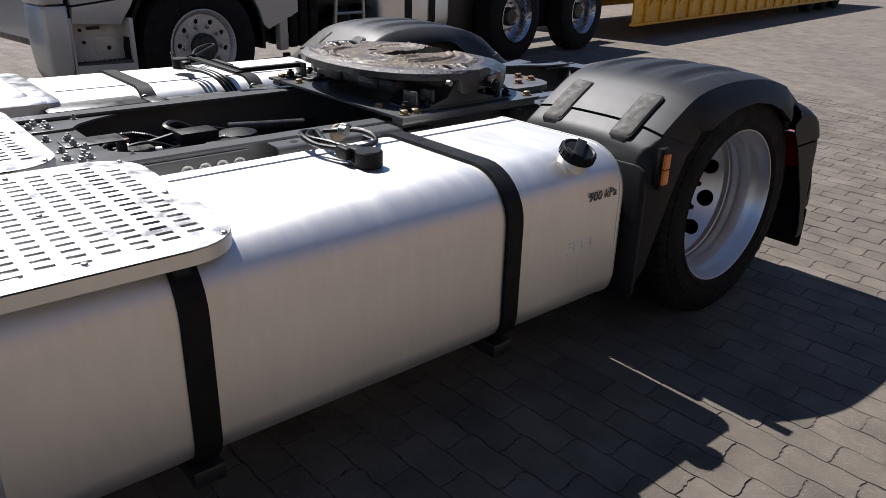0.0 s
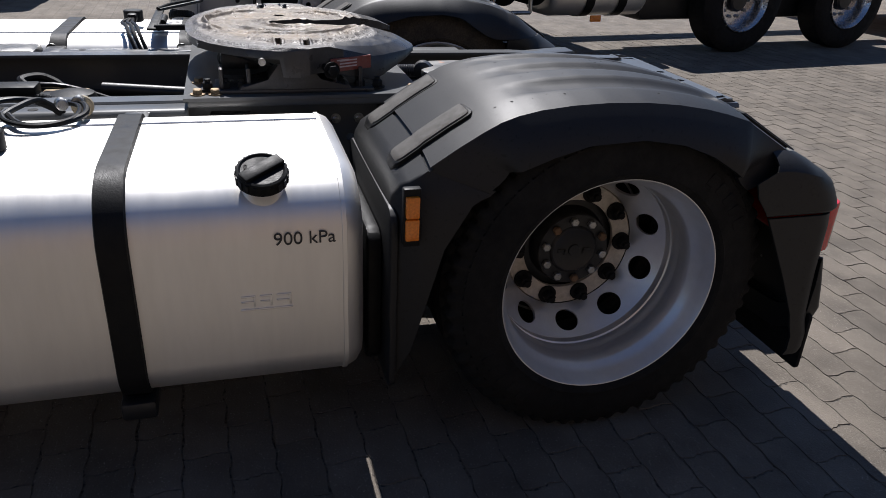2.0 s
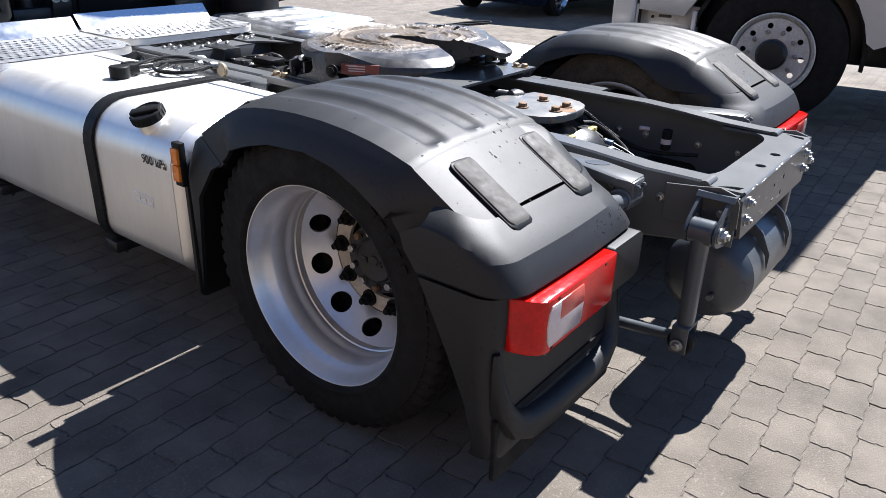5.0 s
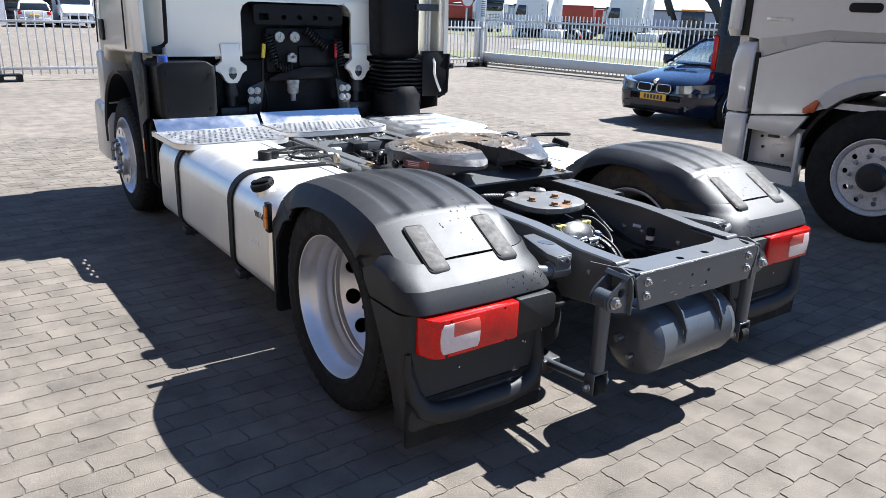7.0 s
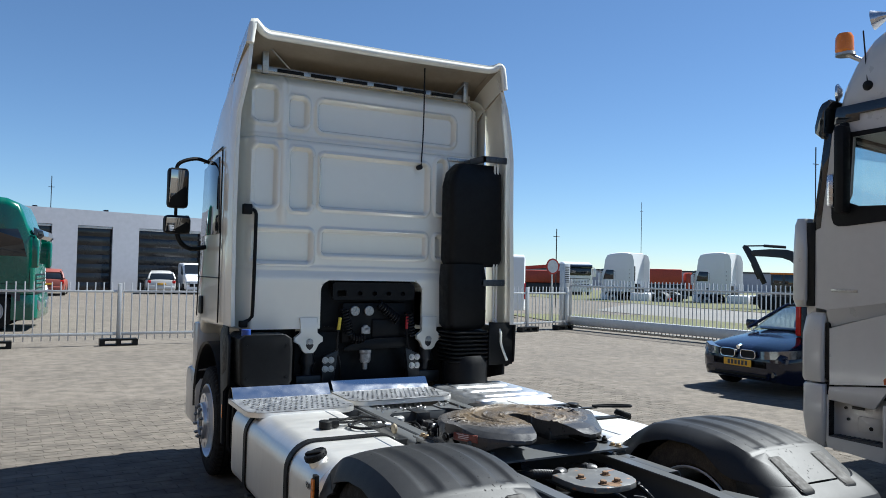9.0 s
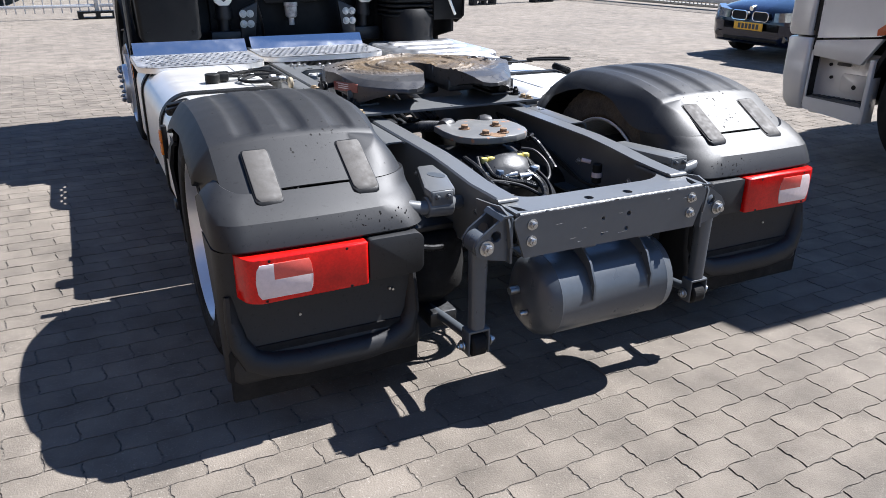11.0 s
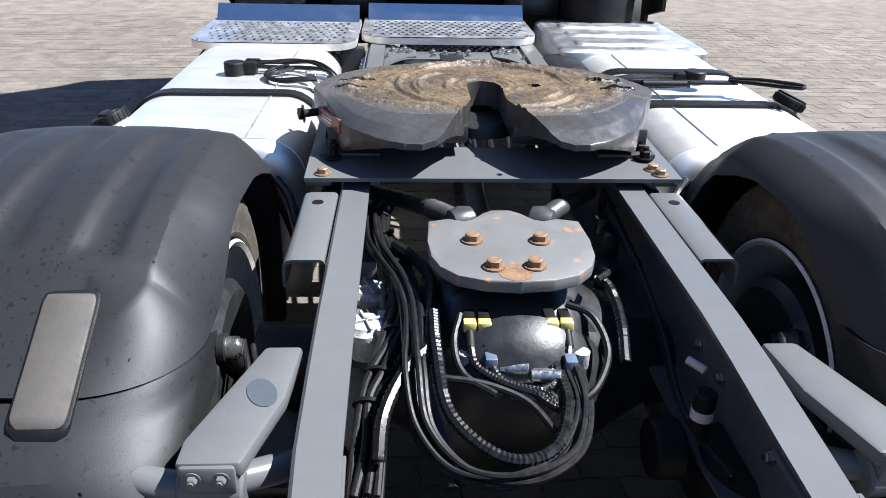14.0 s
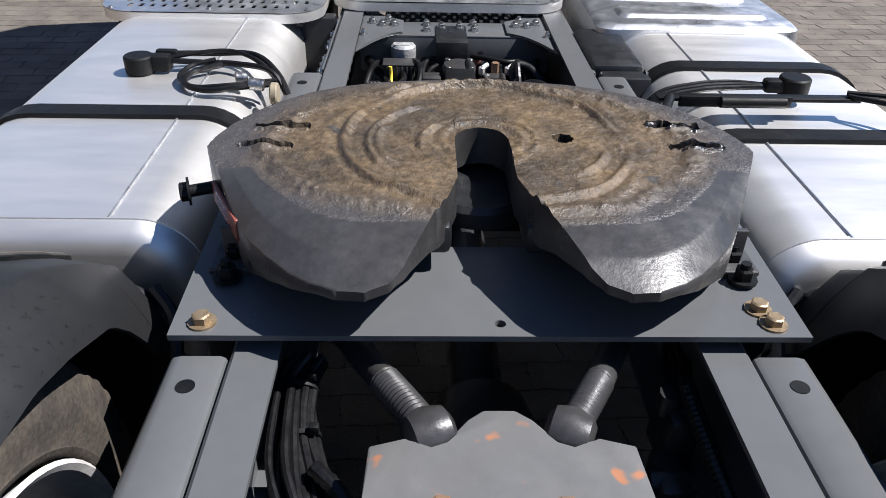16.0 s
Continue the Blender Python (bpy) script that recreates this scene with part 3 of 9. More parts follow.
def guard_shear(y):
    """The seams of the middle cover run forward and down the outer side."""
    if y > 0.0:
        return -0.14 * ease(0.22, 0.472, y) * (1.0 if y < 0.472 else 1 - ease(0.472, 0.560, y))
    return 0.19 * ease(0.28, 0.558, -y)


CORNER_X, CORNER_Y = 0.742, -0.374         # the inner rear corner of the cover turns about this point


def guard_skin_z(x, y, z):
    """Height of the folded top with its three pressed channels."""
    e = ease(-0.342, -0.318, y) * (1 - ease(0.12, 0.285, y))
    u = (x - G_IN) / (G_OUT - G_IN)
    h = guard_top(u)
    for c in (0.250, 0.484, 0.720):
        q = abs(u - c) / 0.060
        if q < 1:
            h -= e * 0.013 * (1 - q ** 3)
    return z + h + 0.004


def guard_section(y, z, side, lift=0.0):
    """Points across the guard from the corner line: the top with its channels, the outer side down to the lip."""
    c1, n = G_FOLD - 0.03 * ease(0.50, 0.56, y), 44
    top = [(x, y, guard_skin_z(x, y, z) + lift) for x in [CORNER_X + (c1 - CORNER_X) * i / n for i in range(n + 1)]]
    sh, outs, zt = guard_shear(y), [], top[-1][2]
    for k in (0.015, 0.05, 0.10, 0.17, 0.26, 0.36, 0.48, 0.62, 0.8, 1.0):
        yy = y + sh * k
        zz = zt + (min(arch_z(y + sh), zt - 0.05) - zt) * k
        w = (G_OUT - G_FOLD) * (1 - 0.45 * ease(0.50, 0.56, y))
        f_ = min(1.0, (zt - zz) / 0.10)
        outs.append((c1 + w * (0.5 * math.sin(f_ * math.pi / 2) + 0.5 * f_), yy, zz))
    lip = (outs[-1][0] - 0.014, outs[-1][1], outs[-1][2] - 0.003)
    return [(side * x, yy, zz) for x, yy, zz in top + outs + [lip]]


def inner_profile(y, z, lift, n):
    """(distance inwards, height) from the corner line over the shoulder and down the inner side."""
    m = n // 2
    x0 = 0.648
    pts = [(CORNER_X - x, guard_skin_z(x, y, z) + lift) for x in [CORNER_X + (x0 - CORNER_X) * i / m for i in range(m + 1)]]
    zt = pts[-1][1]
    zi = max(min(arch_z(y) + 0.02, zt - 0.055), z - 0.20)
    zi += (0.776 - zi) * ease(-0.10, -0.36, y)
    for i in range(1, n - m):
        k = i / (n - m - 1)
        a = k * math.pi / 2
        pts.append((CORNER_X - x0 + 0.082 * (0.45 * math.sin(a) + 0.55 * k), zt + (zi - zt) * (0.30 * (1 - math.cos(a)) + 0.70 * k)))
    return pts


def rear_outline(y_rear, x_out, y_front, x_in, r_out=0.085, r_in=0.05, bow=0.006, y_start=-0.50):
    """A plan line from the inner side round the rear to the front end of the outer side."""
    pts = [(x_in, y_start), (x_in, (y_rear + r_in + y_start) / 2), (x_in, y_rear + r_in)]
    pts += [(x_in + r_in * (1 - math.cos(a)), y_rear + r_in * (1 - math.sin(a))) for a in [math.pi / 2 * k / 10 for k in range(1, 11)]]
    xa, xb = x_in + r_in, x_out - r_out
    pts += [(xa + (xb - xa) * k / 12, y_rear - bow * math.sin(math.pi * k / 12)) for k in range(1, 12)]
    pts += [(xb + r_out * math.sin(a), y_rear + r_out * (1 - math.cos(a))) for a in [math.pi / 2 * k / 10 for k in range(0, 11)]]
    ya = y_rear + r_out
    y_front = max(y_front, ya + 0.03)
    return pts + [(x_out, ya + (y_front - ya) * k / 8) for k in range(1, 9)]


def mudguard(side):
    tone = "dark grey plastic rear mudguard in three pieces with rubber clips"

    def skin(rings, th=0.006):
        bm = bmesh.new()
        loft(bm, rings, caps=False, loop=False)
        return thicken(bm, th)

    def thicken(bm, th=0.006):
        bmesh.ops.recalc_face_normals(bm, faces=bm.faces)
        mid = sum((f.normal.dot(f.calc_center_median() - Vector((side * 0.9, -0.05, 0.45))) for f in bm.faces))
        if mid < 0:
            bmesh.ops.reverse_faces(bm, faces=bm.faces)
        bmesh.ops.solidify(bm, geom=list(bm.faces), thickness=th)
        return bm

    def rows(a, b):
        ys = sorted({y for y, _ in GUARD if b - 1e-6 <= y <= a + 1e-6} | {a, b}, reverse=True)
        fine = []
        for p, q in zip(ys, ys[1:]):
            k = max(1, int((p - q) / 0.016))
            fine += [p + (q - p) * j / k for j in range(k)]
        return [(y, guard_z(y)) for y in fine + [ys[-1]]]

    def cover(bm, a, b, lift):
        """Top, outer side and inner side in one skin; behind the corner line the inner side turns into the rear slope."""
        ahead = rows(a, max(b, CORNER_Y))
        behind = [(CORNER_Y + (b - CORNER_Y) * i / 26) for i in range(27)] if b < CORNER_Y else []
        n = 27
        loft(bm, [guard_section(y, z, side, lift) for y, z in ahead + [(y, guard_z(y)) for y in behind[1:]]], caps=False, loop=False)
        fan = []
        for y, z in ahead:
            fan.append([(side * (CORNER_X - d), y, h) for d, h in inner_profile(y, z, lift, n)])
        if behind:
            near = inner_profile(CORNER_Y, guard_z(CORNER_Y), lift, n)
            far = [(CORNER_Y - y, guard_skin_z(CORNER_X, y, guard_z(y)) + lift) for y in behind]
            for k in range(1, 15):
                q = k / 14
                ph, w = q * math.pi / 2, ease(0, 1, q) * 0.5 + q * 0.5
                fan.append([(side * (CORNER_X - (d0 + (d1 - d0) * w) * math.cos(ph)), CORNER_Y - (d0 + (d1 - d0) * w) * math.sin(ph), h0 + (h1 - h0) * w) for (d0, h0), (d1, h1) in zip(near, far)])
        loft(bm, fan, caps=False, loop=False)
        bmesh.ops.remove_doubles(bm, verts=bm.verts, dist=0.0004)

    def shell(a, b, lift):
        bm = bmesh.new()
        cover(bm, a, b, lift)
        return thicken(bm)
    g = part("mudguard", shell(0.469, -0.558, 0.003), FENDER, truck, tone, angle=30)
    part("front_section", shell(0.560, 0.474, 0.0), FENDER, g, angle=52)
    part("seam_flange", shell(0.484, 0.458, -0.0075), FENDER, g, angle=52)
    # upper rear piece: slopes down from the seam, folds and falls steeply, round at its outer corner
    steps = [(0.776, -0.545, 1.19, -0.440, 0.575, 0.085, 0.172), (0.785, -0.561, 1.205, -0.440, 0.556, 0.085, 0.182), (0.772, -0.584, 1.228, -0.440, 0.558, 0.085, 0.19), (0.756, -0.609, 1.246, -0.440, 0.562, 0.085, 0.20), (0.742, -0.634, 1.256, -0.432, 0.565, 0.09, 0.20),
             (0.722, -0.661, G_OUT, -0.375, 0.566, 0.10, 0.175), (0.700, -0.676, G_OUT, -0.388, 0.566, 0.10, 0.15), (0.670, -0.693, G_OUT, -0.412, 0.568, 0.10, 0.12), (0.652, -0.700, G_OUT, -0.425, 0.572, 0.10, 0.10), (0.646, -0.697, G_OUT - 0.003, -0.428, 0.576, 0.10, 0.10)]
    rings = []
    for z, yr, xo, yf, xi, ro, ri in steps:
        ring = []
        for x, y in rear_outline(yr, xo, yf, xi, ro, ri, y_start=-0.355):
            up = 0.026 * ease(-0.62, -0.46, y) * ease(1.12, 1.22, x) * ease(0.70, 0.735, z)
            up -= 0.010 * ease(-0.50, -0.36, y) * ease(0.62, 0.56, x) * ease(0.70, 0.78, z)
            ring.append((side * x, y, z + up))
        rings.append(ring)
    part("rear_section", skin(rings), FENDER, g, angle=17.5)
    # lower rear body with the lamp's seat set back
    rings = []
    for z, yr, ro in ((0.640, -0.664, 0.07), (0.60, -0.664, 0.06), (0.46, -0.660, 0.05), (0.34, -0.668, 0.05), (0.30, -0.676, 0.05), (0.262, -0.690, 0.05), (0.215, -0.690, 0.05), (0.198, -0.680, 0.05)):
        rings.append([(side * x, y, z) for x, y in rear_outline(yr, G_OUT, arch_y(z), 0.604, ro, 0.03, 0.0)])
    rear = part("rear_panel", skin(rings, 0.008), FENDER, g, angle=34)
    # raised rim round the seat, broad below
    path = [(1.232, 0.500, 0.018, -0.668), (1.230, 0.42, 0.024, -0.684), (1.222, 0.345, 0.030, -0.702), (1.190, 0.285, 0.036, -0.716), (1.130, 0.256, 0.038, -0.722), (1.02, 0.246, 0.038, -0.726), (0.82, 0.246, 0.038, -0.726),
            (0.72, 0.254, 0.036, -0.722), (0.662, 0.285, 0.030, -0.714), (0.636, 0.345, 0.024, -0.700), (0.630, 0.43, 0.018, -0.684), (0.630, 0.50, 0.014, -0.668)]
    bm = bmesh.new()
    rings = []
    for i, (x, z, w, yr) in enumerate(path):
        (xa, za), (xb, zb) = path[max(i - 1, 0)][:2], path[min(i + 1, len(path) - 1)][:2]
        d = Vector((xb - xa, zb - za)).normalized()
        nx_, nz_ = -d.y, d.x
        prof = [(-w, -0.655), (-w, yr + 0.016), (-w + 0.005, yr + 0.005), (-w + 0.016, yr), (w - 0.024, yr + 0.003), (w - 0.010, yr + 0.012), (w, yr + 0.028), (w, -0.655)]
        rings.append([(side * (x - nx_ * a), yy, z - nz_ * a) for a, yy in prof])
    loft(bm, rings)
    part("seat_rim", bm, FENDER, rear, angle=40)
    for x, z in ((0.70, 0.425), (0.712, 0.43), (1.02, 0.40)):
        bm = bmesh.new()
        rod(bm, (side * x, -0.655, z), (side * x, -0.669, z), 0.0045, 8)
        part("panel_rivet", bm, STEEL, rear)
    # front panel; the black block on it is added to narrow the sun strip below
    bm = bmesh.new()
    prism(bm, [(side * x, z) for x, z in rrect(0.60, 1.222, 0.22, 0.71, [0.05, 0.05, 0.03, 0.03])], "y", 0.545, 0.562, 0.004)
    part("front_panel", bm, FENDER, g)
    sp = bmesh.new()
    prism(sp, [(side * x, z) for x, z in rrect(0.62, 1.13, 0.24, 0.62, 0.05)], "y", 0.563, 0.600, 0.012)
    part("inner_splash", sp, PLASTIC, g)
    # flap
    bm = bmesh.new()
    prism(bm, [(side * x, z) for x, z in rrect(0.615, 1.256, 0.135, 0.32, 0.012)], "y", -0.678, -0.666, 0.003)
    part("mud_flap", bm, RUBBER, g, "black rubber mud flap")
    # housing beside the lamp
    bm = bmesh.new()
    prism(bm, [(side * x, z) for x, z in rrect(0.612, 0.802, 0.500, 0.640, [0.012, 0.030, 0.030, 0.012])], "y", -0.728, -0.655, 0.010)
    part("lamp_housing", bm, FENDER, g)
    # tail lamp: a red body that wraps the corner, with a clear field on its face
    plan = [(0.808, -0.655), (0.808, -0.736), (0.815, -0.743), (1.150, -0.743), (1.168, -0.741), (1.182, -0.732), (1.192, -0.715), (1.210, -0.672), (1.210, -0.650)]
    bm = bmesh.new()
    prism(bm, [(side * x, y) for x, y in plan], "z", 0.497, 0.640, 0.006)
    lamp = part("tail_lamp", bm, RED_LENS, g, "red tail lamp with a clear reversing field", angle=30)
    bm = bmesh.new()
    prism(bm, [(side * x, z) for x, z in [(1.000, 0.512), (1.150, 0.512), (1.160, 0.530), (1.164, 0.567), (1.160, 0.604), (1.150, 0.622), (1.000, 0.622), (0.993, 0.604), (0.990, 0.567), (0.993, 0.530)]], "y", -0.7452, -0.735, 0.0008)
    part("clear_lens", bm, CLEAR_LENS, lamp, "clear reversing lens")
    bm = bmesh.new()
    prism(bm, [(side * x, z) for x, z in [(0.991, 0.571), (1.108, 0.571), (1.108, 0.6225), (1.000, 0.6225), (0.993, 0.604)]], "y", -0.7462, -0.735, 0.0006)
    part("fog_lens", bm, mat("pale_red_lens", (0.62, 0.09, 0.07), 0.15, 0, (0.50, 0.07, 0.05), 60, 0.6, 0.05, 260, 0.08) if side < 0 else bpy.data.materials["pale_red_lens"], lamp)
    for x, z in ((1.135, 0.503), (1.120, 0.631), (0.868, 0.503), (0.880, 0.631)):
        bm = bmesh.new()
        rod(bm, (side * x, -0.742, z), (side * x, -0.7445, z), 0.0048, 8)
        part("lens_screw", bm, PLASTIC, lamp)
    # four rubber clips, each in a dark seat
    for y0, y1 in ((0.350, 0.532), (-0.408, -0.604)):
        for x in (0.757, 1.070):
            def strap(half, low, high, grow):
                bm = bmesh.new()
                rings, n = [], 24
                for i in range(n + 1):
                    f_ = i / n
                    y = y0 + (y1 - y0) * f_ + (grow if y1 > y0 else -grow) * (2 * f_ - 1)
                    q = min(1.0, min(i, n - i) / 2.6)
                    w = half * (0.62 + 0.38 * math.sqrt(max(0.0, 1 - (1 - q) ** 2)))
                    z = guard_z(y) + guard_top((x - G_IN) / (G_OUT - G_IN))
                    t_ = 1.0 if 0 < i < n else 0.55
                    rings.append([(side * (x - w), y, z + low), (side * (x + w), y, z + low), (side * (x + w), y, z + high * t_ - 0.002), (side * (x + w * 0.92), y, z + high * t_), (side * (x - w * 0.92), y, z + high * t_), (side * (x - w), y, z + high * t_ - 0.002)])
                loft(bm, rings)
                return bm
            seat = part("clip_seat", strap(0.045, -0.004, 0.0125, 0.007), PLASTIC, g, angle=50)
            part("clip", strap(0.040, 0.004, 0.0175, 0.0), CLIP, seat, "worn grey rubber clip", angle=50)
    # flecks of dried dirt
    rnd_ = random.Random(21 + side)
    bm = bmesh.new()
    for k in range(150):
        x, y = rnd_.uniform(0.66, 1.19), rnd_.uniform(-0.60, 0.30)
        if k % 3 == 0:
            x, y = rnd_.gauss(0.80, 0.10), rnd_.gauss(-0.40, 0.12)
        u = (x - G_IN) / (G_OUT - G_IN)
        if not 0.65 < x < 1.19 or not -0.62 < y < 0.32 or (y > -0.36 and min(abs(u - c) for c in (0.25, 0.484, 0.72)) < 0.066) or (y < -0.38 and min(abs(x - 0.757), abs(x - 1.07)) < 0.055):
            continue
        z = guard_z(y) + guard_top(u) + (0.0068 if y > -0.555 else 0.001)
        slope = (guard_z(y - 0.01) - guard_z(y + 0.01)) / -0.02
        r_, st = rnd_.choice((0.0018, 0.0025, 0.0035, 0.0048)), rnd_.uniform(0.6, 1.7)
        ring = []
        for q in range(7):
            w_ = r_ * rnd_.uniform(0.7, 1.25)
            dx, dy = w_ * math.cos(2 * math.pi * q / 7), w_ * st * math.sin(2 * math.pi * q / 7)
            ring.append(bm.verts.new((side * (x + dx), y + dy, z + slope * dy)))
        tip = bm.verts.new((side * x, y, z + 0.0012))
        for q in range(7):
            bm.faces.new((ring[q], ring[(q + 1) % 7], tip))
    for k in range(60):                                     # a spatter on the steep rear face
        x, z = rnd_.gauss(0.80, 0.10), rnd_.gauss(0.69, 0.018)
        if 0.65 < x < 1.1 and 0.655 < z < 0.72:
            y = -0.661 - (0.722 - z) / 0.070 * 0.0395 - 0.0065
            r_ = rnd_.choice((0.0016, 0.0022, 0.003))
            ring = [bm.verts.new((side * (x + r_ * math.cos(q)), y, z + r_ * 1.4 * math.sin(q))) for q in (0, 1.05, 2.1, 3.14, 4.2, 5.2)]
            bm.faces.new(ring)
    tagged(part("dirt_flecks", bm, RUBBER, g), kind="stuff")
    # side marker
    bm = bmesh.new()
    box(bm, side * 1.240, side * 1.262, 0.503, 0.543, 0.640, 0.780, 0.003)
    mk = part("side_marker", bm, PLASTIC, g)
    bm = bmesh.new()
    box(bm, side * 1.258, side * 1.272, 0.507, 0.539, 0.657, 0.709, 0.004)
    box(bm, side * 1.258, side * 1.272, 0.507, 0.539, 0.711, 0.763, 0.004)
    part("reflector", bm, ORANGE, mk, "orange side marker reflector")
    # carrier tube from the frame into the guard
    bm = bmesh.new()
    tube(bm, [(side * 0.40, -0.56, 0.66), (side * 0.50, -0.615, 0.678), (side * 0.58, -0.625, 0.682), (side * 0.66, -0.605, 0.695), (side * 0.80, -0.54, 0.70)], 0.024, 14, 6)
    rod(bm, (side * 0.465, -0.62, 0.676), (side * 0.560, -0.62, 0.680), 0.036, 18, 0.004)
    part("carrier_tube", bm, FRAME, g, "grey painted carrier tube")
    bm = bmesh.new()
    prism(bm, [(side * 0.41, -0.36), (side * 0.475, -0.36), (side * 0.555, -0.60), (side * 0.555, -0.65), (side * 0.462, -0.65), (side * 0.42, -0.50)], "z", 0.715, 0.745, 0.008)
    box(bm, side * 0.47, side * 0.55, -0.655, -0.62, 0.69, 0.74, 0.006)
    for x in (0.49, 0.53):
        bolt(bm, (side * x, -0.656, 0.722), (0, -1, 0), 0.008, 0.008)
    cbk = part("carrier_block", bm, FRAME, g, "grey painted bracket block")
    if side > 0:
        return g
    bm = bmesh.new()
    prism(bm, [(side * (0.459 + 0.024 * math.cos(a) + 0.010 * math.sin(a)), -0.492 + 0.036 * math.sin(a)) for a in [2 * math.pi * k / 20 for k in range(20)]], "z", 0.742, 0.7464)
    part("rough_patch", bm, TANK_PAINT, cbk, "dark rough patch")
    return g


mudguard(-1)
mudguard(1)

# ---- frame ----
def rail(side):
    bm = bmesh.new()
    top = [(-0.800, 0.7400), (-0.74, 0.7405), (-0.62, 0.7430), (-0.44, 0.758), (-0.30, 0.766), (0.2, 0.768), (1.2, 0.768), (2.3, 0.768), (4.2, 0.768)]
    bot = [(-0.800, 0.545), (-0.74, 0.535), (-0.62, 0.520), (-0.44, 0.500), (-0.30, 0.490), (0.2, 0.490), (1.2, 0.490), (2.3, 0.49), (4.2, 0.49)]
    rings = []
    for (y, zt), (_, zb) in zip(top, bot):
        xo, xi, t = 0.395, 0.322, 0.009
        if y < -0.7:
            xo, xi = 0.388, 0.318
        c = 0.006
        sec = [(xi, zt - t), (xi, zt), (xo - c, zt), (xo, zt - c), (xo, zb + c), (xo - c, zb), (xi, zb), (xi, zb + t), (xo - t, zb + t), (xo - t, zt - t)]
        rings.append([(side * x, y, z) for x, z in sec])
    loft(bm, rings)
    rl = part("frame_rail", bm, FRAME, truck, "grey painted steel frame rail", angle=30)
    # reinforcing channel outside
    sec = [(0.399, 0.752), (0.402, 0.760), (0.409, 0.764), (0.468, 0.764), (0.480, 0.761), (0.488, 0.752), (0.490, 0.740), (0.490, 0.700), (0.484, 0.700), (0.484, 0.738), (0.478, 0.752), (0.466, 0.758), (0.410, 0.758), (0.404, 0.752)]
    for a, b in ((-0.072, 0.30), (1.02, 1.52)):
        bm = bmesh.new()
        loft(bm, [[(side * x, y, z) for x, z in sec] for y in (a, b)])
        part("outer_channel", bm, FRAME, rl)
    # flat black discs stand for the dark of holes; the channel is not cut
    for y in (0.235, 1.44):
        bm = bmesh.new()
        rod(bm, (side * 0.445, y, 0.7642), (side * 0.445, y, 0.7652), 0.014, 16)
        part("rail_hole", bm, PLASTIC, rl)
    bm = Bolts()
    rnd = random.Random(5 + side)
    for y in (0.42, 0.50, 0.575, 0.70, 0.796, 0.843, 0.894, 0.963, 1.017, 1.30, 1.36, 1.44, 1.52):
        bolt(bm, (side * 0.396, y, 0.70), (side, 0, 0), 0.011, 0.010)
        if rnd.random() < 0.6:
            bolt(bm, (side * 0.396, y + 0.01, 0.60), (side, 0, 0), 0.011, 0.010)
    for y in (-0.82, -0.68, -0.52, -0.30, -0.18):
        bolt(bm, (side * 0.39, y, 0.66), (side, 0, 0), 0.010, 0.009)
        bolt(bm, (side * 0.385, y, 0.62), (-side, 0, 0), 0.010, 0.009)
    part("rail_bolt", bm, STEEL, rl)
    # raised plate on the rail with large bolts in pale washers
    bm = bmesh.new()
    box(bm, side * 0.3965, side * 0.410, 1.585, 2.36, 0.51, 0.752, 0.003)
    fp = part("rail_plate", bm, FRAME, rl)
    bm = Bolts()
    for y in (1.622, 1.680, 1.737, 1.794, 1.905, 1.96, 2.05, 2.20):
        for z in (0.712, 0.585):
            bolt(bm, (side * 0.410, y, z), (side, 0, 0), 0.0145, 0.014, True)
    part("plate_bolt", bm, STEEL, fp)
    for xo, y0, y1, z0, z1 in ((0.45, 0.36, 0.44, 0.55, 0.745), (0.44, 0.84, 0.96, 0.55, 0.735)):
        bm = bmesh.new()
        box(bm, side * 0.399, side * xo, y0, y1, z0, z1, 0.004)
        part("rail_bracket", bm, FRAME_DARK, rl)
    return rl


rail(-1)
rail(1)

# rear cross member: a folded channel with a rounded inner cut
bm = bmesh.new()
inner = [(-0.318, -0.62)]
for i in range(9):
    a = radians(180 + 90 * i / 8)
    inner.append((-0.20 + 0.115 * math.cos(a), -0.725 + 0.075 * math.sin(a)))
for i in range(9):
    a = radians(270 + 90 * i / 8)
    inner.append((0.20 + 0.115 * math.cos(a), -0.725 + 0.075 * math.sin(a)))
inner += [(0.318, -0.62)]
outline = inner + [(0.385, -0.62), (0.385, -0.915), (-0.385, -0.915), (-0.385, -0.62)]
sheet(bm, outline, [ring2(-0.083, -0.877, 0.017, 14), ring2(0.076, -0.878, 0.017, 14), [(-0.374, -0.835), (-0.366, -0.898), (-0.336, -0.905), (-0.346, -0.872)], [(0.346, -0.872), (0.336, -0.905), (0.366, -0.898), (0.374, -0.835)]], "z", 0.718, 0.728)
sheet(bm, [(-0.352, 0.575), (0.352, 0.575), (0.392, 0.690), (0.392, 0.706), (0.372, 0.722), (-0.372, 0.722), (-0.392, 0.706), (-0.392, 0.690)], [ring2(-0.05, 0.665, 0.007, 10), ring2(0.055, 0.668, 0.009, 10), ring2(0.05, 0.615, 0.008, 10), ring2(-0.05, 0.612, 0.006, 10)], "y", -0.923, -0.913)
rod(bm, (-0.372, -0.913, 0.7175), (0.372, -0.913, 0.7175), 0.0102, 16)
box(bm, -0.35, 0.35, -0.915, -0.84, 0.572, 0.582, 0.002)
xm = part("rear_cross_member", bm, FRAME, truck, "grey folded rear cross member with two holes")
bm = Bolts()
for x in (-0.328, 0.326):
    for z in (0.686, 0.630):
        bolt(bm, (x, -0.923, z), (0, -1, 0), 0.0125, 0.012)
part("cross_member_bolt", bm, STEEL, xm)
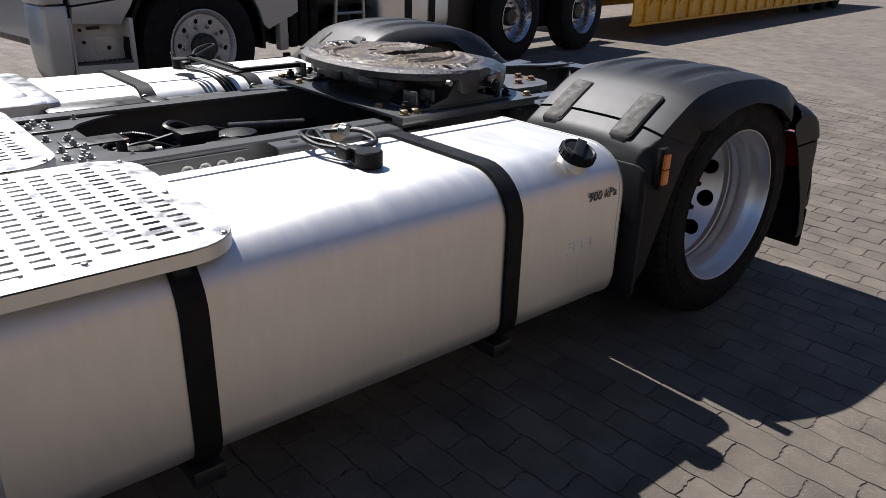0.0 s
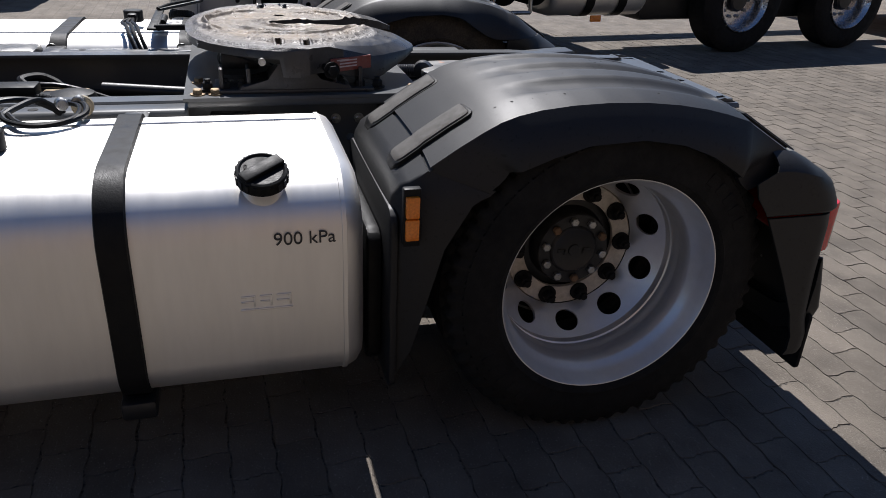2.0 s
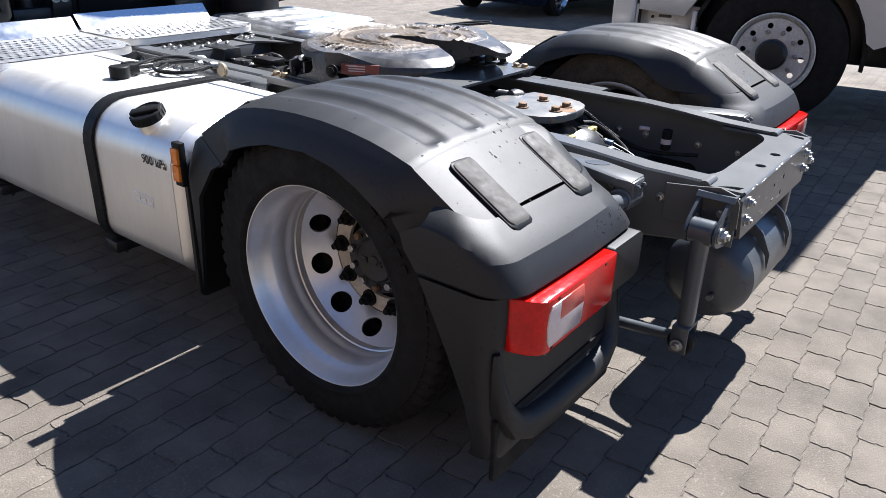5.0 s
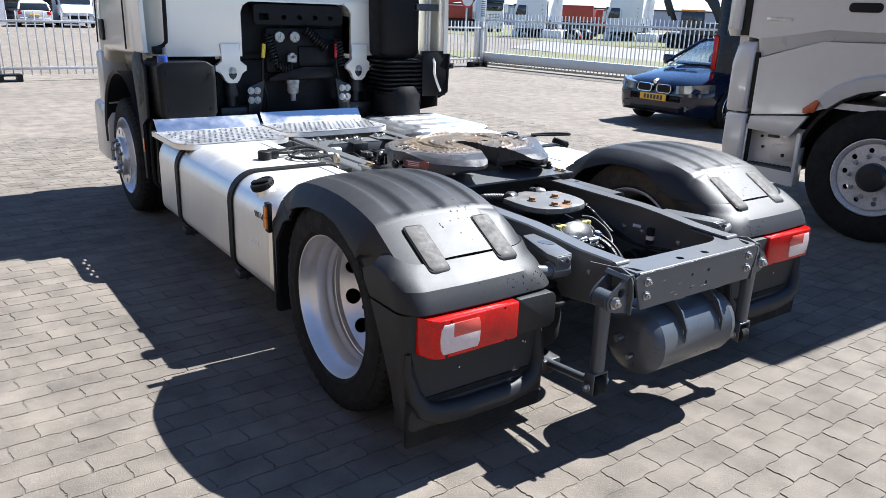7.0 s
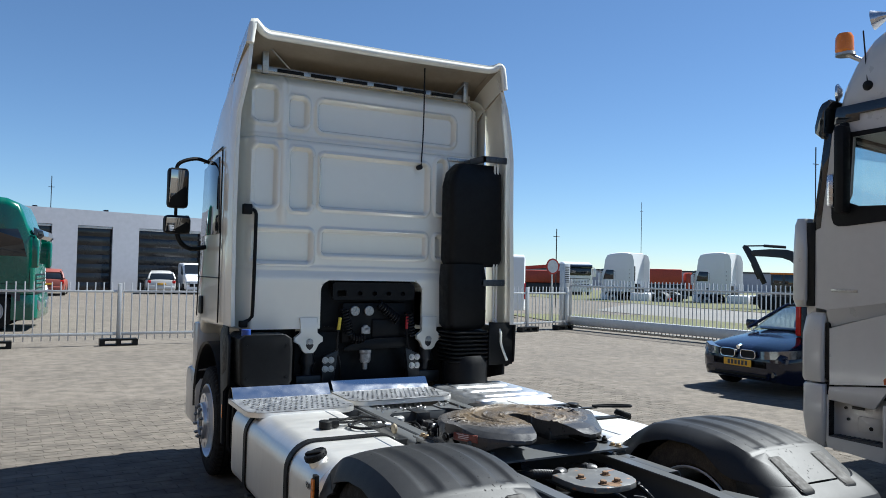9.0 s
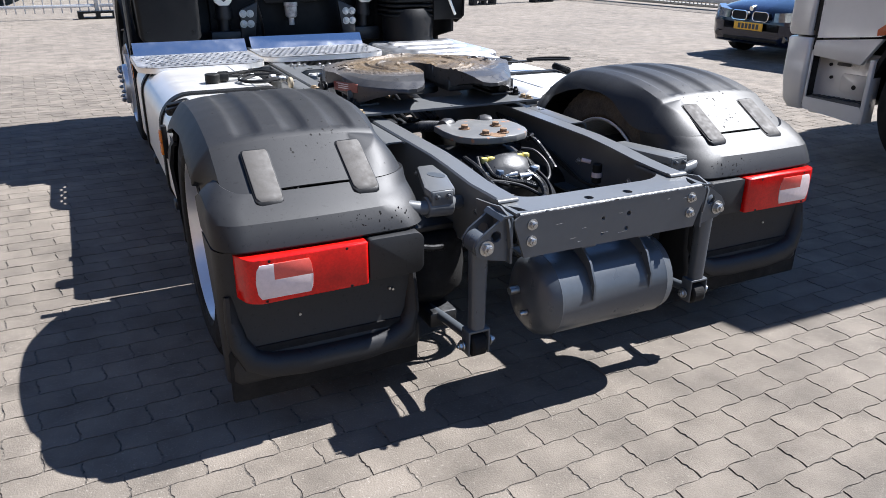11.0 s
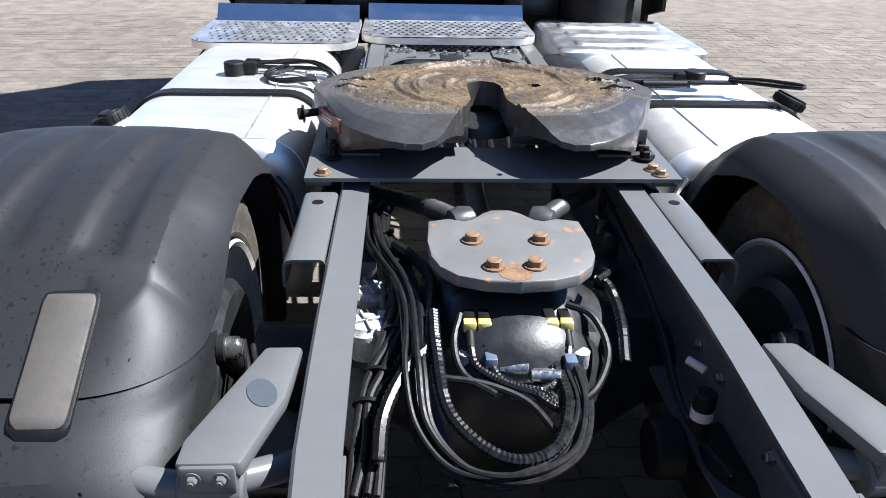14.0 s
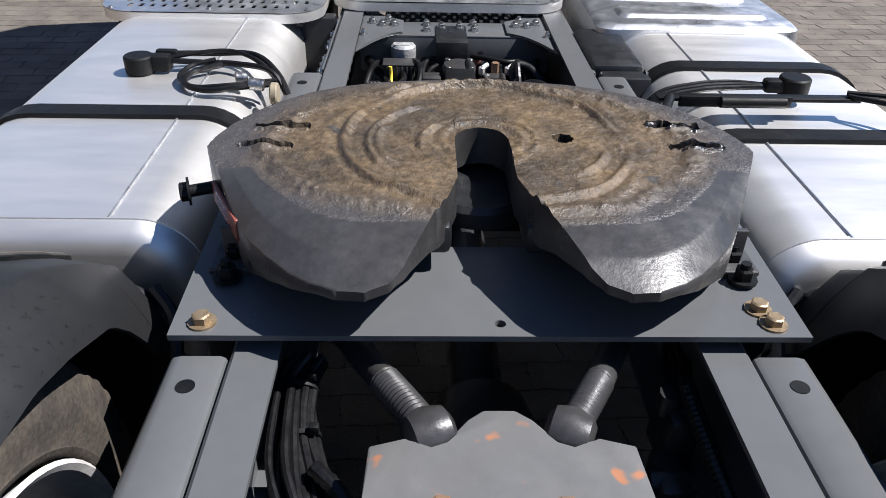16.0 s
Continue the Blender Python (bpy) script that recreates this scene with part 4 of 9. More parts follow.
# paint rubbed off along the fold, and turned-up ends of the rails
SCUFF = mat("bare_scuffed_metal", (0.42, 0.42, 0.41), 0.5, 0.6, (0.30, 0.29, 0.28), 60, 0.8, 0.2, 300)
rnd = random.Random(8)
for k in range(16):
    bm = bmesh.new()
    x = rnd.uniform(-0.36, 0.34)
    w_, up = rnd.uniform(0.006, 0.03), rnd.uniform(-0.003, 0.003)
    prism(bm, [(x, 0.7215 + up), (x + w_, 0.7222 + up), (x + w_ * 0.7, 0.7246 + up), (x + w_ * 0.2, 0.7240 + up)], "y", -0.9236, -0.9205)
    part("scuff", bm, SCUFF, xm)
for k in range(9):
    bm = bmesh.new()
    x, z, w_ = rnd.uniform(-0.30, 0.32), rnd.uniform(0.595, 0.705), rnd.uniform(0.004, 0.04)
    prism(bm, [(x, z), (x + w_, z + 0.0015), (x + w_, z + 0.0025), (x, z + 0.0015)], "y", -0.9233, -0.922)
    part("scuff", bm, SCUFF, xm)
for s in (-1, 1):
    bm = bmesh.new()
    loft(bm, [[(s * x, y, z) for x, z in ((0.318, 0.7310), (0.392, 0.7310), (0.392, zt), (0.318, zt))] for y, zt in ((-0.795, 0.7405), (-0.808, 0.7420), (-0.816, 0.7390), (-0.820, 0.7330))])
    part("rail_end", bm, FRAME, xm)
    bm = bmesh.new()
    loft(bm, [[(s * 0.392, y, zb), (s * 0.400, y, zb), (s * 0.412, y, zt), (s * 0.405, y, zt)] for y, zb, zt in ((-0.70, 0.60, 0.716), (-0.80, 0.60, 0.728), (-0.86, 0.60, 0.738), (-0.905, 0.61, 0.725), (-0.920, 0.62, 0.70))])
    part("end_cheek", bm, FRAME, xm)


def drop_leg(side):
    """Hinged link with a roller under the frame end."""
    x, y = side * 0.478, -0.850
    bm = bmesh.new()
    pts = [(0.392, 0.705), (0.425, 0.715), (0.44, 0.70), (0.495, 0.662), (0.518, 0.63), (0.512, 0.600), (0.485, 0.583), (0.40, 0.565), (0.392, 0.565)]
    for yy in (-0.900, -0.815):
        sheet(bm, [(side * a_, b_) for a_, b_ in pts], [ring2(side * 0.445, 0.655, 0.019, 14)], "y", yy, yy + 0.009)
    box(bm, side * 0.391, side * 0.400, -0.915, -0.80, 0.56, 0.715, 0.002)
    prism(bm, [(side * 0.392, 0.722), (side * 0.425, 0.722), (side * 0.437, 0.708), (side * 0.432, 0.704), (side * 0.421, 0.714), (side * 0.392, 0.714)], "y", -0.912, -0.80, 0.0)
    lg = part("hinge_bracket", bm, TANK_PAINT, truck, "grey hinge bracket at the frame end")
    bm = bmesh.new()
    rod(bm, (x, -0.887, 0.622), (x, -0.815, 0.622), 0.038, 24, 0.004)
    loft(bm, [[(x + a_, y + b_, z) for a_, b_ in rrect(-w, w, -0.024, 0.024, 0.018)] for z, w in ((0.62, 0.034), (0.58, 0.031), (0.45, 0.028), (0.32, 0.027))])
    ring = []
    for sx in (-1, 1):
        box(bm, x + sx * 0.037 - 0.004, x + sx * 0.037 + 0.004, y - 0.026, y + 0.026, 0.228, 0.318, 0.004)
    box(bm, x - 0.041, x + 0.041, y - 0.026, y + 0.026, 0.310, 0.320, 0.004)
    rod(bm, (x - 0.058, y, 0.262), (x + 0.058, y, 0.262), 0.011, 10)
    tube(bm, [(x, y + 0.03, 0.262), (x, -0.70, 0.25), (side * 0.50, -0.45, 0.24)], 0.018, 12, 4)
    part("leg", bm, TANK_PAINT, lg)
    bm = bmesh.new()
    lathe(bm, [(0, 0.034), (0.006, 0.040), (0.05, 0.040), (0.056, 0.034)], (x - 0.028, y, 0.258), (x + 0.03, y, 0.258), 24)
    part("roller", bm, RUBBER, lg, "black rubber roller")
    bm = Bolts()
    bolt(bm, (x, -0.901, 0.622), (0, -1, 0), 0.017, 0.016)
    bolt(bm, (x + side * 0.05, y, 0.262), (side, 0, 0), 0.013, 0.012)
    bolt(bm, (x - side * 0.05, y, 0.262), (-side, 0, 0), 0.013, 0.012)
    for z in (0.60, 0.66):
        bolt(bm, (side * 0.401, -0.87, z), (side, 0, 0), 0.012, 0.011)
    part("hinge_bolt", bm, STEEL, lg)


drop_leg(-1)
drop_leg(1)

# air tank under the rear cross member
bm = bmesh.new()
lathe(bm, [(0, 0.001), (0.003, 0.05), (0.018, 0.105), (0.045, 0.138), (0.075, 0.145), (0.078, 0.147), (0.085, 0.145), (0.515, 0.145), (0.522, 0.147), (0.525, 0.145), (0.555, 0.138), (0.582, 0.105), (0.597, 0.05), (0.60, 0.001)], (-0.29, -0.815, 0.375), (0.31, -0.815, 0.375), 40)
at = part("air_tank", bm, TANK_PAINT, truck, "grey painted cylindrical air tank under the frame")
bm = bmesh.new()
for x in (-0.09, 0.15):
    bm = bmesh.new()
    ring = []
    for i in range(9):
        a = radians(115 - 130 * i / 8 + 60)
        ring.append((-0.815 - 0.15 * math.sin(a - radians(45)) , 0.375 + 0.15 * math.cos(a - radians(45))))
    rings = [[(x - 0.004, -0.815 - 0.149 * math.sin(radians(b)), 0.375 + 0.149 * math.cos(radians(b))), (x + 0.004, -0.815 - 0.149 * math.sin(radians(b)), 0.375 + 0.149 * math.cos(radians(b))),
              (x + 0.004, -0.815 - w * math.sin(radians(b)), 0.375 + w * math.cos(radians(b))), (x - 0.004, -0.815 - w * math.sin(radians(b)), 0.375 + w * math.cos(radians(b)))]
             for b, w in ((-20, 0.22), (10, 0.205), (40, 0.18), (65, 0.165), (85, 0.15))]
    loft(bm, rings)
    box(bm, x - 0.03, x + 0.03, -0.91, -0.80, 0.563, 0.571, 0.002)
    part("tank_hanger", bm, TANK_PAINT, at)
bm = bmesh.new()
for xa, xb, y, z, r in ((-0.29, -0.325, -0.80, 0.40, 0.014), (-0.29, -0.318, -0.86, 0.34, 0.010), (0.31, 0.335, -0.80, 0.40, 0.014)):
    bm = bmesh.new()
    rod(bm, (xa, y, z), (xb, y, z), r, 10)
    part("tank_fitting", bm, STEEL, at)

# ---- mounting plate and fifth wheel ----
bm = bmesh.new()
pl = [(-0.485, 0.305), (0.485, 0.305), (0.500, 1.03), (-0.500, 1.03)]
big = rrect(-0.20, 0.20, 0.55, 0.93, 0.05)
sheet(bm, pl, [big, ring2(0.012, 0.335, 0.009, 10)], "z", 0.790, 0.800)
box(bm, -0.485, -0.42, 0.33, 1.02, 0.7685, 0.790, 0.003)
box(bm, 0.42, 0.485, 0.33, 1.02, 0.7685, 0.790, 0.003)
mp = part("mounting_plate", bm, FRAME, truck, "grey steel mounting plate with yellow bolts")
bm = Bolts()
for x, y in ((-0.440, 0.335), (0.435, 0.335), (0.425, 0.372), (0.455, 0.96), (-0.455, 0.99), (-0.455, 0.94), (0.455, 0.99), (-0.30, 0.99), (0.30, 0.99)):
    bolt(bm, (x, y, 0.800), (0, 0, 1), 0.0145, 0.014, stud=False)
part("plate_bolt", bm, BOLT_YEL, mp)
bm = Bolts()
for s in (-1, 1):
    for y in (0.445, 0.50, 0.86, 0.91, 0.96):
        bolt(bm, (s * 0.425, y, 0.806), (0, 0, 1), 0.016, 0.020)
part("pedestal_bolt", bm, PLASTIC, mp, "black bolts")


def along(pts, x):
    for (x0, y0), (x1, y1) in zip(pts, pts[1:]):
        if x <= x1:
            u = (x - x0) / (x1 - x0)
            return y0 + (y1 - y0) * u
    return pts[-1][1]


FW_FRONT = [(0, 1.030), (0.10, 1.026), (0.20, 1.010), (0.28, 0.983), (0.345, 0.945), (0.40, 0.893), (0.44, 0.840), (0.465, 0.790), (0.484, 0.735), (0.492, 0.690)]
FW_LOBE = [(0, 0.279), (0.18, 0.279), (0.231, 0.285), (0.270, 0.303), (0.30, 0.325), (0.34, 0.368), (0.375, 0.413), (0.40, 0.457), (0.43, 0.523), (0.455, 0.579), (0.475, 0.622), (0.492, 0.662)]
FW_NOTCH = [(0.05, 0.55), (0.068, 0.48), (0.105, 0.390), (0.133, 0.320), (0.154, 0.293), (0.19, 0.2803)]


def fw_front(x):
    return along(FW_FRONT, abs(x))


def fw_rear(x):
    a = abs(x)
    return along(FW_NOTCH, a) if a < 0.185 else along(FW_LOBE, a)


def fw_top(x, y):
    """The plate's top: flat, falling to the rear lobes and a little at the rim."""
    z = 0.940
    d = y - sum(along(FW_LOBE, abs(x) + k * 0.014) for k in (-2, -1, 0, 1, 2)) / 5
    if d < 0.13:
        z -= ((0.13 - d) * 0.22 + max(0, 0.055 - d) * 0.23) * max(0.0, min(1.0, (0.60 - y) / 0.15))
    if fw_front(x) - y < 0.035:
        z -= (0.035 - (fw_front(x) - y)) * 0.3
    return z


def swell(v, w):
    u = max(0.0, 1 - abs(v) / (1.35 * w))
    return u * u * (3 - 2 * u)


def fw_grease(x, y):
    """Height of the grease that the trailers have pushed into rings and ridges; (height, is it a wet clump)."""
    d = y - along(FW_LOBE, abs(x))
    rim = max(0.0, min(1.0, (d - 0.12) / 0.05)) * max(0.0, min(1.0, (fw_front(x) - y - 0.01) / 0.03))
    if rim <= 0:
        # black wet grease; also the painted dark inside the plate's round hole
        return 0.0, False
    n1, n2 = noise.noise((x * 16, y * 16, 1.0)), noise.noise((x * 55, y * 55, 2.0))
    wob = 0.022 * noise.noise((x * 7, y * 7, 5.0))
    gap = max(0.0, min(1.0, 1.1 + 2.6 * noise.noise((x * 5, y * 5, 9.0))))
    r = math.hypot(x, y - 0.70) + wob
    e = math.hypot(x, (y - 0.69) * 1.42) + wob
    h = 0.0022 * n1 + 0.0016 * n2
    h += gap * (0.011 * swell(r - 0.255, 0.011) + 0.005 * swell(r - 0.285, 0.016))
    h += (0.3 + 0.7 * gap) * 0.008 * swell(e - 0.385, 0.022) * (0.8 + 0.5 * n2)
    h += 0.005 * swell(math.hypot(x, y - 0.70) - 0.075, 0.012) + 0.003 * swell(math.hypot(x, y - 0.70) - 0.100, 0.008)
    for cx, rr, lo, hi in ((-0.06, 0.130, 0.60, 0.76), (-0.03, 0.085, 0.64, 0.77), (-0.02, 0.185, 0.58, 0.86), (0.05, 0.165, 0.55, 0.66)):
        if lo < y < hi and x * (1 if cx > 0 else -1) > 0:
            h += 0.009 * swell(math.hypot(x - cx, y - 0.69) + 0.5 * wob - rr, 0.009) * min(1, (y - lo) / 0.03, (hi - y) / 0.03)
    # torn clumps, most of them near the outer ring
    c = noise.noise((x * 38, y * 38, 12.0)) + 0.5 * noise.noise((x * 90, y * 90, 3.0))
    ring = swell(e - 0.40, 0.075)
    wet = False
    if c > 0.66 - 0.20 * ring:
        h += 0.010 * (c - (0.66 - 0.20 * ring))
    for side, y0 in ((-1, 0.662), (-1, 0.744), (1, 0.671), (1, 0.757)):
        sx = x * side - (0.345 if y0 < 0.70 else 0.325)
        if -0.004 < sx < 0.098:
            v = abs(y - y0 - (0.006 * n2 if side > 0 else 0.0015 * n2))
            if v < 0.008:
                h = -0.016
                wet = side > 0 or sx > 0.06
            elif v < 0.017:
                h += 0.0035 + (0.010 * max(0, c) if side > 0 else 0)
                wet = side > 0 and c > -0.1
    return h * rim, wet


bm = bmesh.new()
NR = 165


def fw_block(x0, x1, n, rear):
    """One block of the plate between two planes, closed all round."""
    TV, LV, W = [], [], []
    for i in range(n + 1):
        x = x0 + (x1 - x0) * i / n
        a, b = rear(x), fw_front(x)
        t, l, ws = [], [], []
        for j in range(NR + 1):
            y = a + (b - a) * j / NR
            z = fw_top(x, y)
            h, wet = fw_grease(x, y)
            hole = math.hypot(x - 0.150, y - 0.706)
            # the sunk hole is coloured black for the dark of its depth
            if hole < 0.0175:
                h, wet = -0.045, True
            elif hole < 0.030:
                h *= 0.4
            t.append(bm.verts.new((x, y, z + h)))
            ws.append(wet)
            thick = 0.016 + 0.060 * max(0.0, min(1.0, (y - 0.30) / 0.15))
            if y > 0.74:
                thick = 0.024 + 0.050 * max(0.0, min(1.0, (b - y) / 0.14))
            l.append(bm.verts.new((x, y, min(z, 0.940) - thick)))
        TV.append(t)
        LV.append(l)
        W.append(ws)
    for i in range(n):
        for j in range(NR):
            f = bm.faces.new((TV[i][j], TV[i + 1][j], TV[i + 1][j + 1], TV[i][j + 1]))
            f.material_index = 2 if W[i][j] or W[i + 1][j + 1] else (1 if f.verts[0].co.y < 0.58 and f.verts[0].co.y - along(FW_LOBE, abs(f.verts[0].co.x)) < 0.122 else 0)
        for j in range(0, NR, 5):
            bm.faces.new((LV[i][j], LV[i][j + 5], LV[i + 1][j + 5], LV[i + 1][j])).material_index = 1
        for j in (0, NR):
            bm.faces.new((TV[i][j], TV[i + 1][j], LV[i + 1][j], LV[i][j])).material_index = 1
    for i in (0, n):
        for j in range(0, NR, 5):
            bm.faces.new(TV[i][j:j + 6] + [LV[i][j + 5], LV[i][j]]).material_index = 1
    bmesh.ops.delete(bm, geom=[v for l in LV for v in l if not v.link_faces], context="VERTS")


fw_block(-0.492, -0.05, 125, fw_rear)
fw_block(-0.05, 0.05, 28, lambda x: 0.70 + math.sqrt(max(0.0, 0.05 ** 2 - x * x)))
fw_block(0.05, 0.492, 125, fw_rear)
fwheel = part("fifth_wheel", bm, [GREASE_PLATE, CAST, GREASE_AND_HOLE_DARK], truck, "greasy grey cast-iron coupling plate with a notch", angle=65)
for s in (-1, 1):
    bm = bmesh.new()
    prism(bm, [(0.52, 0.80), (0.88, 0.80), (0.86, 0.825), (0.78, 0.835), (0.755, 0.89), (0.655, 0.89), (0.63, 0.835), (0.54, 0.825)], "x", s * 0.33, s * 0.455, 0.006)
    rod(bm, (s * 0.30, 0.70, 0.885), (s * 0.475, 0.70, 0.885), 0.032, 16, 0.003)
    box(bm, s * 0.30, s * 0.46, 0.46, 0.94, 0.8005, 0.812, 0.003)
    for y in (0.50, 0.58, 0.84, 0.92):
        box(bm, s * 0.36, s * 0.44, y - 0.006, y + 0.006, 0.81, 0.872, 0.003)
    part("pedestal", bm, CAST, fwheel, "cast pedestal under the coupling plate")
bm = bmesh.new()
box(bm, -0.20, -0.06, 0.47, 0.93, 0.835, 0.89, 0.012)
box(bm, 0.06, 0.20, 0.47, 0.93, 0.835, 0.89, 0.012)
box(bm, -0.30, 0.30, 0.80, 0.92, 0.84, 0.89, 0.01)
lathe(bm, [(0, 0.10), (0.03, 0.10), (0.04, 0.09)], (0, 0.69, 0.81), (0, 0.69, 0.9), 32)
part("lock_housing", bm, FRAME_DARK, fwheel)
# type plate (red, its print worn away), grease nipple and stop bolt on the flank
bm = bmesh.new()
m = Matrix.Translation((-0.436, 0.530, 0.884)) @ Matrix.Rotation(radians(27), 4, "Z")
box(bm, -0.004, 0.002, -0.075, 0.075, -0.02, 0.02, 0.001, 1, m)
tp = part("type_plate", bm, LABEL_RED, fwheel, "red type plate, scratched")
bm = bmesh.new()
for z in (0.010, 0.001, -0.008):
    box(bm, -0.0052, -0.004, -0.02, 0.045, z, z + 0.004, 0, 1, m)
box(bm, -0.0052, -0.004, 0.01, 0.055, 0.012, 0.016, 0, 1, m)
part("print_bar", bm, CLEAR_LENS, tp)
bm = bmesh.new()
rod(bm, (-0.46, 0.62, 0.882), (-0.515, 0.60, 0.880), 0.011, 10)
bolt(bm, (-0.515, 0.60, 0.880), (-1, -0.3, 0), 0.017, 0.014, stud=False)
part("stop_bolt", bm, PLASTIC, fwheel)
bm = bmesh.new()
rod(bm, (-0.47, 0.80, 0.90), (-0.49, 0.80, 0.90), 0.011, 10)
part("grease_nipple", bm, STEEL, fwheel)
# release handle reaching over the right tank
bm = bmesh.new()
box(bm, 0.47, 0.98, 1.165, 1.20, 0.832, 0.842, 0.003, 2, Matrix.Translation((0, 0.0, 0)) )
box(bm, 0.52, 0.80, 1.155, 1.165, 0.822, 0.85, 0.003)
tube(bm, [(0.95, 1.18, 0.845), (1.02, 1.12, 0.85), (1.10, 1.03, 0.86), (1.13, 1.00, 0.865), (1.135, 1.03, 0.868), (1.05, 1.13, 0.86), (0.95, 1.19, 0.85)], 0.007, 8, 6)
rod(bm, (0.62, 1.15, 0.838), (0.78, 1.15, 0.838), 0.014, 12)
rod(bm, (0.40, 0.92, 0.86), (0.50, 1.17, 0.84), 0.012, 10)
part("release_handle", bm, PLASTIC, fwheel, "black release lever over the tank")

# ---- cab ----
def smoothstep(a, b, x):
    t = max(0.0, min(1.0, (x - a) / (b - a)))
    return t * t * (3 - 2 * t)


PANELS = [(-1.015, -0.815, 2.90, 3.20, 0.05), (-0.735, -0.565, 2.88, 3.14, 0.05), (-0.49, 0.80, 2.87, 3.14, 0.06),
          (-1.015, -0.82, 2.22, 2.72, 0.05), (-0.73, -0.535, 2.21, 2.72, 0.05), (-0.48, 0.52, 2.24, 2.69, 0.05), (0.59, 0.70, 2.25, 2.74, 0.04),
          (-1.01, -0.52, 1.79, 2.06, 0.04), (-0.45, 0.51, 1.86, 2.07, 0.035), (0.59, 0.68, 1.86, 2.07, 0.03)]


def panel_depth(x, z):
    d = -0.02
    for x0, x1, z0, z1, r in PANELS:
        cx, cz, hx, hz = (x0 + x1) / 2, (z0 + z1) / 2, (x1 - x0) / 2 - r, (z1 - z0) / 2 - r
        q = math.hypot(max(abs(x - cx) - hx, 0), max(abs(z - cz) - hz, 0)) - r
        if q > 0.05:
            continue
        d = max(d, 0.030 * (1 - smoothstep(-0.020, 0.0, q)) - 0.014 * math.exp(-((q - 0.006) / 0.011) ** 2))
    return d if d > -0.02 else 0.0


def wall_y(x, z):
    """Rear wall: stepped out in the middle, pressed panels, a cross bead."""
    y = 2.930 + 0.055 * smoothstep(0.99, 1.04, -x) + 0.05 * smoothstep(0.95, 1.02, x)
    y += panel_depth(x, z)
    y -= 0.016 * math.exp(-((z - 2.80) / 0.014) ** 2) + 0.010 * math.exp(-((z - 1.755) / 0.012) ** 2)
    y -= 0.030 * math.exp(-((x + 0.775) / 0.030) ** 2) * smoothstep(2.05, 2.25, z)
    y += 0.05 * smoothstep(2.76, 2.79, z) - 0.03 * smoothstep(1.76, 1.66, z)
    y += 0.10 * smoothstep(3.22, 3.32, z)
    y += 0.12 * smoothstep(1.02, 1.13, abs(x))
    return y


def mouth(x, z):
    """Distance outside the round-cornered opening low in the middle of the wall."""
    return math.hypot(max(abs(x - 0.012) - 0.3675, 0), max(z - 1.57, 0)) - 0.09


bm = bmesh.new()
nx, nz = 300, 272
X0, X1, Z0, Z1 = -1.13, 1.13, 1.27, 3.32
V = {}
for i in range(nx + 1):
    for j in range(nz + 1):
        x, z = X0 + (X1 - X0) * i / nx, Z0 + (Z1 - Z0) * j / nz
        V[i, j] = bm.verts.new((x, wall_y(x, z), z))
for i in range(nx):
    for j in range(nz):
        x, z = X0 + (X1 - X0) * (i + 0.5) / nx, Z0 + (Z1 - Z0) * (j + 0.5) / nz
        if mouth(x, z) < 0:
            continue
        bm.faces.new((V[i, j], V[i + 1, j], V[i + 1, j + 1], V[i, j + 1]))
for v in [v for v in bm.verts if not v.link_faces]:
    bm.verts.remove(v)
for v in bm.verts:
    # the cut edge follows the round line of the opening
    q = mouth(v.co.x, v.co.z)
    if abs(q) < 0.0075:
        gx, gz = (mouth(v.co.x + 0.001, v.co.z) - q) / 0.001, (mouth(v.co.x, v.co.z + 0.001) - q) / 0.001
        v.co.x, v.co.z = v.co.x - q * gx, v.co.z - q * gz
bmesh.ops.recalc_face_normals(bm, faces=bm.faces)
bmesh.ops.solidify(bm, geom=list(bm.faces), thickness=0.012)
cab = part("cab", bm, WHITE, truck, "cream-white cab rear wall with pressed panels", angle=60)

# side walls, floor and roof as one curved shell, with a raised roof
bm = bmesh.new()


def cab_ring(y, half, z_top, z_bot, r):
    return [(x, y, z) for x, z in rrect(-half, half, z_bot, z_top, [r, r, 0.06, 0.06], 6)]


loft(bm, [cab_ring(2.985, 1.128, 3.32, 1.28, 0.12), cab_ring(3.15, 1.160, 3.33, 1.27, 0.16), cab_ring(3.45, 1.175, 3.20, 1.26, 0.22), cab_ring(3.75, 1.175, 3.06, 1.25, 0.30),
          cab_ring(4.02, 1.170, 2.86, 1.24, 0.30), cab_ring(4.22, 1.155, 2.52, 1.0, 0.30), cab_ring(4.42, 1.13, 2.25, 0.75, 0.20), cab_ring(4.52, 1.10, 1.75, 0.75, 0.16), cab_ring(4.58, 1.06, 1.30, 0.40, 0.10)], caps=False)
part("cab_shell", bm, WHITE, cab, "cream-white cab sides and roof", angle=50)
bm = bmesh.new()
box(bm, -0.45, 0.475, 3.03, 3.4, 0.98, 1.70, 0.02)
part("cab_tunnel", bm, PLASTIC, cab)
# returns of the opening: folded white sheet that leads into the dark tunnel
bm = bmesh.new()
edge = [(0.012 - 0.4575, 1.28)] + [(0.012 - 0.3675 - 0.09 * math.cos(a), 1.57 + 0.09 * math.sin(a)) for a in [math.pi / 2 * k / 8 for k in range(9)]]
edge += [(0.024 - x, z) for x, z in edge[::-1]]
loft(bm, [[(x, y, z) for x, z in edge] for y in (2.918, 2.945, 3.04)], caps=False, loop=False)
bmesh.ops.solidify(bm, geom=list(bm.faces), thickness=0.008)
part("opening_return", bm, WHITE, cab, angle=60)

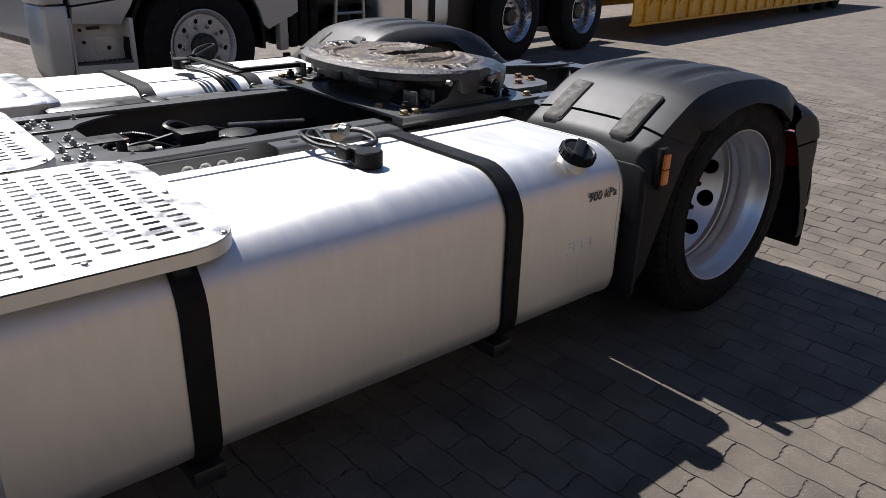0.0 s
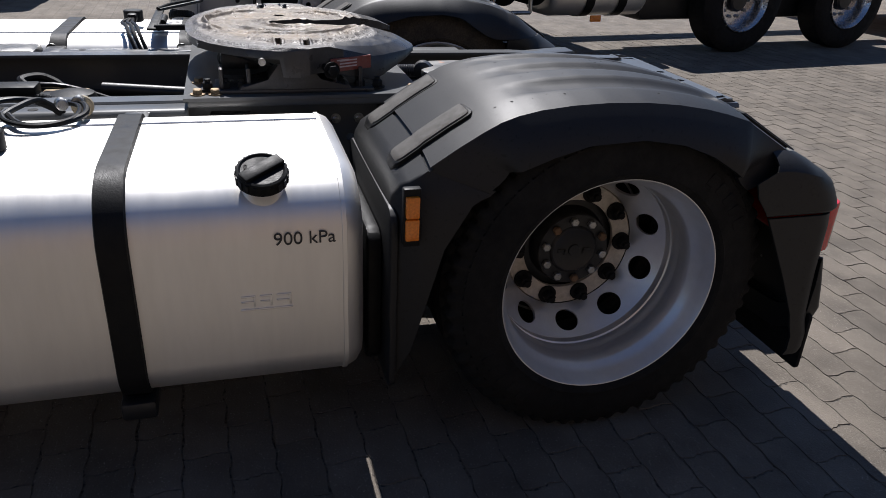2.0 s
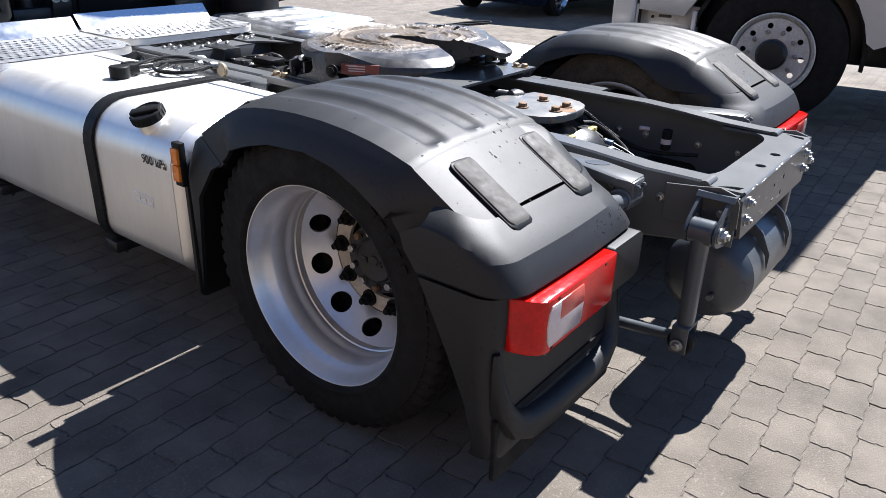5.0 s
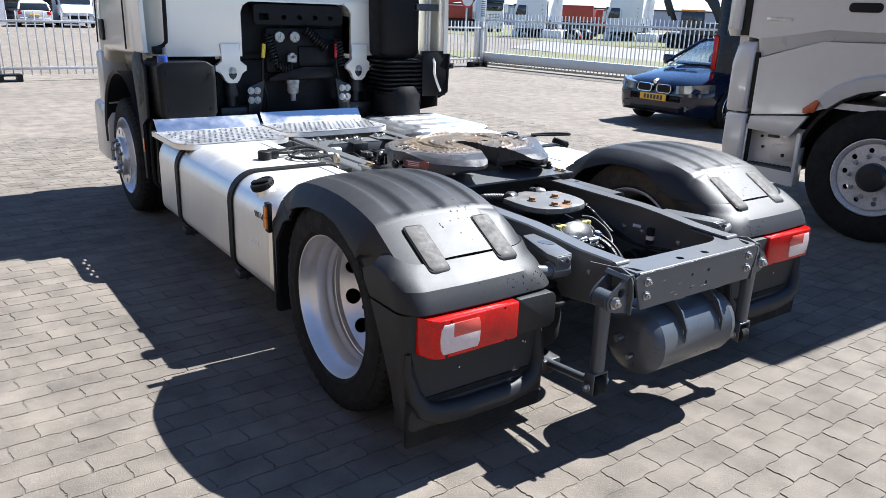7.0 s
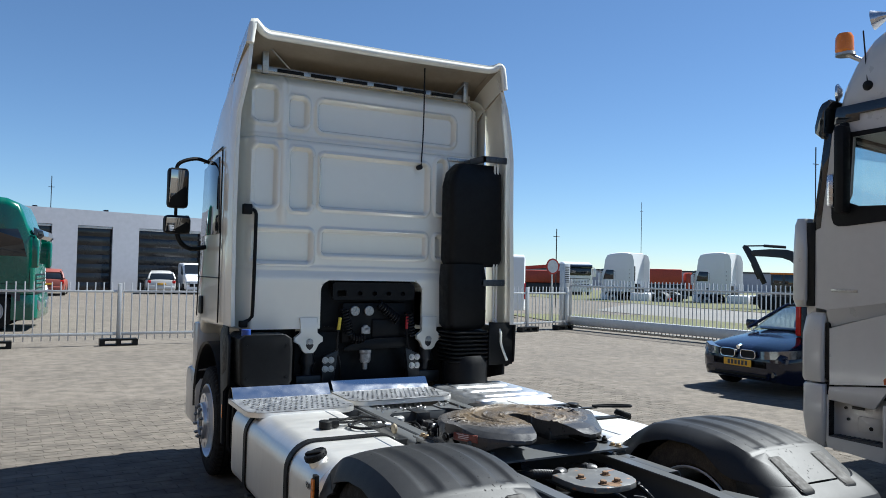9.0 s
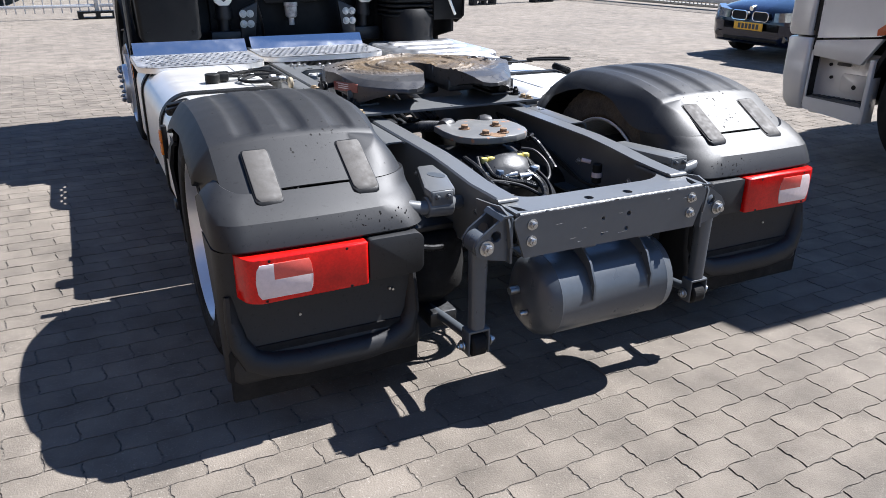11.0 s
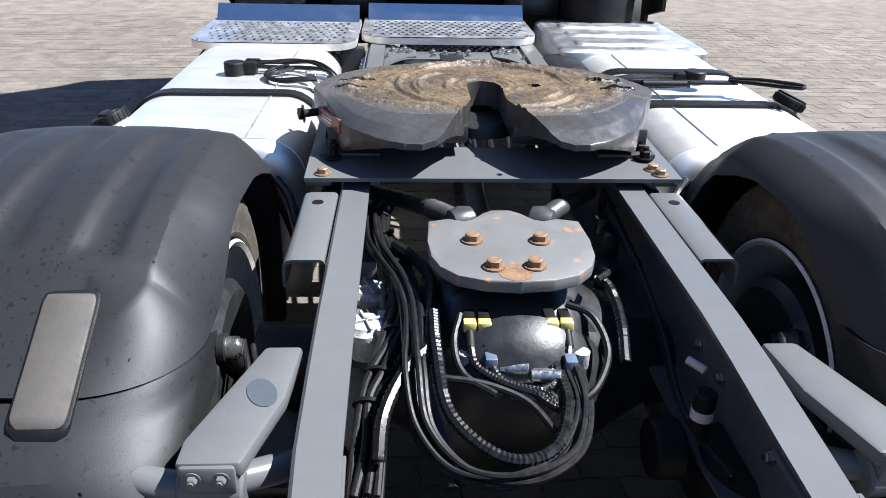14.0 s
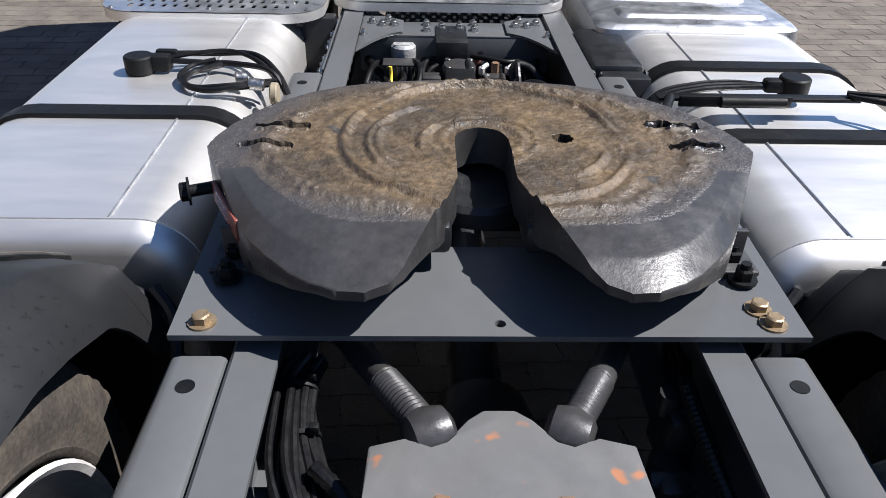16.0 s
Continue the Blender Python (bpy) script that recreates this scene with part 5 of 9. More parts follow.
for s in (-1, 1):
    # side fairing behind the cab
    bm = bmesh.new()
    rings, near = [], 0.0 if s > 0 else 0.25
    for z, yr, xo in ((1.30, 2.60, 1.165), (1.6, 2.60, 1.170), (2.2, 2.60, 1.176), (2.75, 2.60, 1.170), (2.95, 2.62, 1.160), (3.2, 2.66, 1.14), (3.40, 2.72, 1.12), (3.50, 2.76, 1.11)):
        yr = yr + near * (1 - smoothstep(2.9, 3.3, z))
        xo += (0.03 + 0.035 * smoothstep(2.4, 1.3, z)) if s > 0 else 0.0
        rings.append([(s * (xo - 0.035), yr + 0.012, z), (s * (xo - 0.004), yr, z), (s * (xo + 0.003), yr + 0.015, z), (s * (xo + 0.010), yr + 0.2, z), (s * (xo + 0.008), 3.05, z), (s * (xo - 0.015), 3.05, z), (s * (xo - 0.012), yr + 0.2, z), (s * (xo - 0.018), yr + 0.03, z)])
    loft(bm, rings)
    fr = part("side_fairing", bm, WHITE, cab, "cream-white side air deflector", angle=50)
    if s > 0:
        for z in (1.66, 2.74):
            bm = bmesh.new()
            box(bm, 0.92, 1.165, 2.655, 2.675, z - 0.025, z + 0.03, 0.004)
            box(bm, 0.92, 0.95, 2.655, 2.90, z - 0.025, z + 0.03, 0.004)
            for x in (0.99, 1.06, 1.13):
                rod(bm, (x, 2.655, z), (x, 2.645, z), 0.010, 8)
            part("fairing_strut", bm, TANK_PAINT, fr, "dull steel bracket")
        for x in (1.075, 1.105):
            bm = bmesh.new()
            rod(bm, (x, 2.70, 1.32), (x - 0.01, 2.70, 2.76), 0.010, 8)
            part("fairing_stay", bm, WHITE, fr)
    bm = bmesh.new()
    prism(bm, [(2.585 + near, 1.30), (3.02, 1.30), (3.02, 0.92), (2.72 + near, 0.92), (2.60 + near, 0.98)], "x", s * (1.172 + (0.06 if s > 0 else 0)), s * (1.186 + (0.06 if s > 0 else 0)), 0.004)
    if s > 0:
        box(bm, 0.99, 1.235, 2.615, 2.632, 0.955, 1.32, 0.006)
    part("fairing_skirt", bm, PLASTIC, fr)
    if s > 0:
        bm = bmesh.new()
        tube(bm, [(1.095, 2.70, 1.34), (1.10, 2.61, 1.24), (1.105, 2.605, 1.14), (1.15, 2.605, 1.03), (1.17, 2.605, 0.99)], 0.011, 8, 6)
        part("drain_hose", bm, WHITE, fr)
    # small hinge plates
    if s > 0:
        bm = bmesh.new()
        box(bm, s * 0.70, s * 0.98, 2.905, 2.925, 2.735, 2.765, 0.004)
        part("fairing_hinge", bm, STEEL, fr)

# roof deflector: hollow shell that rises to a lip
bm = bmesh.new()
rows = []
for k in range(9):
    t = k / 8
    y = 2.68 + 1.10 * t
    row = []
    for i in range(29):
        u = -1 + 2 * i / 28
        lip = 3.545 + 0.015 * u + (0.085 if u < 0 else 0.045) * smoothstep(0.72, 0.92, abs(u)) - (0.05 if u < 0 else 0.09) * smoothstep(0.92, 1.0, abs(u))
        z = lip * (1 - t) + t * (3.0 - 0.10 * u * u) + 0.22 * math.sin(math.pi * t) * 0.6
        z -= 0.30 * smoothstep(0.90, 1.0, abs(u)) * (0.4 + 0.6 * t)
        yy = y - 0.03 * smoothstep(0.7, 1.0, abs(u)) + 0.10 * (1 - abs(u)) * (1 - t) * 0.3
        row.append((1.125 * math.sin(u * 1.45) / math.sin(1.45), yy, z))
    rows.append(row)
loft(bm, rows, caps=False, loop=False)
bmesh.ops.recalc_face_normals(bm, faces=bm.faces)
bmesh.ops.solidify(bm, geom=list(bm.faces), thickness=-0.022)
bmesh.ops.recalc_face_normals(bm, faces=bm.faces)
# down-facing faces are tan, darkened to carry the shade inside the hollow
for f in bm.faces:
    f.material_index = 1 if f.normal.z < -0.15 else 0
SHADED_UNDER = mat("raw_glass_fibre", (0.34, 0.29, 0.22), 0.7, 0, (0.27, 0.225, 0.17), 2.5, 0.7, 0.04, 40, 0.04)
rd = part("roof_deflector", bm, [WHITE, SHADED_UNDER], cab, "cream-white hollow roof air deflector", angle=50)
bm = bmesh.new()
tube(bm, [(x, y + 0.012, z - 0.020) for x, y, z in rows[0]], 0.030, 10, 2)
part("deflector_lip", bm, WHITE, rd)
# black bars on the uncut strip stand for the dark of its slots
for i in range(6):
    bm = bmesh.new()
    box(bm, -0.82 + i * 0.28, -0.60 + i * 0.28, 3.005, 3.015, 3.325, 3.355, 0.003)
    part("deflector_slot", bm, PLASTIC, rd)
bm = bmesh.new()
box(bm, -0.98, 0.98, 3.016, 3.03, 3.31, 3.37, 0.004)
for x in (-0.92, 0.92):
    box(bm, x - 0.025, x + 0.025, 2.99, 3.03, 3.30, 3.56, 0.004)
rod(bm, (-0.90, 2.95, 3.50), (-0.72, 3.0, 3.36), 0.008, 8)
rod(bm, (0.80, 2.80, 3.42), (0.80, 3.0, 3.36), 0.008, 8)
part("deflector_bracket", bm, STEEL, rd, "pale metal bracket strip")
# aerial wire and cap on the wall
bm = bmesh.new()
tube(bm, [(0.44, 2.88, 3.52), (0.445, 2.89, 3.0), (0.44, 2.91, 2.66)], 0.006, 6, 4)
rod(bm, (0.43, 2.95, 2.655), (0.43, 2.90, 2.655), 0.022, 12)
part("aerial_cable", bm, CABLE, cab)
# drain hose and grab hinge at the corner
bm = bmesh.new()
tube(bm, [(-1.03, 2.90, 2.20), (-0.99, 2.89, 2.18), (-0.985, 2.89, 2.05), (-0.99, 2.89, 1.45), (-1.0, 2.90, 1.36), (-1.05, 2.90, 1.33)], 0.014, 8, 6)
box(bm, -1.09, -1.02, 2.86, 2.92, 2.16, 2.24, 0.008)
box(bm, -1.09, -1.03, 2.86, 2.92, 1.29, 1.34, 0.008)
part("corner_hose", bm, PLASTIC, cab)

# air intake stack
bm = bmesh.new()
loft(bm, [[(x, y, z) for x, y in rrect(x0, x1, y0, y1, 0.05)] for z, x0, x1, y0, y1 in
          ((1.80, 0.66, 1.14, 2.70, 2.90), (1.86, 0.63, 1.16, 2.68, 2.90), (2.50, 0.63, 1.15, 2.68, 2.90), (2.62, 0.66, 1.15, 2.69, 2.90), (2.70, 0.74, 1.12, 2.73, 2.90))])
loft(bm, [[(x, y, z) for x, y in rrect(x0, x1, y0, y1, 0.06)] for z, x0, x1, y0, y1 in
          ((1.82, 0.63, 0.98, 2.67, 2.91), (1.70, 0.62, 1.0, 2.66, 2.91), (1.30, 0.63, 1.0, 2.66, 2.91), (1.26, 0.66, 0.97, 2.68, 2.90))])
bellows = []
for k in range(8):
    z = 1.25 - k * 0.035
    bellows.append(bmesh.new())
    loft(bellows[-1], [[(x, y, zz) for x, y in rrect(0.64 - o, 1.0 + o, 2.62 - o, 2.92 + o, 0.07)] for zz, o in ((z, 0.0), (z - 0.009, 0.012), (z - 0.018, 0.012), (z - 0.027, 0.0))])
lathe(bm, [(0, 0.10), (0.05, 0.19), (0.35, 0.2), (0.42, 0.16)], (0.83, 2.75, 0.62), (0.83, 2.75, 1.05), 28)
ai = part("air_intake", bm, PLASTIC, truck, "black plastic air intake stack with bellows")
for b_ in bellows:
    part("bellows_ring", b_, PLASTIC, ai)

# cab rests: white feet with struts
for s in (-1, 1):
    bm = bmesh.new()
    prism(bm, [(s * 0.465, 1.36), (s * 0.62, 1.36), (s * 0.60, 1.235), (s * 0.655, 1.205), (s * 0.66, 1.165), (s * 0.61, 1.15), (s * 0.595, 1.10), (s * 0.565, 1.075), (s * 0.50, 1.075), (s * 0.475, 1.10), (s * 0.462, 1.15), (s * 0.42, 1.165), (s * 0.42, 1.205), (s * 0.475, 1.235)], "y", 2.875, 2.915, 0.006)
    ft = part("cab_foot", bm, WHITE, cab)
    bm = bmesh.new()
    bolt(bm, (s * 0.532, 2.874, 1.165), (0, -1, 0), 0.020, 0.014)
    part("foot_bolt", bm, STEEL, ft)
    bm = bmesh.new()
    rod(bm, (s * 0.53, 2.93, 1.17), (s * 0.53, 2.95, 0.80), 0.045, 16)
    lathe(bm, [(0, 0.06), (0.02, 0.065), (0.10, 0.05), (0.16, 0.065), (0.18, 0.06)], (s * 0.53, 2.93, 0.98), (s * 0.53, 2.93, 1.2), 16)
    box(bm, s * 0.36, s * 0.64, 2.86, 2.98, 0.80, 0.90, 0.01)
    prism(bm, [(s * 0.34, 0.80), (s * 0.44, 0.80), (s * 0.42, 1.05), (s * 0.30, 1.10)], "y", 2.84, 2.87, 0.004)
    part("cab_suspension", bm, FRAME_DARK, truck)
    bm = Bolts()
    for x in (0.36, 0.41):
        for z in (0.95, 1.02):
            bolt(bm, (s * x, 2.839, z), (0, -1, 0), 0.018, 0.01)
    part("suspension_bolt", bm, STEEL, truck)

# box on the left behind the front wheel, with a blue tank cap, and wheel arch
bm = bmesh.new()
loft(bm, [[(x, y, z) for x, y in rrect(x0, x1, 2.62, 3.05, 0.03)] for z, x0, x1 in ((0.86, -1.10, -0.77), (0.90, -1.13, -0.74), (1.14, -1.14, -0.74), (1.22, -1.14, -0.745), (1.25, -1.10, -0.79))])
for x in (-1.08, -0.79):
    for z in (0.93, 1.17):
        rod(bm, (x, 2.622, z), (x, 2.612, z), 0.012, 10)
part("storage_box", bm, PLASTIC, truck, "black plastic box behind the cab")
bm = bmesh.new()
rod(bm, (-1.08, 2.70, 1.24), (-1.08, 2.70, 1.29), 0.034, 16)
part("washer_cap", bm, mat("blue_cap", (0.03, 0.08, 0.35), 0.4), truck)
for s in (-1, 1):
    bm = bmesh.new()
    rings = []
    for i in range(15):
        a = radians(-8 + 196 * i / 14)
        y, z = 3.60 - 0.60 * math.cos(a), 0.56 + 0.56 * math.sin(a)
        rings.append([(s * 1.19, y, z), (s * 0.84, y, z), (s * 0.84, y + 0.016 * math.cos(a), z - 0.016 * math.sin(a)), (s * 1.175, y + 0.02 * math.cos(a), z - 0.02 * math.sin(a))])
    loft(bm, rings)
    wa = part("wheel_arch", bm, FENDER, truck, "grey plastic front wheel arch")
    bm = bmesh.new()
    back = 2.66 if s > 0 else 2.80
    prism(bm, [(back, 0.86), (back, 1.20), (back + 0.06, 1.26), (3.06, 1.28), (3.12, 1.20), (3.06, 0.98), (3.02, 0.75), (2.98, 0.40), (2.93, 0.40), (2.95, 0.80)], "x", s * 1.165, s * 1.185, 0.005)
    part("arch_rear", bm, FENDER, wa)
    bm = bmesh.new()
    box(bm, s * 0.99, s * 1.185, 4.15, 4.64, 0.30, 0.80, 0.05)
    box(bm, s * 0.98, s * 1.188, 4.10, 4.30, 0.80, 1.24, 0.03)
    part("bumper_end", bm, SILVER, truck)
# tube guard between box and wheel
bm = bmesh.new()
tube(bm, [(-1.10, 2.66, 0.84), (-1.14, 2.70, 0.80), (-1.15, 2.70, 0.45), (-1.13, 2.66, 0.36), (-1.05, 2.62, 0.34)], 0.016, 8, 6)
tube(bm, [(-1.10, 2.86, 0.84), (-1.14, 2.88, 0.80), (-1.15, 2.88, 0.45), (-1.13, 2.86, 0.36), (-1.05, 2.82, 0.34)], 0.016, 8, 6)
box(bm, -1.12, -0.5, 2.595, 2.95, 0.32, 0.84, 0.03)
part("battery_box", bm, PLASTIC, truck)
bm = bmesh.new()
box(bm, -1.19, -1.185, 2.94, 2.97, 0.60, 0.70, 0.003)
part("front_marker", bm, ORANGE, truck)

# left door with window, mirrors
bm = bmesh.new()
prism(bm, [(3.32, 2.02), (4.10, 2.02), (4.02, 2.62), (3.40, 2.66)], "x", -1.1705, -1.1815, 0.004)
part("door_window", bm, GLASS_DARK, cab, "dark side window")
bm = bmesh.new()
for a, b in (((3.26, 1.30), (3.26, 2.70)), ((3.26, 2.72), (4.05, 2.68)), ((3.26, 1.66), (4.2, 1.66)), ((4.2, 1.3), (4.15, 1.98))):
    rod(bm, (-1.178, *a), (-1.178, *b), 0.006, 6)
part("door_gap", bm, PLASTIC, cab)
bm = bmesh.new()
prism(bm, rrect(3.93, 4.07, 1.33, 1.49, 0.03), "x", -1.19, -1.14, 0.006)
part("door_handle", bm, PLASTIC, cab)
bm = bmesh.new()
box(bm, -1.53, -1.36, 3.70, 3.80, 2.24, 2.58, 0.03)
box(bm, -1.55, -1.33, 3.72, 3.82, 2.02, 2.18, 0.035)
tube(bm, [(-1.18, 3.82, 2.66), (-1.30, 3.80, 2.68), (-1.44, 3.78, 2.62), (-1.45, 3.78, 2.5)], 0.016, 8, 6)
tube(bm, [(-1.18, 3.86, 1.92), (-1.30, 3.84, 1.90), (-1.40, 3.80, 1.95), (-1.44, 3.80, 2.05)], 0.02, 8, 6)
rod(bm, (-1.45, 3.78, 2.1), (-1.45, 3.78, 2.4), 0.014, 8)
mr = part("door_mirror", bm, PLASTIC, cab, "black double door mirror")
bm = bmesh.new()
box(bm, -0.07, 0.07, -0.003, 0.003, -0.15, 0.15, 0.02, 2, pose(-1.445, 3.698, 2.41, 9, 0, 8))
box(bm, -0.095, 0.095, -0.003, 0.003, -0.06, 0.06, 0.02, 2, pose(-1.44, 3.718, 2.10, 12, 0, 8))
part("mirror_glass", bm, MIRROR, mr)

# ---- decks ----
def deck(x0, x1, y0, y1, z, slots_x, slots_y, name, lip=True):
    bm = bmesh.new()
    holes = []
    for i in range(slots_x):
        for j in range(slots_y):
            cx = x0 + 0.055 + (x1 - x0 - 0.11) * (i + 0.5) / slots_x + (0.010 if j % 2 else -0.010)
            cy = y0 + 0.05 + (y1 - y0 - 0.16) * (j + 0.5) / slots_y
            hx, hy = (x1 - x0 - 0.11) / slots_x * 0.20, (y1 - y0 - 0.16) / slots_y * 0.31
            if cy - hy < y0 + 0.11 and min(cx - x0, x1 - cx) < 0.10:
                continue
            holes.append([(cx - hx, cy - hy), (cx + hx, cy - hy), (cx + hx, cy + hy), (cx - hx, cy + hy)])
    outl = rrect(x0, x1, y0, y1, [0.02, 0.02, 0.13, 0.13], 7)
    sheet(bm, outl, holes, "z", z - 0.004, z)
    ob = part(name, bm, ALU_TREAD, truck, "pale aluminium catwalk deck with punched slots")
    bm = bmesh.new()
    # folded rim
    pts = [(x, y, z - 0.012) for x, y in outl]
    n = len(outl)
    inn = rrect(x0 + 0.004, x1 - 0.004, y0 + 0.004, y1 - 0.004, [0.018, 0.018, 0.126, 0.126], 7)
    for w in range(n):
        a, b, c, d = outl[w], outl[(w + 1) % n], inn[(w + 1) % n], inn[w]
        vs = [bm.verts.new(p) for p in ((*a, z), (*b, z), (*b, z - 0.035), (*a, z - 0.035), (*d, z - 0.035), (*c, z - 0.035), (*c, z - 0.004), (*d, z - 0.004))]
        for q in ((0, 1, 2, 3), (3, 2, 5, 4), (4, 5, 6, 7)):
            bm.faces.new([vs[t] for t in q])
    bmesh.ops.remove_doubles(bm, verts=bm.verts, dist=0.0005)
    part("deck_rim", bm, ALU, ob)
    if lip:
        bm = bmesh.new()
        hl = 0.075
        prism(bm, [(y1 - 0.085, z), (y1 - 0.02, z + hl), (y1, z + hl), (y1, z + hl - 0.006), (y1 - 0.017, z + hl - 0.006), (y1 - 0.080, z - 0.004)], "x", x0 + 0.02, x1 - 0.01, 0.0)
        part("deck_lip", bm, SHEET, ob, "bright folded lip")
    bm = Bolts()
    for x in (x0 + 0.05, (x0 + x1) / 2, x1 - 0.05):
        for y in (y0 + 0.04, (y0 + y1) / 2):
            bolt(bm, (x, y, z), (0, 0, 1), 0.007, 0.005, stud=False)
    part("deck_screw", bm, STEEL, ob)
    for x in (x0 + 0.08, x1 - 0.08):
        bm = bmesh.new()
        box(bm, x - 0.015, x + 0.015, y0 + 0.05, y1 - 0.05, z - 0.06, z - 0.036, 0.003)
        part("deck_bearer", bm, FRAME_DARK, ob)
    return ob


deck(-1.215, -0.455, 1.975, 2.62, 0.803, 17, 8, "catwalk_deck")
deck(-0.440, 0.410, 2.135, 2.68, 0.806, 19, 8, "catwalk_deck")
# cover over the right-hand tank
bm = bmesh.new()
loft(bm, [[(x, y, z) for x, y in rrect(0.47 + o, 1.17 - o, 1.90 + o, 2.72 - o, 0.05)] for z, o in ((0.50, 0.02), (0.75, 0.0), (0.788, 0.004), (0.802, 0.02))])
ribs = []
for y in (2.06, 2.28, 2.50):
    ribs.append(bmesh.new())
    loft(ribs[-1], [[(x, yy, z) for x, yy in rrect(0.56 + o, 1.09 - o, y - 0.07 + o, y + 0.07 - o, 0.03)] for z, o in ((0.798, 0.0), (0.812, 0.015), (0.814, 0.02))])
tc_ = part("tank_cover", bm, ALU_TREAD, truck, "aluminium cover with pressed ribs")
for b_ in ribs:
    part("cover_rib", b_, ALU_TREAD, tc_)
bm = bmesh.new()
box(bm, 0.405, 0.56, 1.60, 1.98, 0.60, 0.772, 0.02)
part("cover_bracket", bm, FRAME_DARK, truck)

# cross member with its gussets in front of the mounting plate, valves behind it
bm = bmesh.new()
box(bm, -0.322, 0.322, 1.945, 2.10, 0.738, 0.746, 0.003)
box(bm, -0.322, 0.322, 1.945, 1.953, 0.62, 0.740, 0.003)
box(bm, -0.322, 0.322, 2.092, 2.10, 0.62, 0.740, 0.003)
fx = part("front_cross_member", bm, FRAME, truck, "grey cross member with gussets and bolt groups")
for s in (-1, 1):
    bm = bmesh.new()
    arc_r = [(0.322 - 0.145 * math.sin(radians(90 * i / 8)), 1.955 - 0.20 * (1 - math.sin(radians(90 * i / 8)))) for i in range(9)]
    arc_f = [(0.322 - 0.145 * math.sin(radians(90 * i / 8)), 2.09 + 0.20 * (1 - math.sin(radians(90 * i / 8)))) for i in range(8, -1, -1)]
    hook = [(x + 0.03 * math.sin(math.pi * i / 8), y) for i, (x, y) in enumerate(arc_r)]
    hook += [(x + 0.03 * math.sin(math.pi * i / 8), y) for i, (x, y) in enumerate(arc_f)]
    out = [(s * x, y) for x, y in hook]
    prism(bm, out if s > 0 else out[::-1], "z", 0.7465, 0.755, 0.002)
    part("gusset", bm, FRAME, fx)
bm = Bolts()
for x, y in ((0.285, 2.056), (0.250, 2.026), (0.230, 2.084), (0.210, 2.028), (0.310, 2.176), (0.308, 1.916)):
    for s in (-1, 1):
        bolt(bm, (s * x, y, 0.755), (0, 0, 1), 0.0125 if x < 0.3 else 0.008, 0.012)
for x, y in ((-0.098, 2.065), (-0.098, 1.995), (0.068, 2.07), (0.066, 2.003), (-0.045, 2.016), (0.017, 2.018)):
    bolt(bm, (x, y, 0.7515 if abs(x + 0.014) < 0.05 else 0.746), (0, 0, 1), 0.0115, 0.012)
part("cross_member_bolt", bm, STEEL, fx)
# dark bracket hanging from the bar, with a round valve under it
bm = bmesh.new()
box(bm, -0.066, 0.040, 1.86, 2.045, 0.7462, 0.7512, 0.002)
box(bm, -0.066, 0.040, 1.855, 1.862, 0.68, 0.751, 0.002)
part("valve_bracket", bm, FRAME_DARK, truck, "black valve bracket on the cross member")
bm = bmesh.new()
lathe(bm, [(0, 0.001), (0.0, 0.05), (0.008, 0.054), (0.045, 0.054), (0.05, 0.046), (0.12, 0.046)], (0.010, 1.80, 0.700), (0.010, 1.80, 0.60), 28)
for k in range(4):
    a = radians(45 + 90 * k)
    rod(bm, (0.010 + 0.052 * math.cos(a), 1.80 + 0.052 * math.sin(a), 0.66), (0.010 + 0.052 * math.cos(a), 1.80 + 0.052 * math.sin(a), 0.704), 0.011, 10, 0.002)
box(bm, -0.11, -0.05, 1.73, 1.79, 0.62, 0.675, 0.006)
box(bm, 0.09, 0.16, 1.74, 1.79, 0.61, 0.675, 0.006)
relay = part("relay_valve", bm, CAST, truck, "dark round relay valve with ports")
bm = bmesh.new()
rod(bm, (0.010, 1.715, 0.675), (0.010, 1.74, 0.675), 0.016, 12, 0.003)
part("port_plug", bm, ALU, relay)
bm = bmesh.new()
rod(bm, (0.128, 1.80, 0.66), (0.128, 1.80, 0.705), 0.013, 6)
part("copper_fitting", bm, RUST, relay, "copper-coloured fitting")
for x in (0.085, 0.17):
    bm = bmesh.new()
    rod(bm, (x, 1.80, 0.665), (x, 1.80, 0.690), 0.011, 10, 0.002)
    rod(bm, (x, 1.80, 0.685), (x + 0.02, 1.82, 0.692), 0.008, 8, 0.002)
    part("pipe_elbow", bm, ALU, relay)
bm = bmesh.new()
box(bm, 0.066, 0.090, 1.91, 1.93, 0.64, 0.675, 0.004)
part("warning_tag", bm, LABEL_RED, relay)
# pale compressor casting and a finned dark box beside it
bm = bmesh.new()
lathe(bm, [(0, 0.001), (0.0, 0.034), (0.008, 0.042), (0.025, 0.043), (0.06, 0.040)], (-0.175, 1.93, 0.722), (-0.175, 1.93, 0.60), 20)
box(bm, -0.205, -0.150, 1.905, 1.915, 0.69, 0.725, 0.003)
part("pump_casting", bm, WHITE_PART, truck, "pale oxidised pump casting")
bm = bmesh.new()
box(bm, -0.235, -0.135, 1.80, 1.86, 0.62, 0.69, 0.005)
box(bm, -0.24, -0.13, 1.795, 1.865, 0.688, 0.694, 0.002)
dryer = part("dryer_box", bm, CAST, truck, "black finned dryer box between the rails")
for k in range(6):
    bm = bmesh.new()
    box(bm, -0.228 + k * 0.016, -0.222 + k * 0.016, 1.792, 1.80, 0.625, 0.688, 0.001)
    part("fin", bm, CAST, dryer)
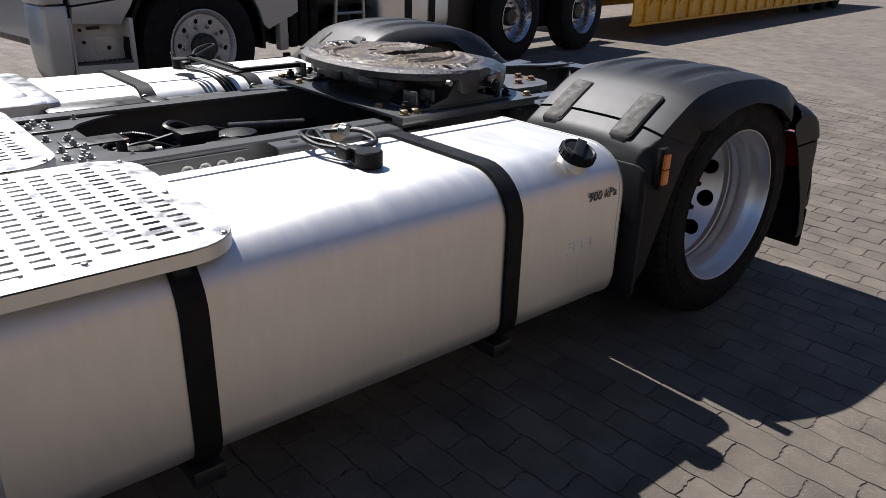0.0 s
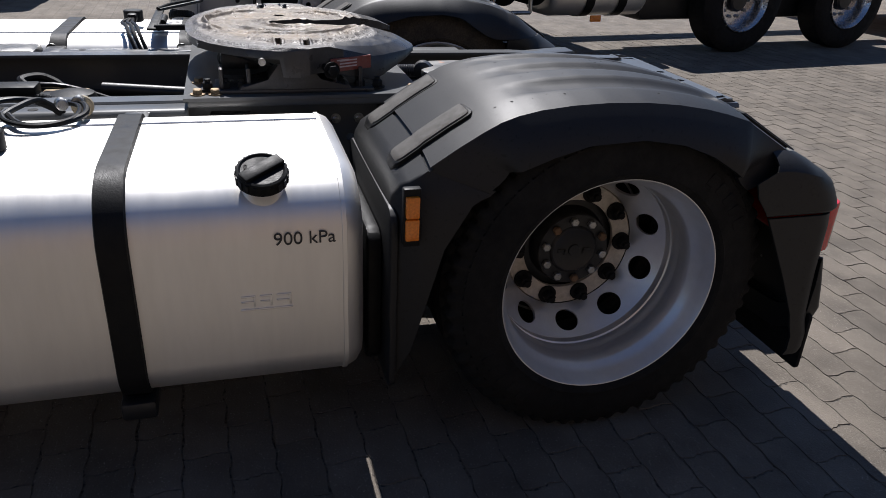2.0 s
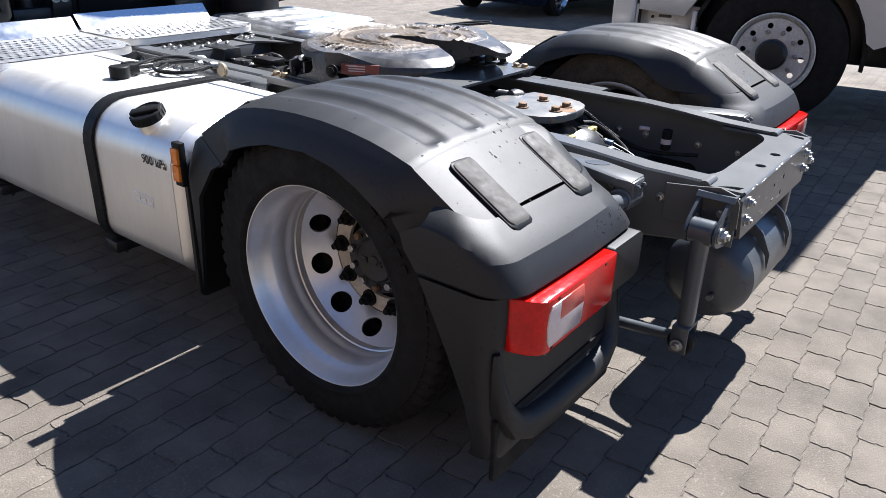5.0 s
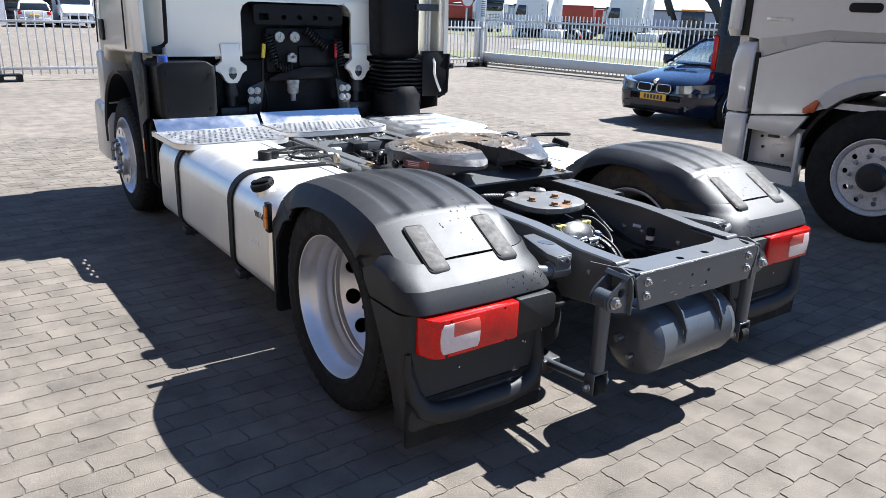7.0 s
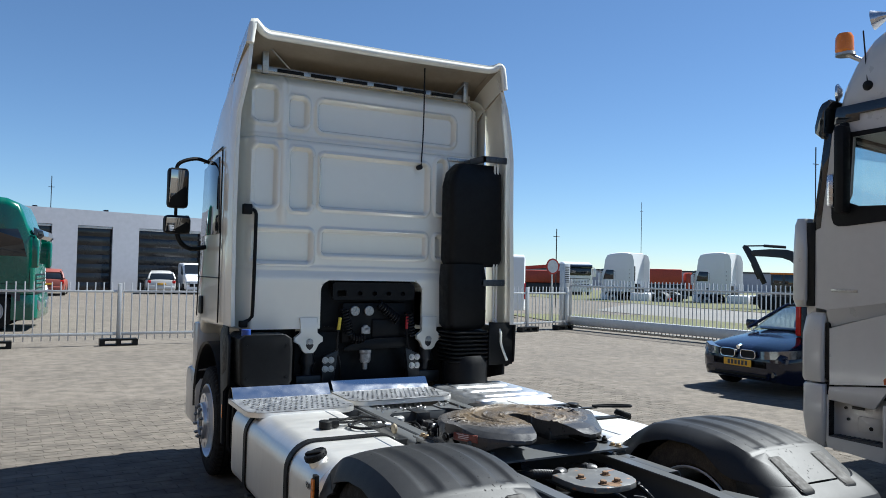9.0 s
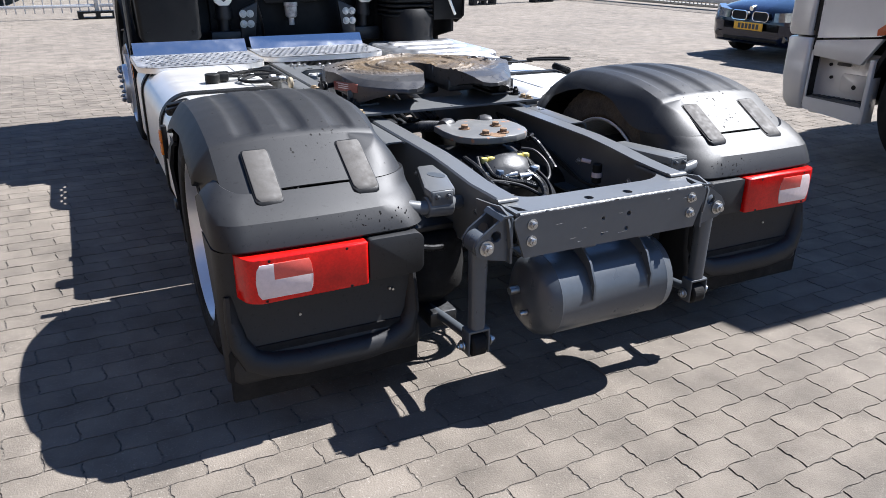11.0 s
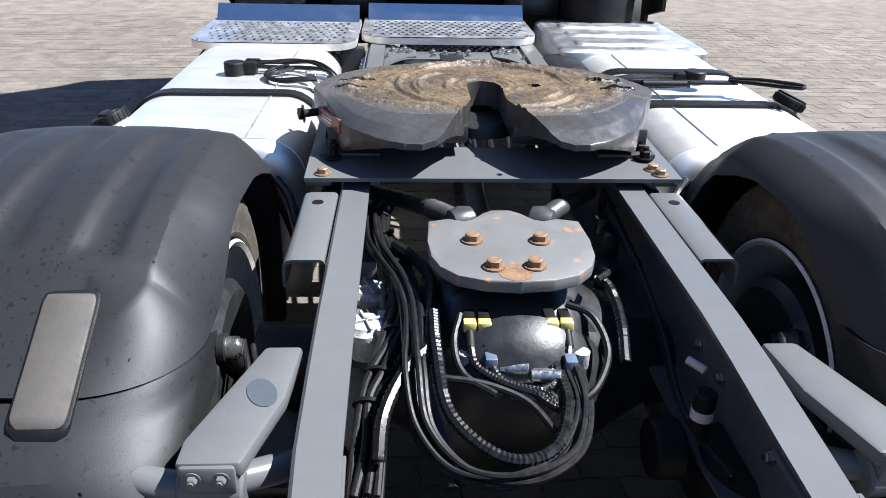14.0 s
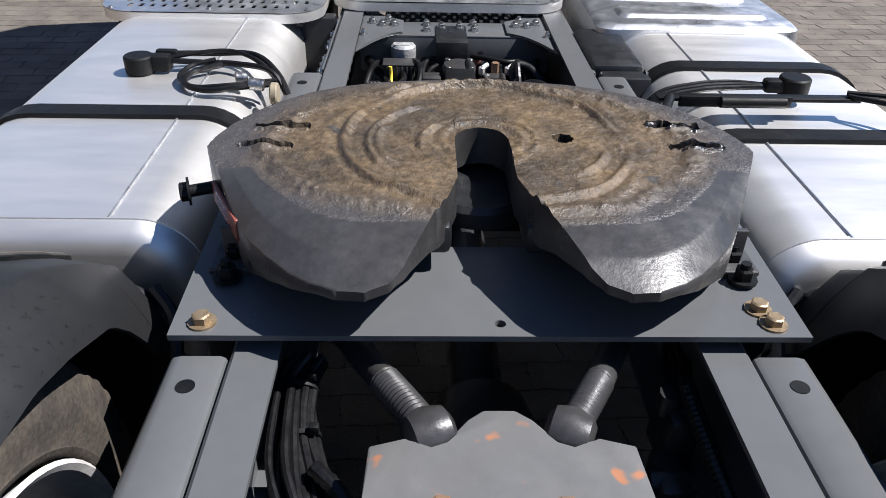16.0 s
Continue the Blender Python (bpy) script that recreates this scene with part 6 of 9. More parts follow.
for name, mt, r, pts in (
        ("hose", CABLE, 0.015, [(0.20, 1.72, 0.60), (0.185, 1.76, 0.67), (0.20, 1.81, 0.695), (0.25, 1.80, 0.68), (0.29, 1.74, 0.64)]),
        ("hose", CABLE, 0.009, [(0.06, 1.93, 0.68), (0.11, 1.88, 0.69), (0.17, 1.85, 0.69), (0.22, 1.87, 0.68), (0.26, 1.83, 0.62)]),
        ("hose", CABLE, 0.009, [(-0.14, 1.70, 0.62), (-0.115, 1.76, 0.66), (-0.10, 1.85, 0.685), (-0.06, 1.90, 0.685)]),
        ("hose", CABLE, 0.008, [(-0.12, 1.68, 0.62), (-0.095, 1.74, 0.65), (-0.085, 1.82, 0.67), (-0.03, 1.90, 0.675)]),
        ("hose", CABLE, 0.010, [(-0.30, 1.70, 0.63), (-0.28, 1.80, 0.67), (-0.27, 1.90, 0.66), (-0.25, 1.98, 0.64)]),
        ("yellow_hose", YELLOW, 0.006, [(-0.212, 1.74, 0.61), (-0.212, 1.785, 0.655), (-0.214, 1.79, 0.69)])):
    bm = bmesh.new()
    tube(bm, pts, r, 10, 6)
    part(name, bm, mt, truck)
for s, n in ((-1, 4), (1, 3)):
    for k in range(n):
        bm = bmesh.new()
        rod(bm, (s * 0.285 + 0.012 * k, 1.71, 0.60), (s * 0.285 + 0.012 * k, 1.71, 0.668), 0.006, 8, 0.001)
        part("pipe_stub", bm, CAST, truck)

BLUE_FIT = mat("pale_blue_fitting", (0.12, 0.16, 0.22), 0.4, 0.3)
CLIP_PALE = mat("pale_yellow_clip", (0.62, 0.52, 0.14), 0.5, 0, (0.5, 0.42, 0.12), 30, 0.5)
# ---- between the rails: axle bracket, pipes and harness ----
GREY_RUSTY = mat("grey_paint_with_rust", (0.122, 0.121, 0.116), 0.45, 0, (0.098, 0.101, 0.103), 5, 0.4, 0.04, 120, 0.03, spots=0.36, spot_col=(0.30, 0.13, 0.065), spot_scale=17)
bm = bmesh.new()
left = [(-0.178, 0.125), (-0.128, 0.140), (-0.118, 0.128), (-0.095, 0.118), (-0.070, 0.128), (-0.062, 0.150), (-0.045, 0.172), (-0.022, 0.190)]
rear = [(0.182, 0.02), (0.178, -0.05), (0.160, -0.10), (0.125, -0.140), (0.07, -0.162), (0.0, -0.168), (-0.07, -0.162), (-0.125, -0.140), (-0.160, -0.10), (-0.178, -0.05), (-0.182, 0.02)]
prism(bm, left + [(-x, y) for x, y in left[::-1]] + rear, "z", 0.736, 0.764, 0.004)
ab = part("axle_bracket", bm, GREY_RUSTY, truck, "grey axle bracket with rust specks")
bm = Bolts()
for x, y in ((-0.083, 0.018), (0.068, 0.016), (-0.048, -0.106), (0.038, -0.104)):
    bolt(bm, (x, y, 0.7645), (0, 0, 1), 0.0165, 0.0150, True, False)
part("bracket_bolt", bm, RUST, ab, "rusty bracket bolt")
bm = bmesh.new()
rod(bm, (-0.005, -0.130, 0.7640), (-0.005, -0.130, 0.7648), 0.036, 24)
part("rust_patch", bm, RUST, ab)
bm = bmesh.new()
lathe(bm, [(0, 0.10), (0.05, 0.085), (0.14, 0.075)], (0, 0.0, 0.738), (0, 0.0, 0.58), 28)
part("bracket_socket", bm, FRAME_DARK, ab)
for s in (-1, 1):
    bm = bmesh.new()
    lathe(bm, [(0, 0.02), (0.008, 0.034), (0.035, 0.040), (0.060, 0.034), (0.068, 0.02)], (s * 0.128, 0.150, 0.742), (s * 0.06, 0.178, 0.746), 24)
    tube(bm, [(s * 0.098, 0.170, 0.742), (s * 0.135, 0.235, 0.735), (s * 0.165, 0.29, 0.725)], 0.023, 14, 8, ribs=0.0025)
    rod(bm, (s * 0.160, 0.28, 0.727), (s * 0.34, 0.66, 0.62), 0.024, 14)
    part("torque_rod", bm, CAST, ab, "grey V-rod with ribbed end")
# rear cover of the diff, with weld beads and fittings
bm = bmesh.new()
lathe(bm, [(0, 0.205), (0.03, 0.20), (0.09, 0.165), (0.12, 0.10), (0.13, 0.001)], (0.0, -0.17, 0.50), (0.0, -0.4, 0.47), 36)
part("diff_cover", bm, FRAME_DARK, truck, "dark rounded differential cover")
bm = bmesh.new()
for k in range(7):
    box(bm, -0.06 + k * 0.016, -0.046 + k * 0.016, -0.232, -0.205, 0.655 + 0.004 * (k % 3), 0.672 + 0.003 * (k % 2), 0.004)
part("weld_bead", bm, WHITE_PART, truck)
for x in (-0.11, -0.02, 0.05, 0.12):
    bm = bmesh.new()
    rod(bm, (x, -0.24, 0.60), (x, -0.24, 0.645), 0.017, 10)
    part("cast_boss", bm, WHITE_PART, truck)


def cable(pts, r, ribs=0.0, material=CABLE, name="cable", parent=truck, seg=8):
    material = CONDUIT if ribs and material is CABLE else material
    bm = bmesh.new()
    tube(bm, pts, r, seg, 5 if ribs else 7, ribs)
    return part(name, bm, material, parent)


main = [(-0.318, 0.36, 0.690), (-0.314, 0.25, 0.695), (-0.300, 0.14, 0.695), (-0.268, 0.05, 0.690), (-0.235, -0.03, 0.685), (-0.222, -0.12, 0.680), (-0.218, -0.22, 0.670), (-0.215, -0.32, 0.655)]
ends = [(-0.20, -0.42, 0.60), (-0.13, -0.49, 0.565), (-0.03, -0.50, 0.56), (0.06, -0.45, 0.57), (0.10, -0.36, 0.60), (0.09, -0.28, 0.63)]
rnd = random.Random(3)
for k in range(5):
    a = 2 * math.pi * k / 5
    ox, oz = 0.017 * math.cos(a), 0.014 * math.sin(a)
    pts = [(x + ox + rnd.uniform(-0.004, 0.004), y, z + oz + rnd.uniform(-0.004, 0.004)) for x, y, z in main + ends]
    cable(pts, rnd.choice((0.0055, 0.0065, 0.0075)))
cable([(-0.175, -0.16, 0.690), (-0.172, -0.28, 0.675), (-0.15, -0.40, 0.62), (-0.06, -0.475, 0.585), (0.03, -0.455, 0.585), (0.072, -0.36, 0.61), (0.062, -0.27, 0.635)], 0.011, 0.002, name="conduit")
# the thick left-hand bundle, strapped together
spine = [(-0.286, 0.354, 0.72), (-0.305, 0.31, 0.70), (-0.292, 0.221, 0.68), (-0.250, 0.103, 0.66), (-0.226, -0.045, 0.65), (-0.244, -0.147, 0.64), (-0.276, -0.265, 0.62), (-0.296, -0.33, 0.60), (-0.300, -0.42, 0.56), (-0.302, -0.50, 0.53)]
strands = random.Random(31)
for k in range(9):
    a0, r0 = 2 * math.pi * k / 8, 0.024 if k < 8 else 0.0
    pts_ = []
    for i, (x, y, z) in enumerate(spine):
        a_ = a0 + 0.25 * i + strands.uniform(-0.25, 0.25)
        pts_.append((x + r0 * math.cos(a_) * strands.uniform(0.8, 1.3), y, z - 0.012 + 0.6 * r0 * math.sin(a_)))
    cable(pts_, (0.0085, 0.007, 0.0095)[k % 3], 0, name="harness_cable", seg=9)
for i in (1, 2, 3, 4, 5, 6, 7):
    p, q = Vector(spine[i]), (Vector(spine[i + 1]) - Vector(spine[i - 1])).normalized()
    bm = bmesh.new()
    rings = []
    for o in (-0.004, 0.004):
        rings.append([tuple(p + Vector((0, 0, -0.012)) + q * o + frame_of(p, p + q)[0].to_3x3() @ Vector((0.037 * math.cos(a), 0.026 * math.sin(a), 0))) for a in [2 * math.pi * k / 16 for k in range(16)]])
    loft(bm, rings)
    box(bm, p.x + 0.020, p.x + 0.034, p.y - 0.006, p.y + 0.006, p.z + 0.008, p.z + 0.022, 0.002)
    part("cable_tie", bm, PLASTIC, truck)
cable([(-0.258, 0.152, 0.69), (-0.212, 0.103, 0.68), (-0.175, 0.003, 0.675), (-0.181, -0.126, 0.67), (-0.187, -0.237, 0.66), (-0.192, -0.301, 0.64), (-0.173, -0.379, 0.60), (-0.157, -0.431, 0.57), (-0.15, -0.50, 0.54)], 0.0125, 0.0018, name="conduit")
cable([(-0.188, -0.255, 0.665), (-0.223, -0.294, 0.655), (-0.253, -0.346, 0.635), (-0.273, -0.403, 0.61), (-0.278, -0.46, 0.57)], 0.0125, 0.0018, name="conduit")
bm = bmesh.new()
rod(bm, (-0.186, -0.225, 0.662), (-0.190, -0.285, 0.648), 0.019, 12, 0.003)
box(bm, -0.178, -0.150, -0.10, -0.045, 0.60, 0.66, 0.006)
part("harness_joint", bm, PLASTIC, truck)
# twin relay valves with white oxide
for y in (0.055, -0.095):
    bm = bmesh.new()
    lathe(bm, [(0, 0.036), (0.05, 0.038), (0.055, 0.046), (0.068, 0.046), (0.074, 0.040), (0.082, 0.036), (0.084, 0.001)], (-0.318, y, 0.545), (-0.316, y, 0.65), 28)
    for a in (20, 110):
        box(bm, -0.040, 0.040, -0.003, 0.003, 0.0, 0.006, 0.001, 1, pose(-0.316, y, 0.628, 0, 0, a))
    for a in range(4):
        t = radians(45 + 90 * a)
        rod(bm, (-0.317 + 0.048 * math.cos(t), y + 0.048 * math.sin(t), 0.585), (-0.317 + 0.048 * math.cos(t), y + 0.048 * math.sin(t), 0.630), 0.009, 10)
    part("relay_valve", bm, WHITE_PART, truck, "cast relay valve with white oxide")
bm = bmesh.new()
box(bm, -0.365, -0.262, -0.034, -0.006, 0.595, 0.606, 0.002)
part("valve_bracket", bm, FRAME, truck)
bm = bmesh.new()
box(bm, -0.365, -0.30, 0.115, 0.145, 0.60, 0.66, 0.003)
part("valve_bracket", bm, FRAME, truck)
# yellow-clipped plugs on the diff
for x in (-0.088, 0.078):
    for k in (0, 1):
        bm = bmesh.new()
        xx = x + (k - 0.5) * 0.030
        box(bm, xx - 0.012, xx + 0.012, -0.195, -0.150, 0.668, 0.692, 0.004)
        rod(bm, (xx, -0.195, 0.678), (xx, -0.240, 0.655), 0.010, 10)
        pg = part("plug", bm, PLASTIC, truck)
        bm = bmesh.new()
        box(bm, xx - 0.013, xx + 0.013, -0.212, -0.190, 0.672, 0.694, 0.003)
        part("plug_clip", bm, CLIP_PALE, pg, "pale yellow plug clip")
        cable([(xx, -0.235, 0.657), (xx + 0.01 * (1 if x < 0 else -1), -0.275, 0.635), (x * 0.55 + 0.01, -0.31, 0.62), (0.02 + k * 0.02, -0.33, 0.61), (0.06, -0.36, 0.595)], 0.008, 0.0015, name="conduit")
for k, pts in enumerate(([(0.10, -0.15, 0.70), (0.15, -0.18, 0.69), (0.17, -0.25, 0.65), (0.13, -0.33, 0.62), (0.07, -0.36, 0.60)],
                         [(-0.12, -0.17, 0.69), (-0.135, -0.23, 0.66), (-0.12, -0.29, 0.63), (-0.06, -0.33, 0.61)],
                         [(0.17, -0.08, 0.72), (0.20, -0.10, 0.715), (0.215, -0.17, 0.67), (0.205, -0.26, 0.63)],
                         [(0.175, -0.10, 0.73), (0.20, -0.08, 0.735), (0.205, -0.04, 0.72)],
                         [(-0.17, -0.30, 0.63), (-0.08, -0.31, 0.62), (0.0, -0.34, 0.60), (0.05, -0.41, 0.575), (0.08, -0.45, 0.565)])):
    cable(pts, 0.0075 if k != 2 else 0.010, 0.0018 if k == 2 else 0.0)
bm = bmesh.new()
for x, y, z in ((-0.02, -0.27, 0.63), (0.04, -0.29, 0.625), (0.0, -0.31, 0.60)):
    bm = bmesh.new()
    rod(bm, (x - 0.028, y, z), (x + 0.028, y - 0.01, z + 0.004), 0.014, 12, 0.002)
    part("pipe_union", bm, STEEL, truck, "zinc pipe union")
bm = bmesh.new()
for x, y in ((-0.065, -0.265), (0.09, -0.275)):
    bm = bmesh.new()
    box(bm, x - 0.012, x + 0.012, y - 0.016, y + 0.016, 0.61, 0.655, 0.003)
    part("blue_fitting", bm, BLUE_FIT, truck)
# right-hand valve group and hoses
bm = bmesh.new()
box(bm, 0.275, 0.325, 0.24, 0.34, 0.56, 0.68, 0.012)
box(bm, 0.25, 0.30, 0.16, 0.25, 0.55, 0.62, 0.010)
rod(bm, (0.24, 0.20, 0.60), (0.31, 0.20, 0.60), 0.022, 14)
rod(bm, (0.285, 0.29, 0.66), (0.285, 0.29, 0.70), 0.02, 12)
part("levelling_valve", bm, FRAME_DARK, truck, "dark levelling valve on the rail")
for k in range(3):
    cable([(0.318, 0.44, 0.715), (0.315 - 0.012 * k, 0.33, 0.71 - 0.01 * k), (0.318, 0.2, 0.69 - 0.012 * k), (0.322, 0.05, 0.66), (0.318, -0.15, 0.62 - 0.01 * k), (0.30, -0.35, 0.58), (0.31, -0.55, 0.60)], 0.0075)
cable([(0.325, 0.36, 0.70), (0.30, 0.28, 0.72), (0.305, 0.18, 0.70), (0.325, 0.08, 0.66)], 0.010, 0.002, name="conduit")
bm = bmesh.new()
rod(bm, (0.30, -0.42, 0.60), (0.30, -0.42, 0.68), 0.020, 14, 0.003)
rod(bm, (0.24, -0.36, 0.50), (0.30, -0.36, 0.50), 0.06, 20, 0.006)
part("pressure_sensor", bm, PLASTIC, truck)
bm = bmesh.new()
rod(bm, (0.30, -0.42, 0.625), (0.30, -0.42, 0.645), 0.0215, 14)
part("white_band", bm, CLEAR_LENS, truck)
bm = bmesh.new()
rod(bm, (0.31, -0.30, 0.665), (0.335, -0.33, 0.66), 0.009, 10)
part("white_plug", bm, CLEAR_LENS, truck)
# air bellows and brake cylinders
for s in (-1, 1):
    bm = bmesh.new()
    lathe(bm, [(0, 0.09), (0.03, 0.12), (0.06, 0.145), (0.14, 0.15), (0.20, 0.145), (0.24, 0.15), (0.27, 0.135), (0.28, 0.12)], (s * 0.475, -0.42, 0.26), (s * 0.475, -0.42, 0.6), 32)
    part("air_bellows", bm, RUBBER, truck, "black rubber air spring bellows")
    bm = bmesh.new()
    box(bm, s * 0.40, s * 0.56, -0.52, -0.32, 0.545, 0.57, 0.006)
    box(bm, s * 0.42, s * 0.53, -0.60, 0.35, 0.20, 0.26, 0.01)
    part("spring_carrier", bm, FRAME_DARK, truck)
    bm = bmesh.new()
    rod(bm, (s * 0.575, -0.150, 0.60), (s * 0.635, -0.150, 0.60), 0.024, 24, 0.003)
    rod(bm, (s * 0.568, -0.150, 0.60), (s * 0.580, -0.150, 0.60), 0.018, 24)
    pin = part("shock_absorber_pin", bm, STEEL, truck, "bare steel pin end beside the wheel")
    bm = bmesh.new()
    rod(bm, (s * 0.60, -0.150, 0.60), (s * 0.62, -0.150, 0.60), 0.030, 24, 0.003)
    rod(bm, (s * 0.61, -0.14, 0.585), (s * 0.61, 0.02, 0.42), 0.026, 16)
    part("shock_absorber", bm, FRAME_DARK, pin)
    for dx, dz in ((0.0, 0.0), (0.018, 0.012)):
        cable([(s * (0.555 + dx), -0.12, 0.585 + dz), (s * (0.53 + dx), -0.22, 0.56 + dz), (s * (0.545 + dx), -0.30, 0.52)], 0.0065)
    # short stub cable into the mudguard
    cable([(s * 0.62, -0.70, 0.575), (s * 0.57, -0.695, 0.562), (s * 0.52, -0.68, 0.552)], 0.010, 0.0018, name="conduit")
    # hooked strut under the guard edge
    cable([(s * 0.53, 0.42, 0.62), (s * 0.56, 0.52, 0.66), (s * 0.60, 0.56, 0.70)], 0.012, 0, FRAME_DARK, "guard_stay")

# ---- in front of the mounting plate ----
bm = bmesh.new()
box(bm, -0.10, 0.06, 1.44, 1.60, 0.60, 0.70, 0.02)
box(bm, -0.04, 0.05, 1.52, 1.66, 0.70, 0.735, 0.006)
lathe(bm, [(0, 0.075), (0.04, 0.08), (0.06, 0.07), (0.07, 0.03)], (0.02, 1.42, 0.64), (0.02, 1.42, 0.8), 24)
part("valve_block", bm, PLASTIC, truck, "black valve block between the rails")
bm = bmesh.new()
lathe(bm, [(0, 0.055), (0.04, 0.058), (0.05, 0.045), (0.075, 0.04)], (-0.20, 1.50, 0.62), (-0.20, 1.50, 0.8), 20)
box(bm, -0.28, -0.18, 1.38, 1.46, 0.60, 0.665, 0.01)
part("white_valve", bm, WHITE_PART, truck)
bm = bmesh.new()
box(bm, 0.10, 0.17, 1.46, 1.54, 0.62, 0.68, 0.01)
part("brass_block", bm, BOLT_YEL, truck)
bm = bmesh.new()
rod(bm, (0.12, 1.40, 0.64), (0.18, 1.40, 0.66), 0.02, 12)
part("copper_fitting", bm, BOLT_YEL, truck)
bm = bmesh.new()
rod(bm, (-0.265, 1.40, 0.64), (-0.265, 1.40, 0.68), 0.006, 8)
part("dipstick", bm, YELLOW, truck)
for k in range(10):
    x = -0.30 + k * 0.065
    cable([(x, 1.95, 0.66), (x * 0.8 + 0.02, 1.75, 0.64 + 0.03 * (k % 3)), (x * 0.9, 1.50, 0.60 + 0.05 * ((k + 1) % 3)), (x, 1.25, 0.60 + 0.02 * (k % 2)), (x * 0.9, 1.0, 0.58)], 0.009 if k % 3 else 0.013, 0.002 if k % 4 == 0 else 0.0)
cable([(0.16, 1.58, 0.68), (0.22, 1.62, 0.70), (0.27, 1.56, 0.70), (0.26, 1.48, 0.66)], 0.016, 0, name="hose")
bm = bmesh.new()
rod(bm, (-0.22, 1.05, 0.66), (-0.20, 1.40, 0.70), 0.028, 16, 0.004)
rod(bm, (0.20, 0.98, 0.64), (0.24, 1.36, 0.66), 0.024, 16, 0.004)
box(bm, -0.30, 0.30, 1.08, 1.20, 0.50, 0.56, 0.01)
rod(bm, (0.0, -0.1, 0.46), (0.0, 2.6, 0.50), 0.055, 20)
box(bm, -0.26, 0.26, 2.0, 2.6, 0.40, 0.72, 0.05)
part("drive_shaft", bm, FRAME_DARK, truck, "dark drive shaft and gearbox end")

# ---- plugs and cables lying on the tanks ----
bm = bmesh.new()
lathe(bm, [(0, 0.036), (0.004, 0.040), (0.045, 0.040), (0.049, 0.036)], (-0.885, 1.445, 0.786), (-0.885, 1.445, 0.84), 24)
box(bm, -0.87, -0.80, 1.43, 1.475, 0.79, 0.835, 0.010)
box(bm, -0.85, -0.79, 1.475, 1.50, 0.80, 0.838, 0.008)
part("trailer_plug", bm, PLASTIC, truck, "black trailer plug lying on the tank")
for k, pts in enumerate(([(-0.80, 1.49, 0.825), (-0.70, 1.51, 0.82), (-0.58, 1.49, 0.825), (-0.50, 1.40, 0.80), (-0.46, 1.34, 0.74)],
                         [(-0.80, 1.46, 0.815), (-0.70, 1.46, 0.81), (-0.62, 1.44, 0.815), (-0.52, 1.40, 0.81), (-0.47, 1.36, 0.75)],
                         [(-0.66, 1.45, 0.81), (-0.735, 1.40, 0.802), (-0.73, 1.32, 0.802), (-0.66, 1.27, 0.804), (-0.58, 1.28, 0.81), (-0.51, 1.33, 0.80)],
                         [(-0.68, 1.46, 0.82), (-0.74, 1.43, 0.812), (-0.755, 1.36, 0.804), (-0.70, 1.29, 0.806), (-0.60, 1.29, 0.812), (-0.50, 1.36, 0.80)],
                         [(-0.83, 1.45, 0.82), (-0.74, 1.48, 0.83), (-0.64, 1.50, 0.83), (-0.55, 1.43, 0.82), (-0.47, 1.36, 0.76)])):
    cable(pts, 0.0085 if k < 3 else 0.0065, parent=truck, name="plug_cable")
bm = bmesh.new()
for a, b in (((-0.56, 1.30, 0.812), (-0.52, 1.30, 0.808)), ((-0.60, 1.33, 0.815), (-0.57, 1.34, 0.815))):
    rod(bm, a, b, 0.016, 12, 0.003)
part("hose_coupling", bm, STEEL, truck)
bm = bmesh.new()
rod(bm, (-0.505, 1.30, 0.785), (-0.485, 1.30, 0.785), 0.030, 18, 0.004)
part("tan_coupling", bm, mat("tan_rubber", (0.30, 0.25, 0.17), 0.7), truck)
bm = bmesh.new()
lathe(bm, [(0, 0.036), (0.004, 0.040), (0.045, 0.040), (0.049, 0.036)], (0.86, 1.285, 0.808), (0.86, 1.285, 0.87), 24)
box(bm, 0.78, 0.86, 1.265, 1.305, 0.815, 0.85, 0.010)
part("trailer_plug", bm, PLASTIC, truck, "black trailer plug lying on the tank")
for dy in (0.0, 0.02, 0.04):
    cable([(0.79, 1.28 + dy * 0.3, 0.83), (0.70, 1.275 + dy, 0.828), (0.60, 1.25 + dy, 0.83), (0.50, 1.23 + dy, 0.81), (0.44, 1.20 + dy, 0.74)], 0.0075, name="plug_cable")

# ---- behind the cab ----
bm = bmesh.new()
out_ = rrect(-0.34, 0.40, 1.50, 1.645, 0.03)
sheet(bm, out_, [rrect(-0.30, -0.22, 1.53, 1.58, 0.01)] + [ring2(-0.10 + 0.13 * k, 1.555, 0.022, 14, 0.018) for k in range(4)], "y", 2.90, 2.925)
box(bm, -0.34, 0.40, 2.925, 3.0, 1.60, 1.645, 0.01)
part("tunnel_beam", bm, PLASTIC, cab, "black pierced beam in the cab opening")
bm = bmesh.new()
box(bm, -0.24, 0.34, 2.93, 2.97, 1.14, 1.48, 0.02)
prism(bm, [(-0.24, 1.08), (0.34, 1.10), (0.34, 1.19), (0.05, 1.185), (-0.12, 1.16), (-0.24, 1.11)], "y", 2.88, 2.92, 0.01)
box(bm, 0.02, 0.28, 2.91, 2.94, 1.18, 1.34, 0.02)
part("hose_board", bm, PLASTIC, truck, "black carrier board for the coupling hoses")
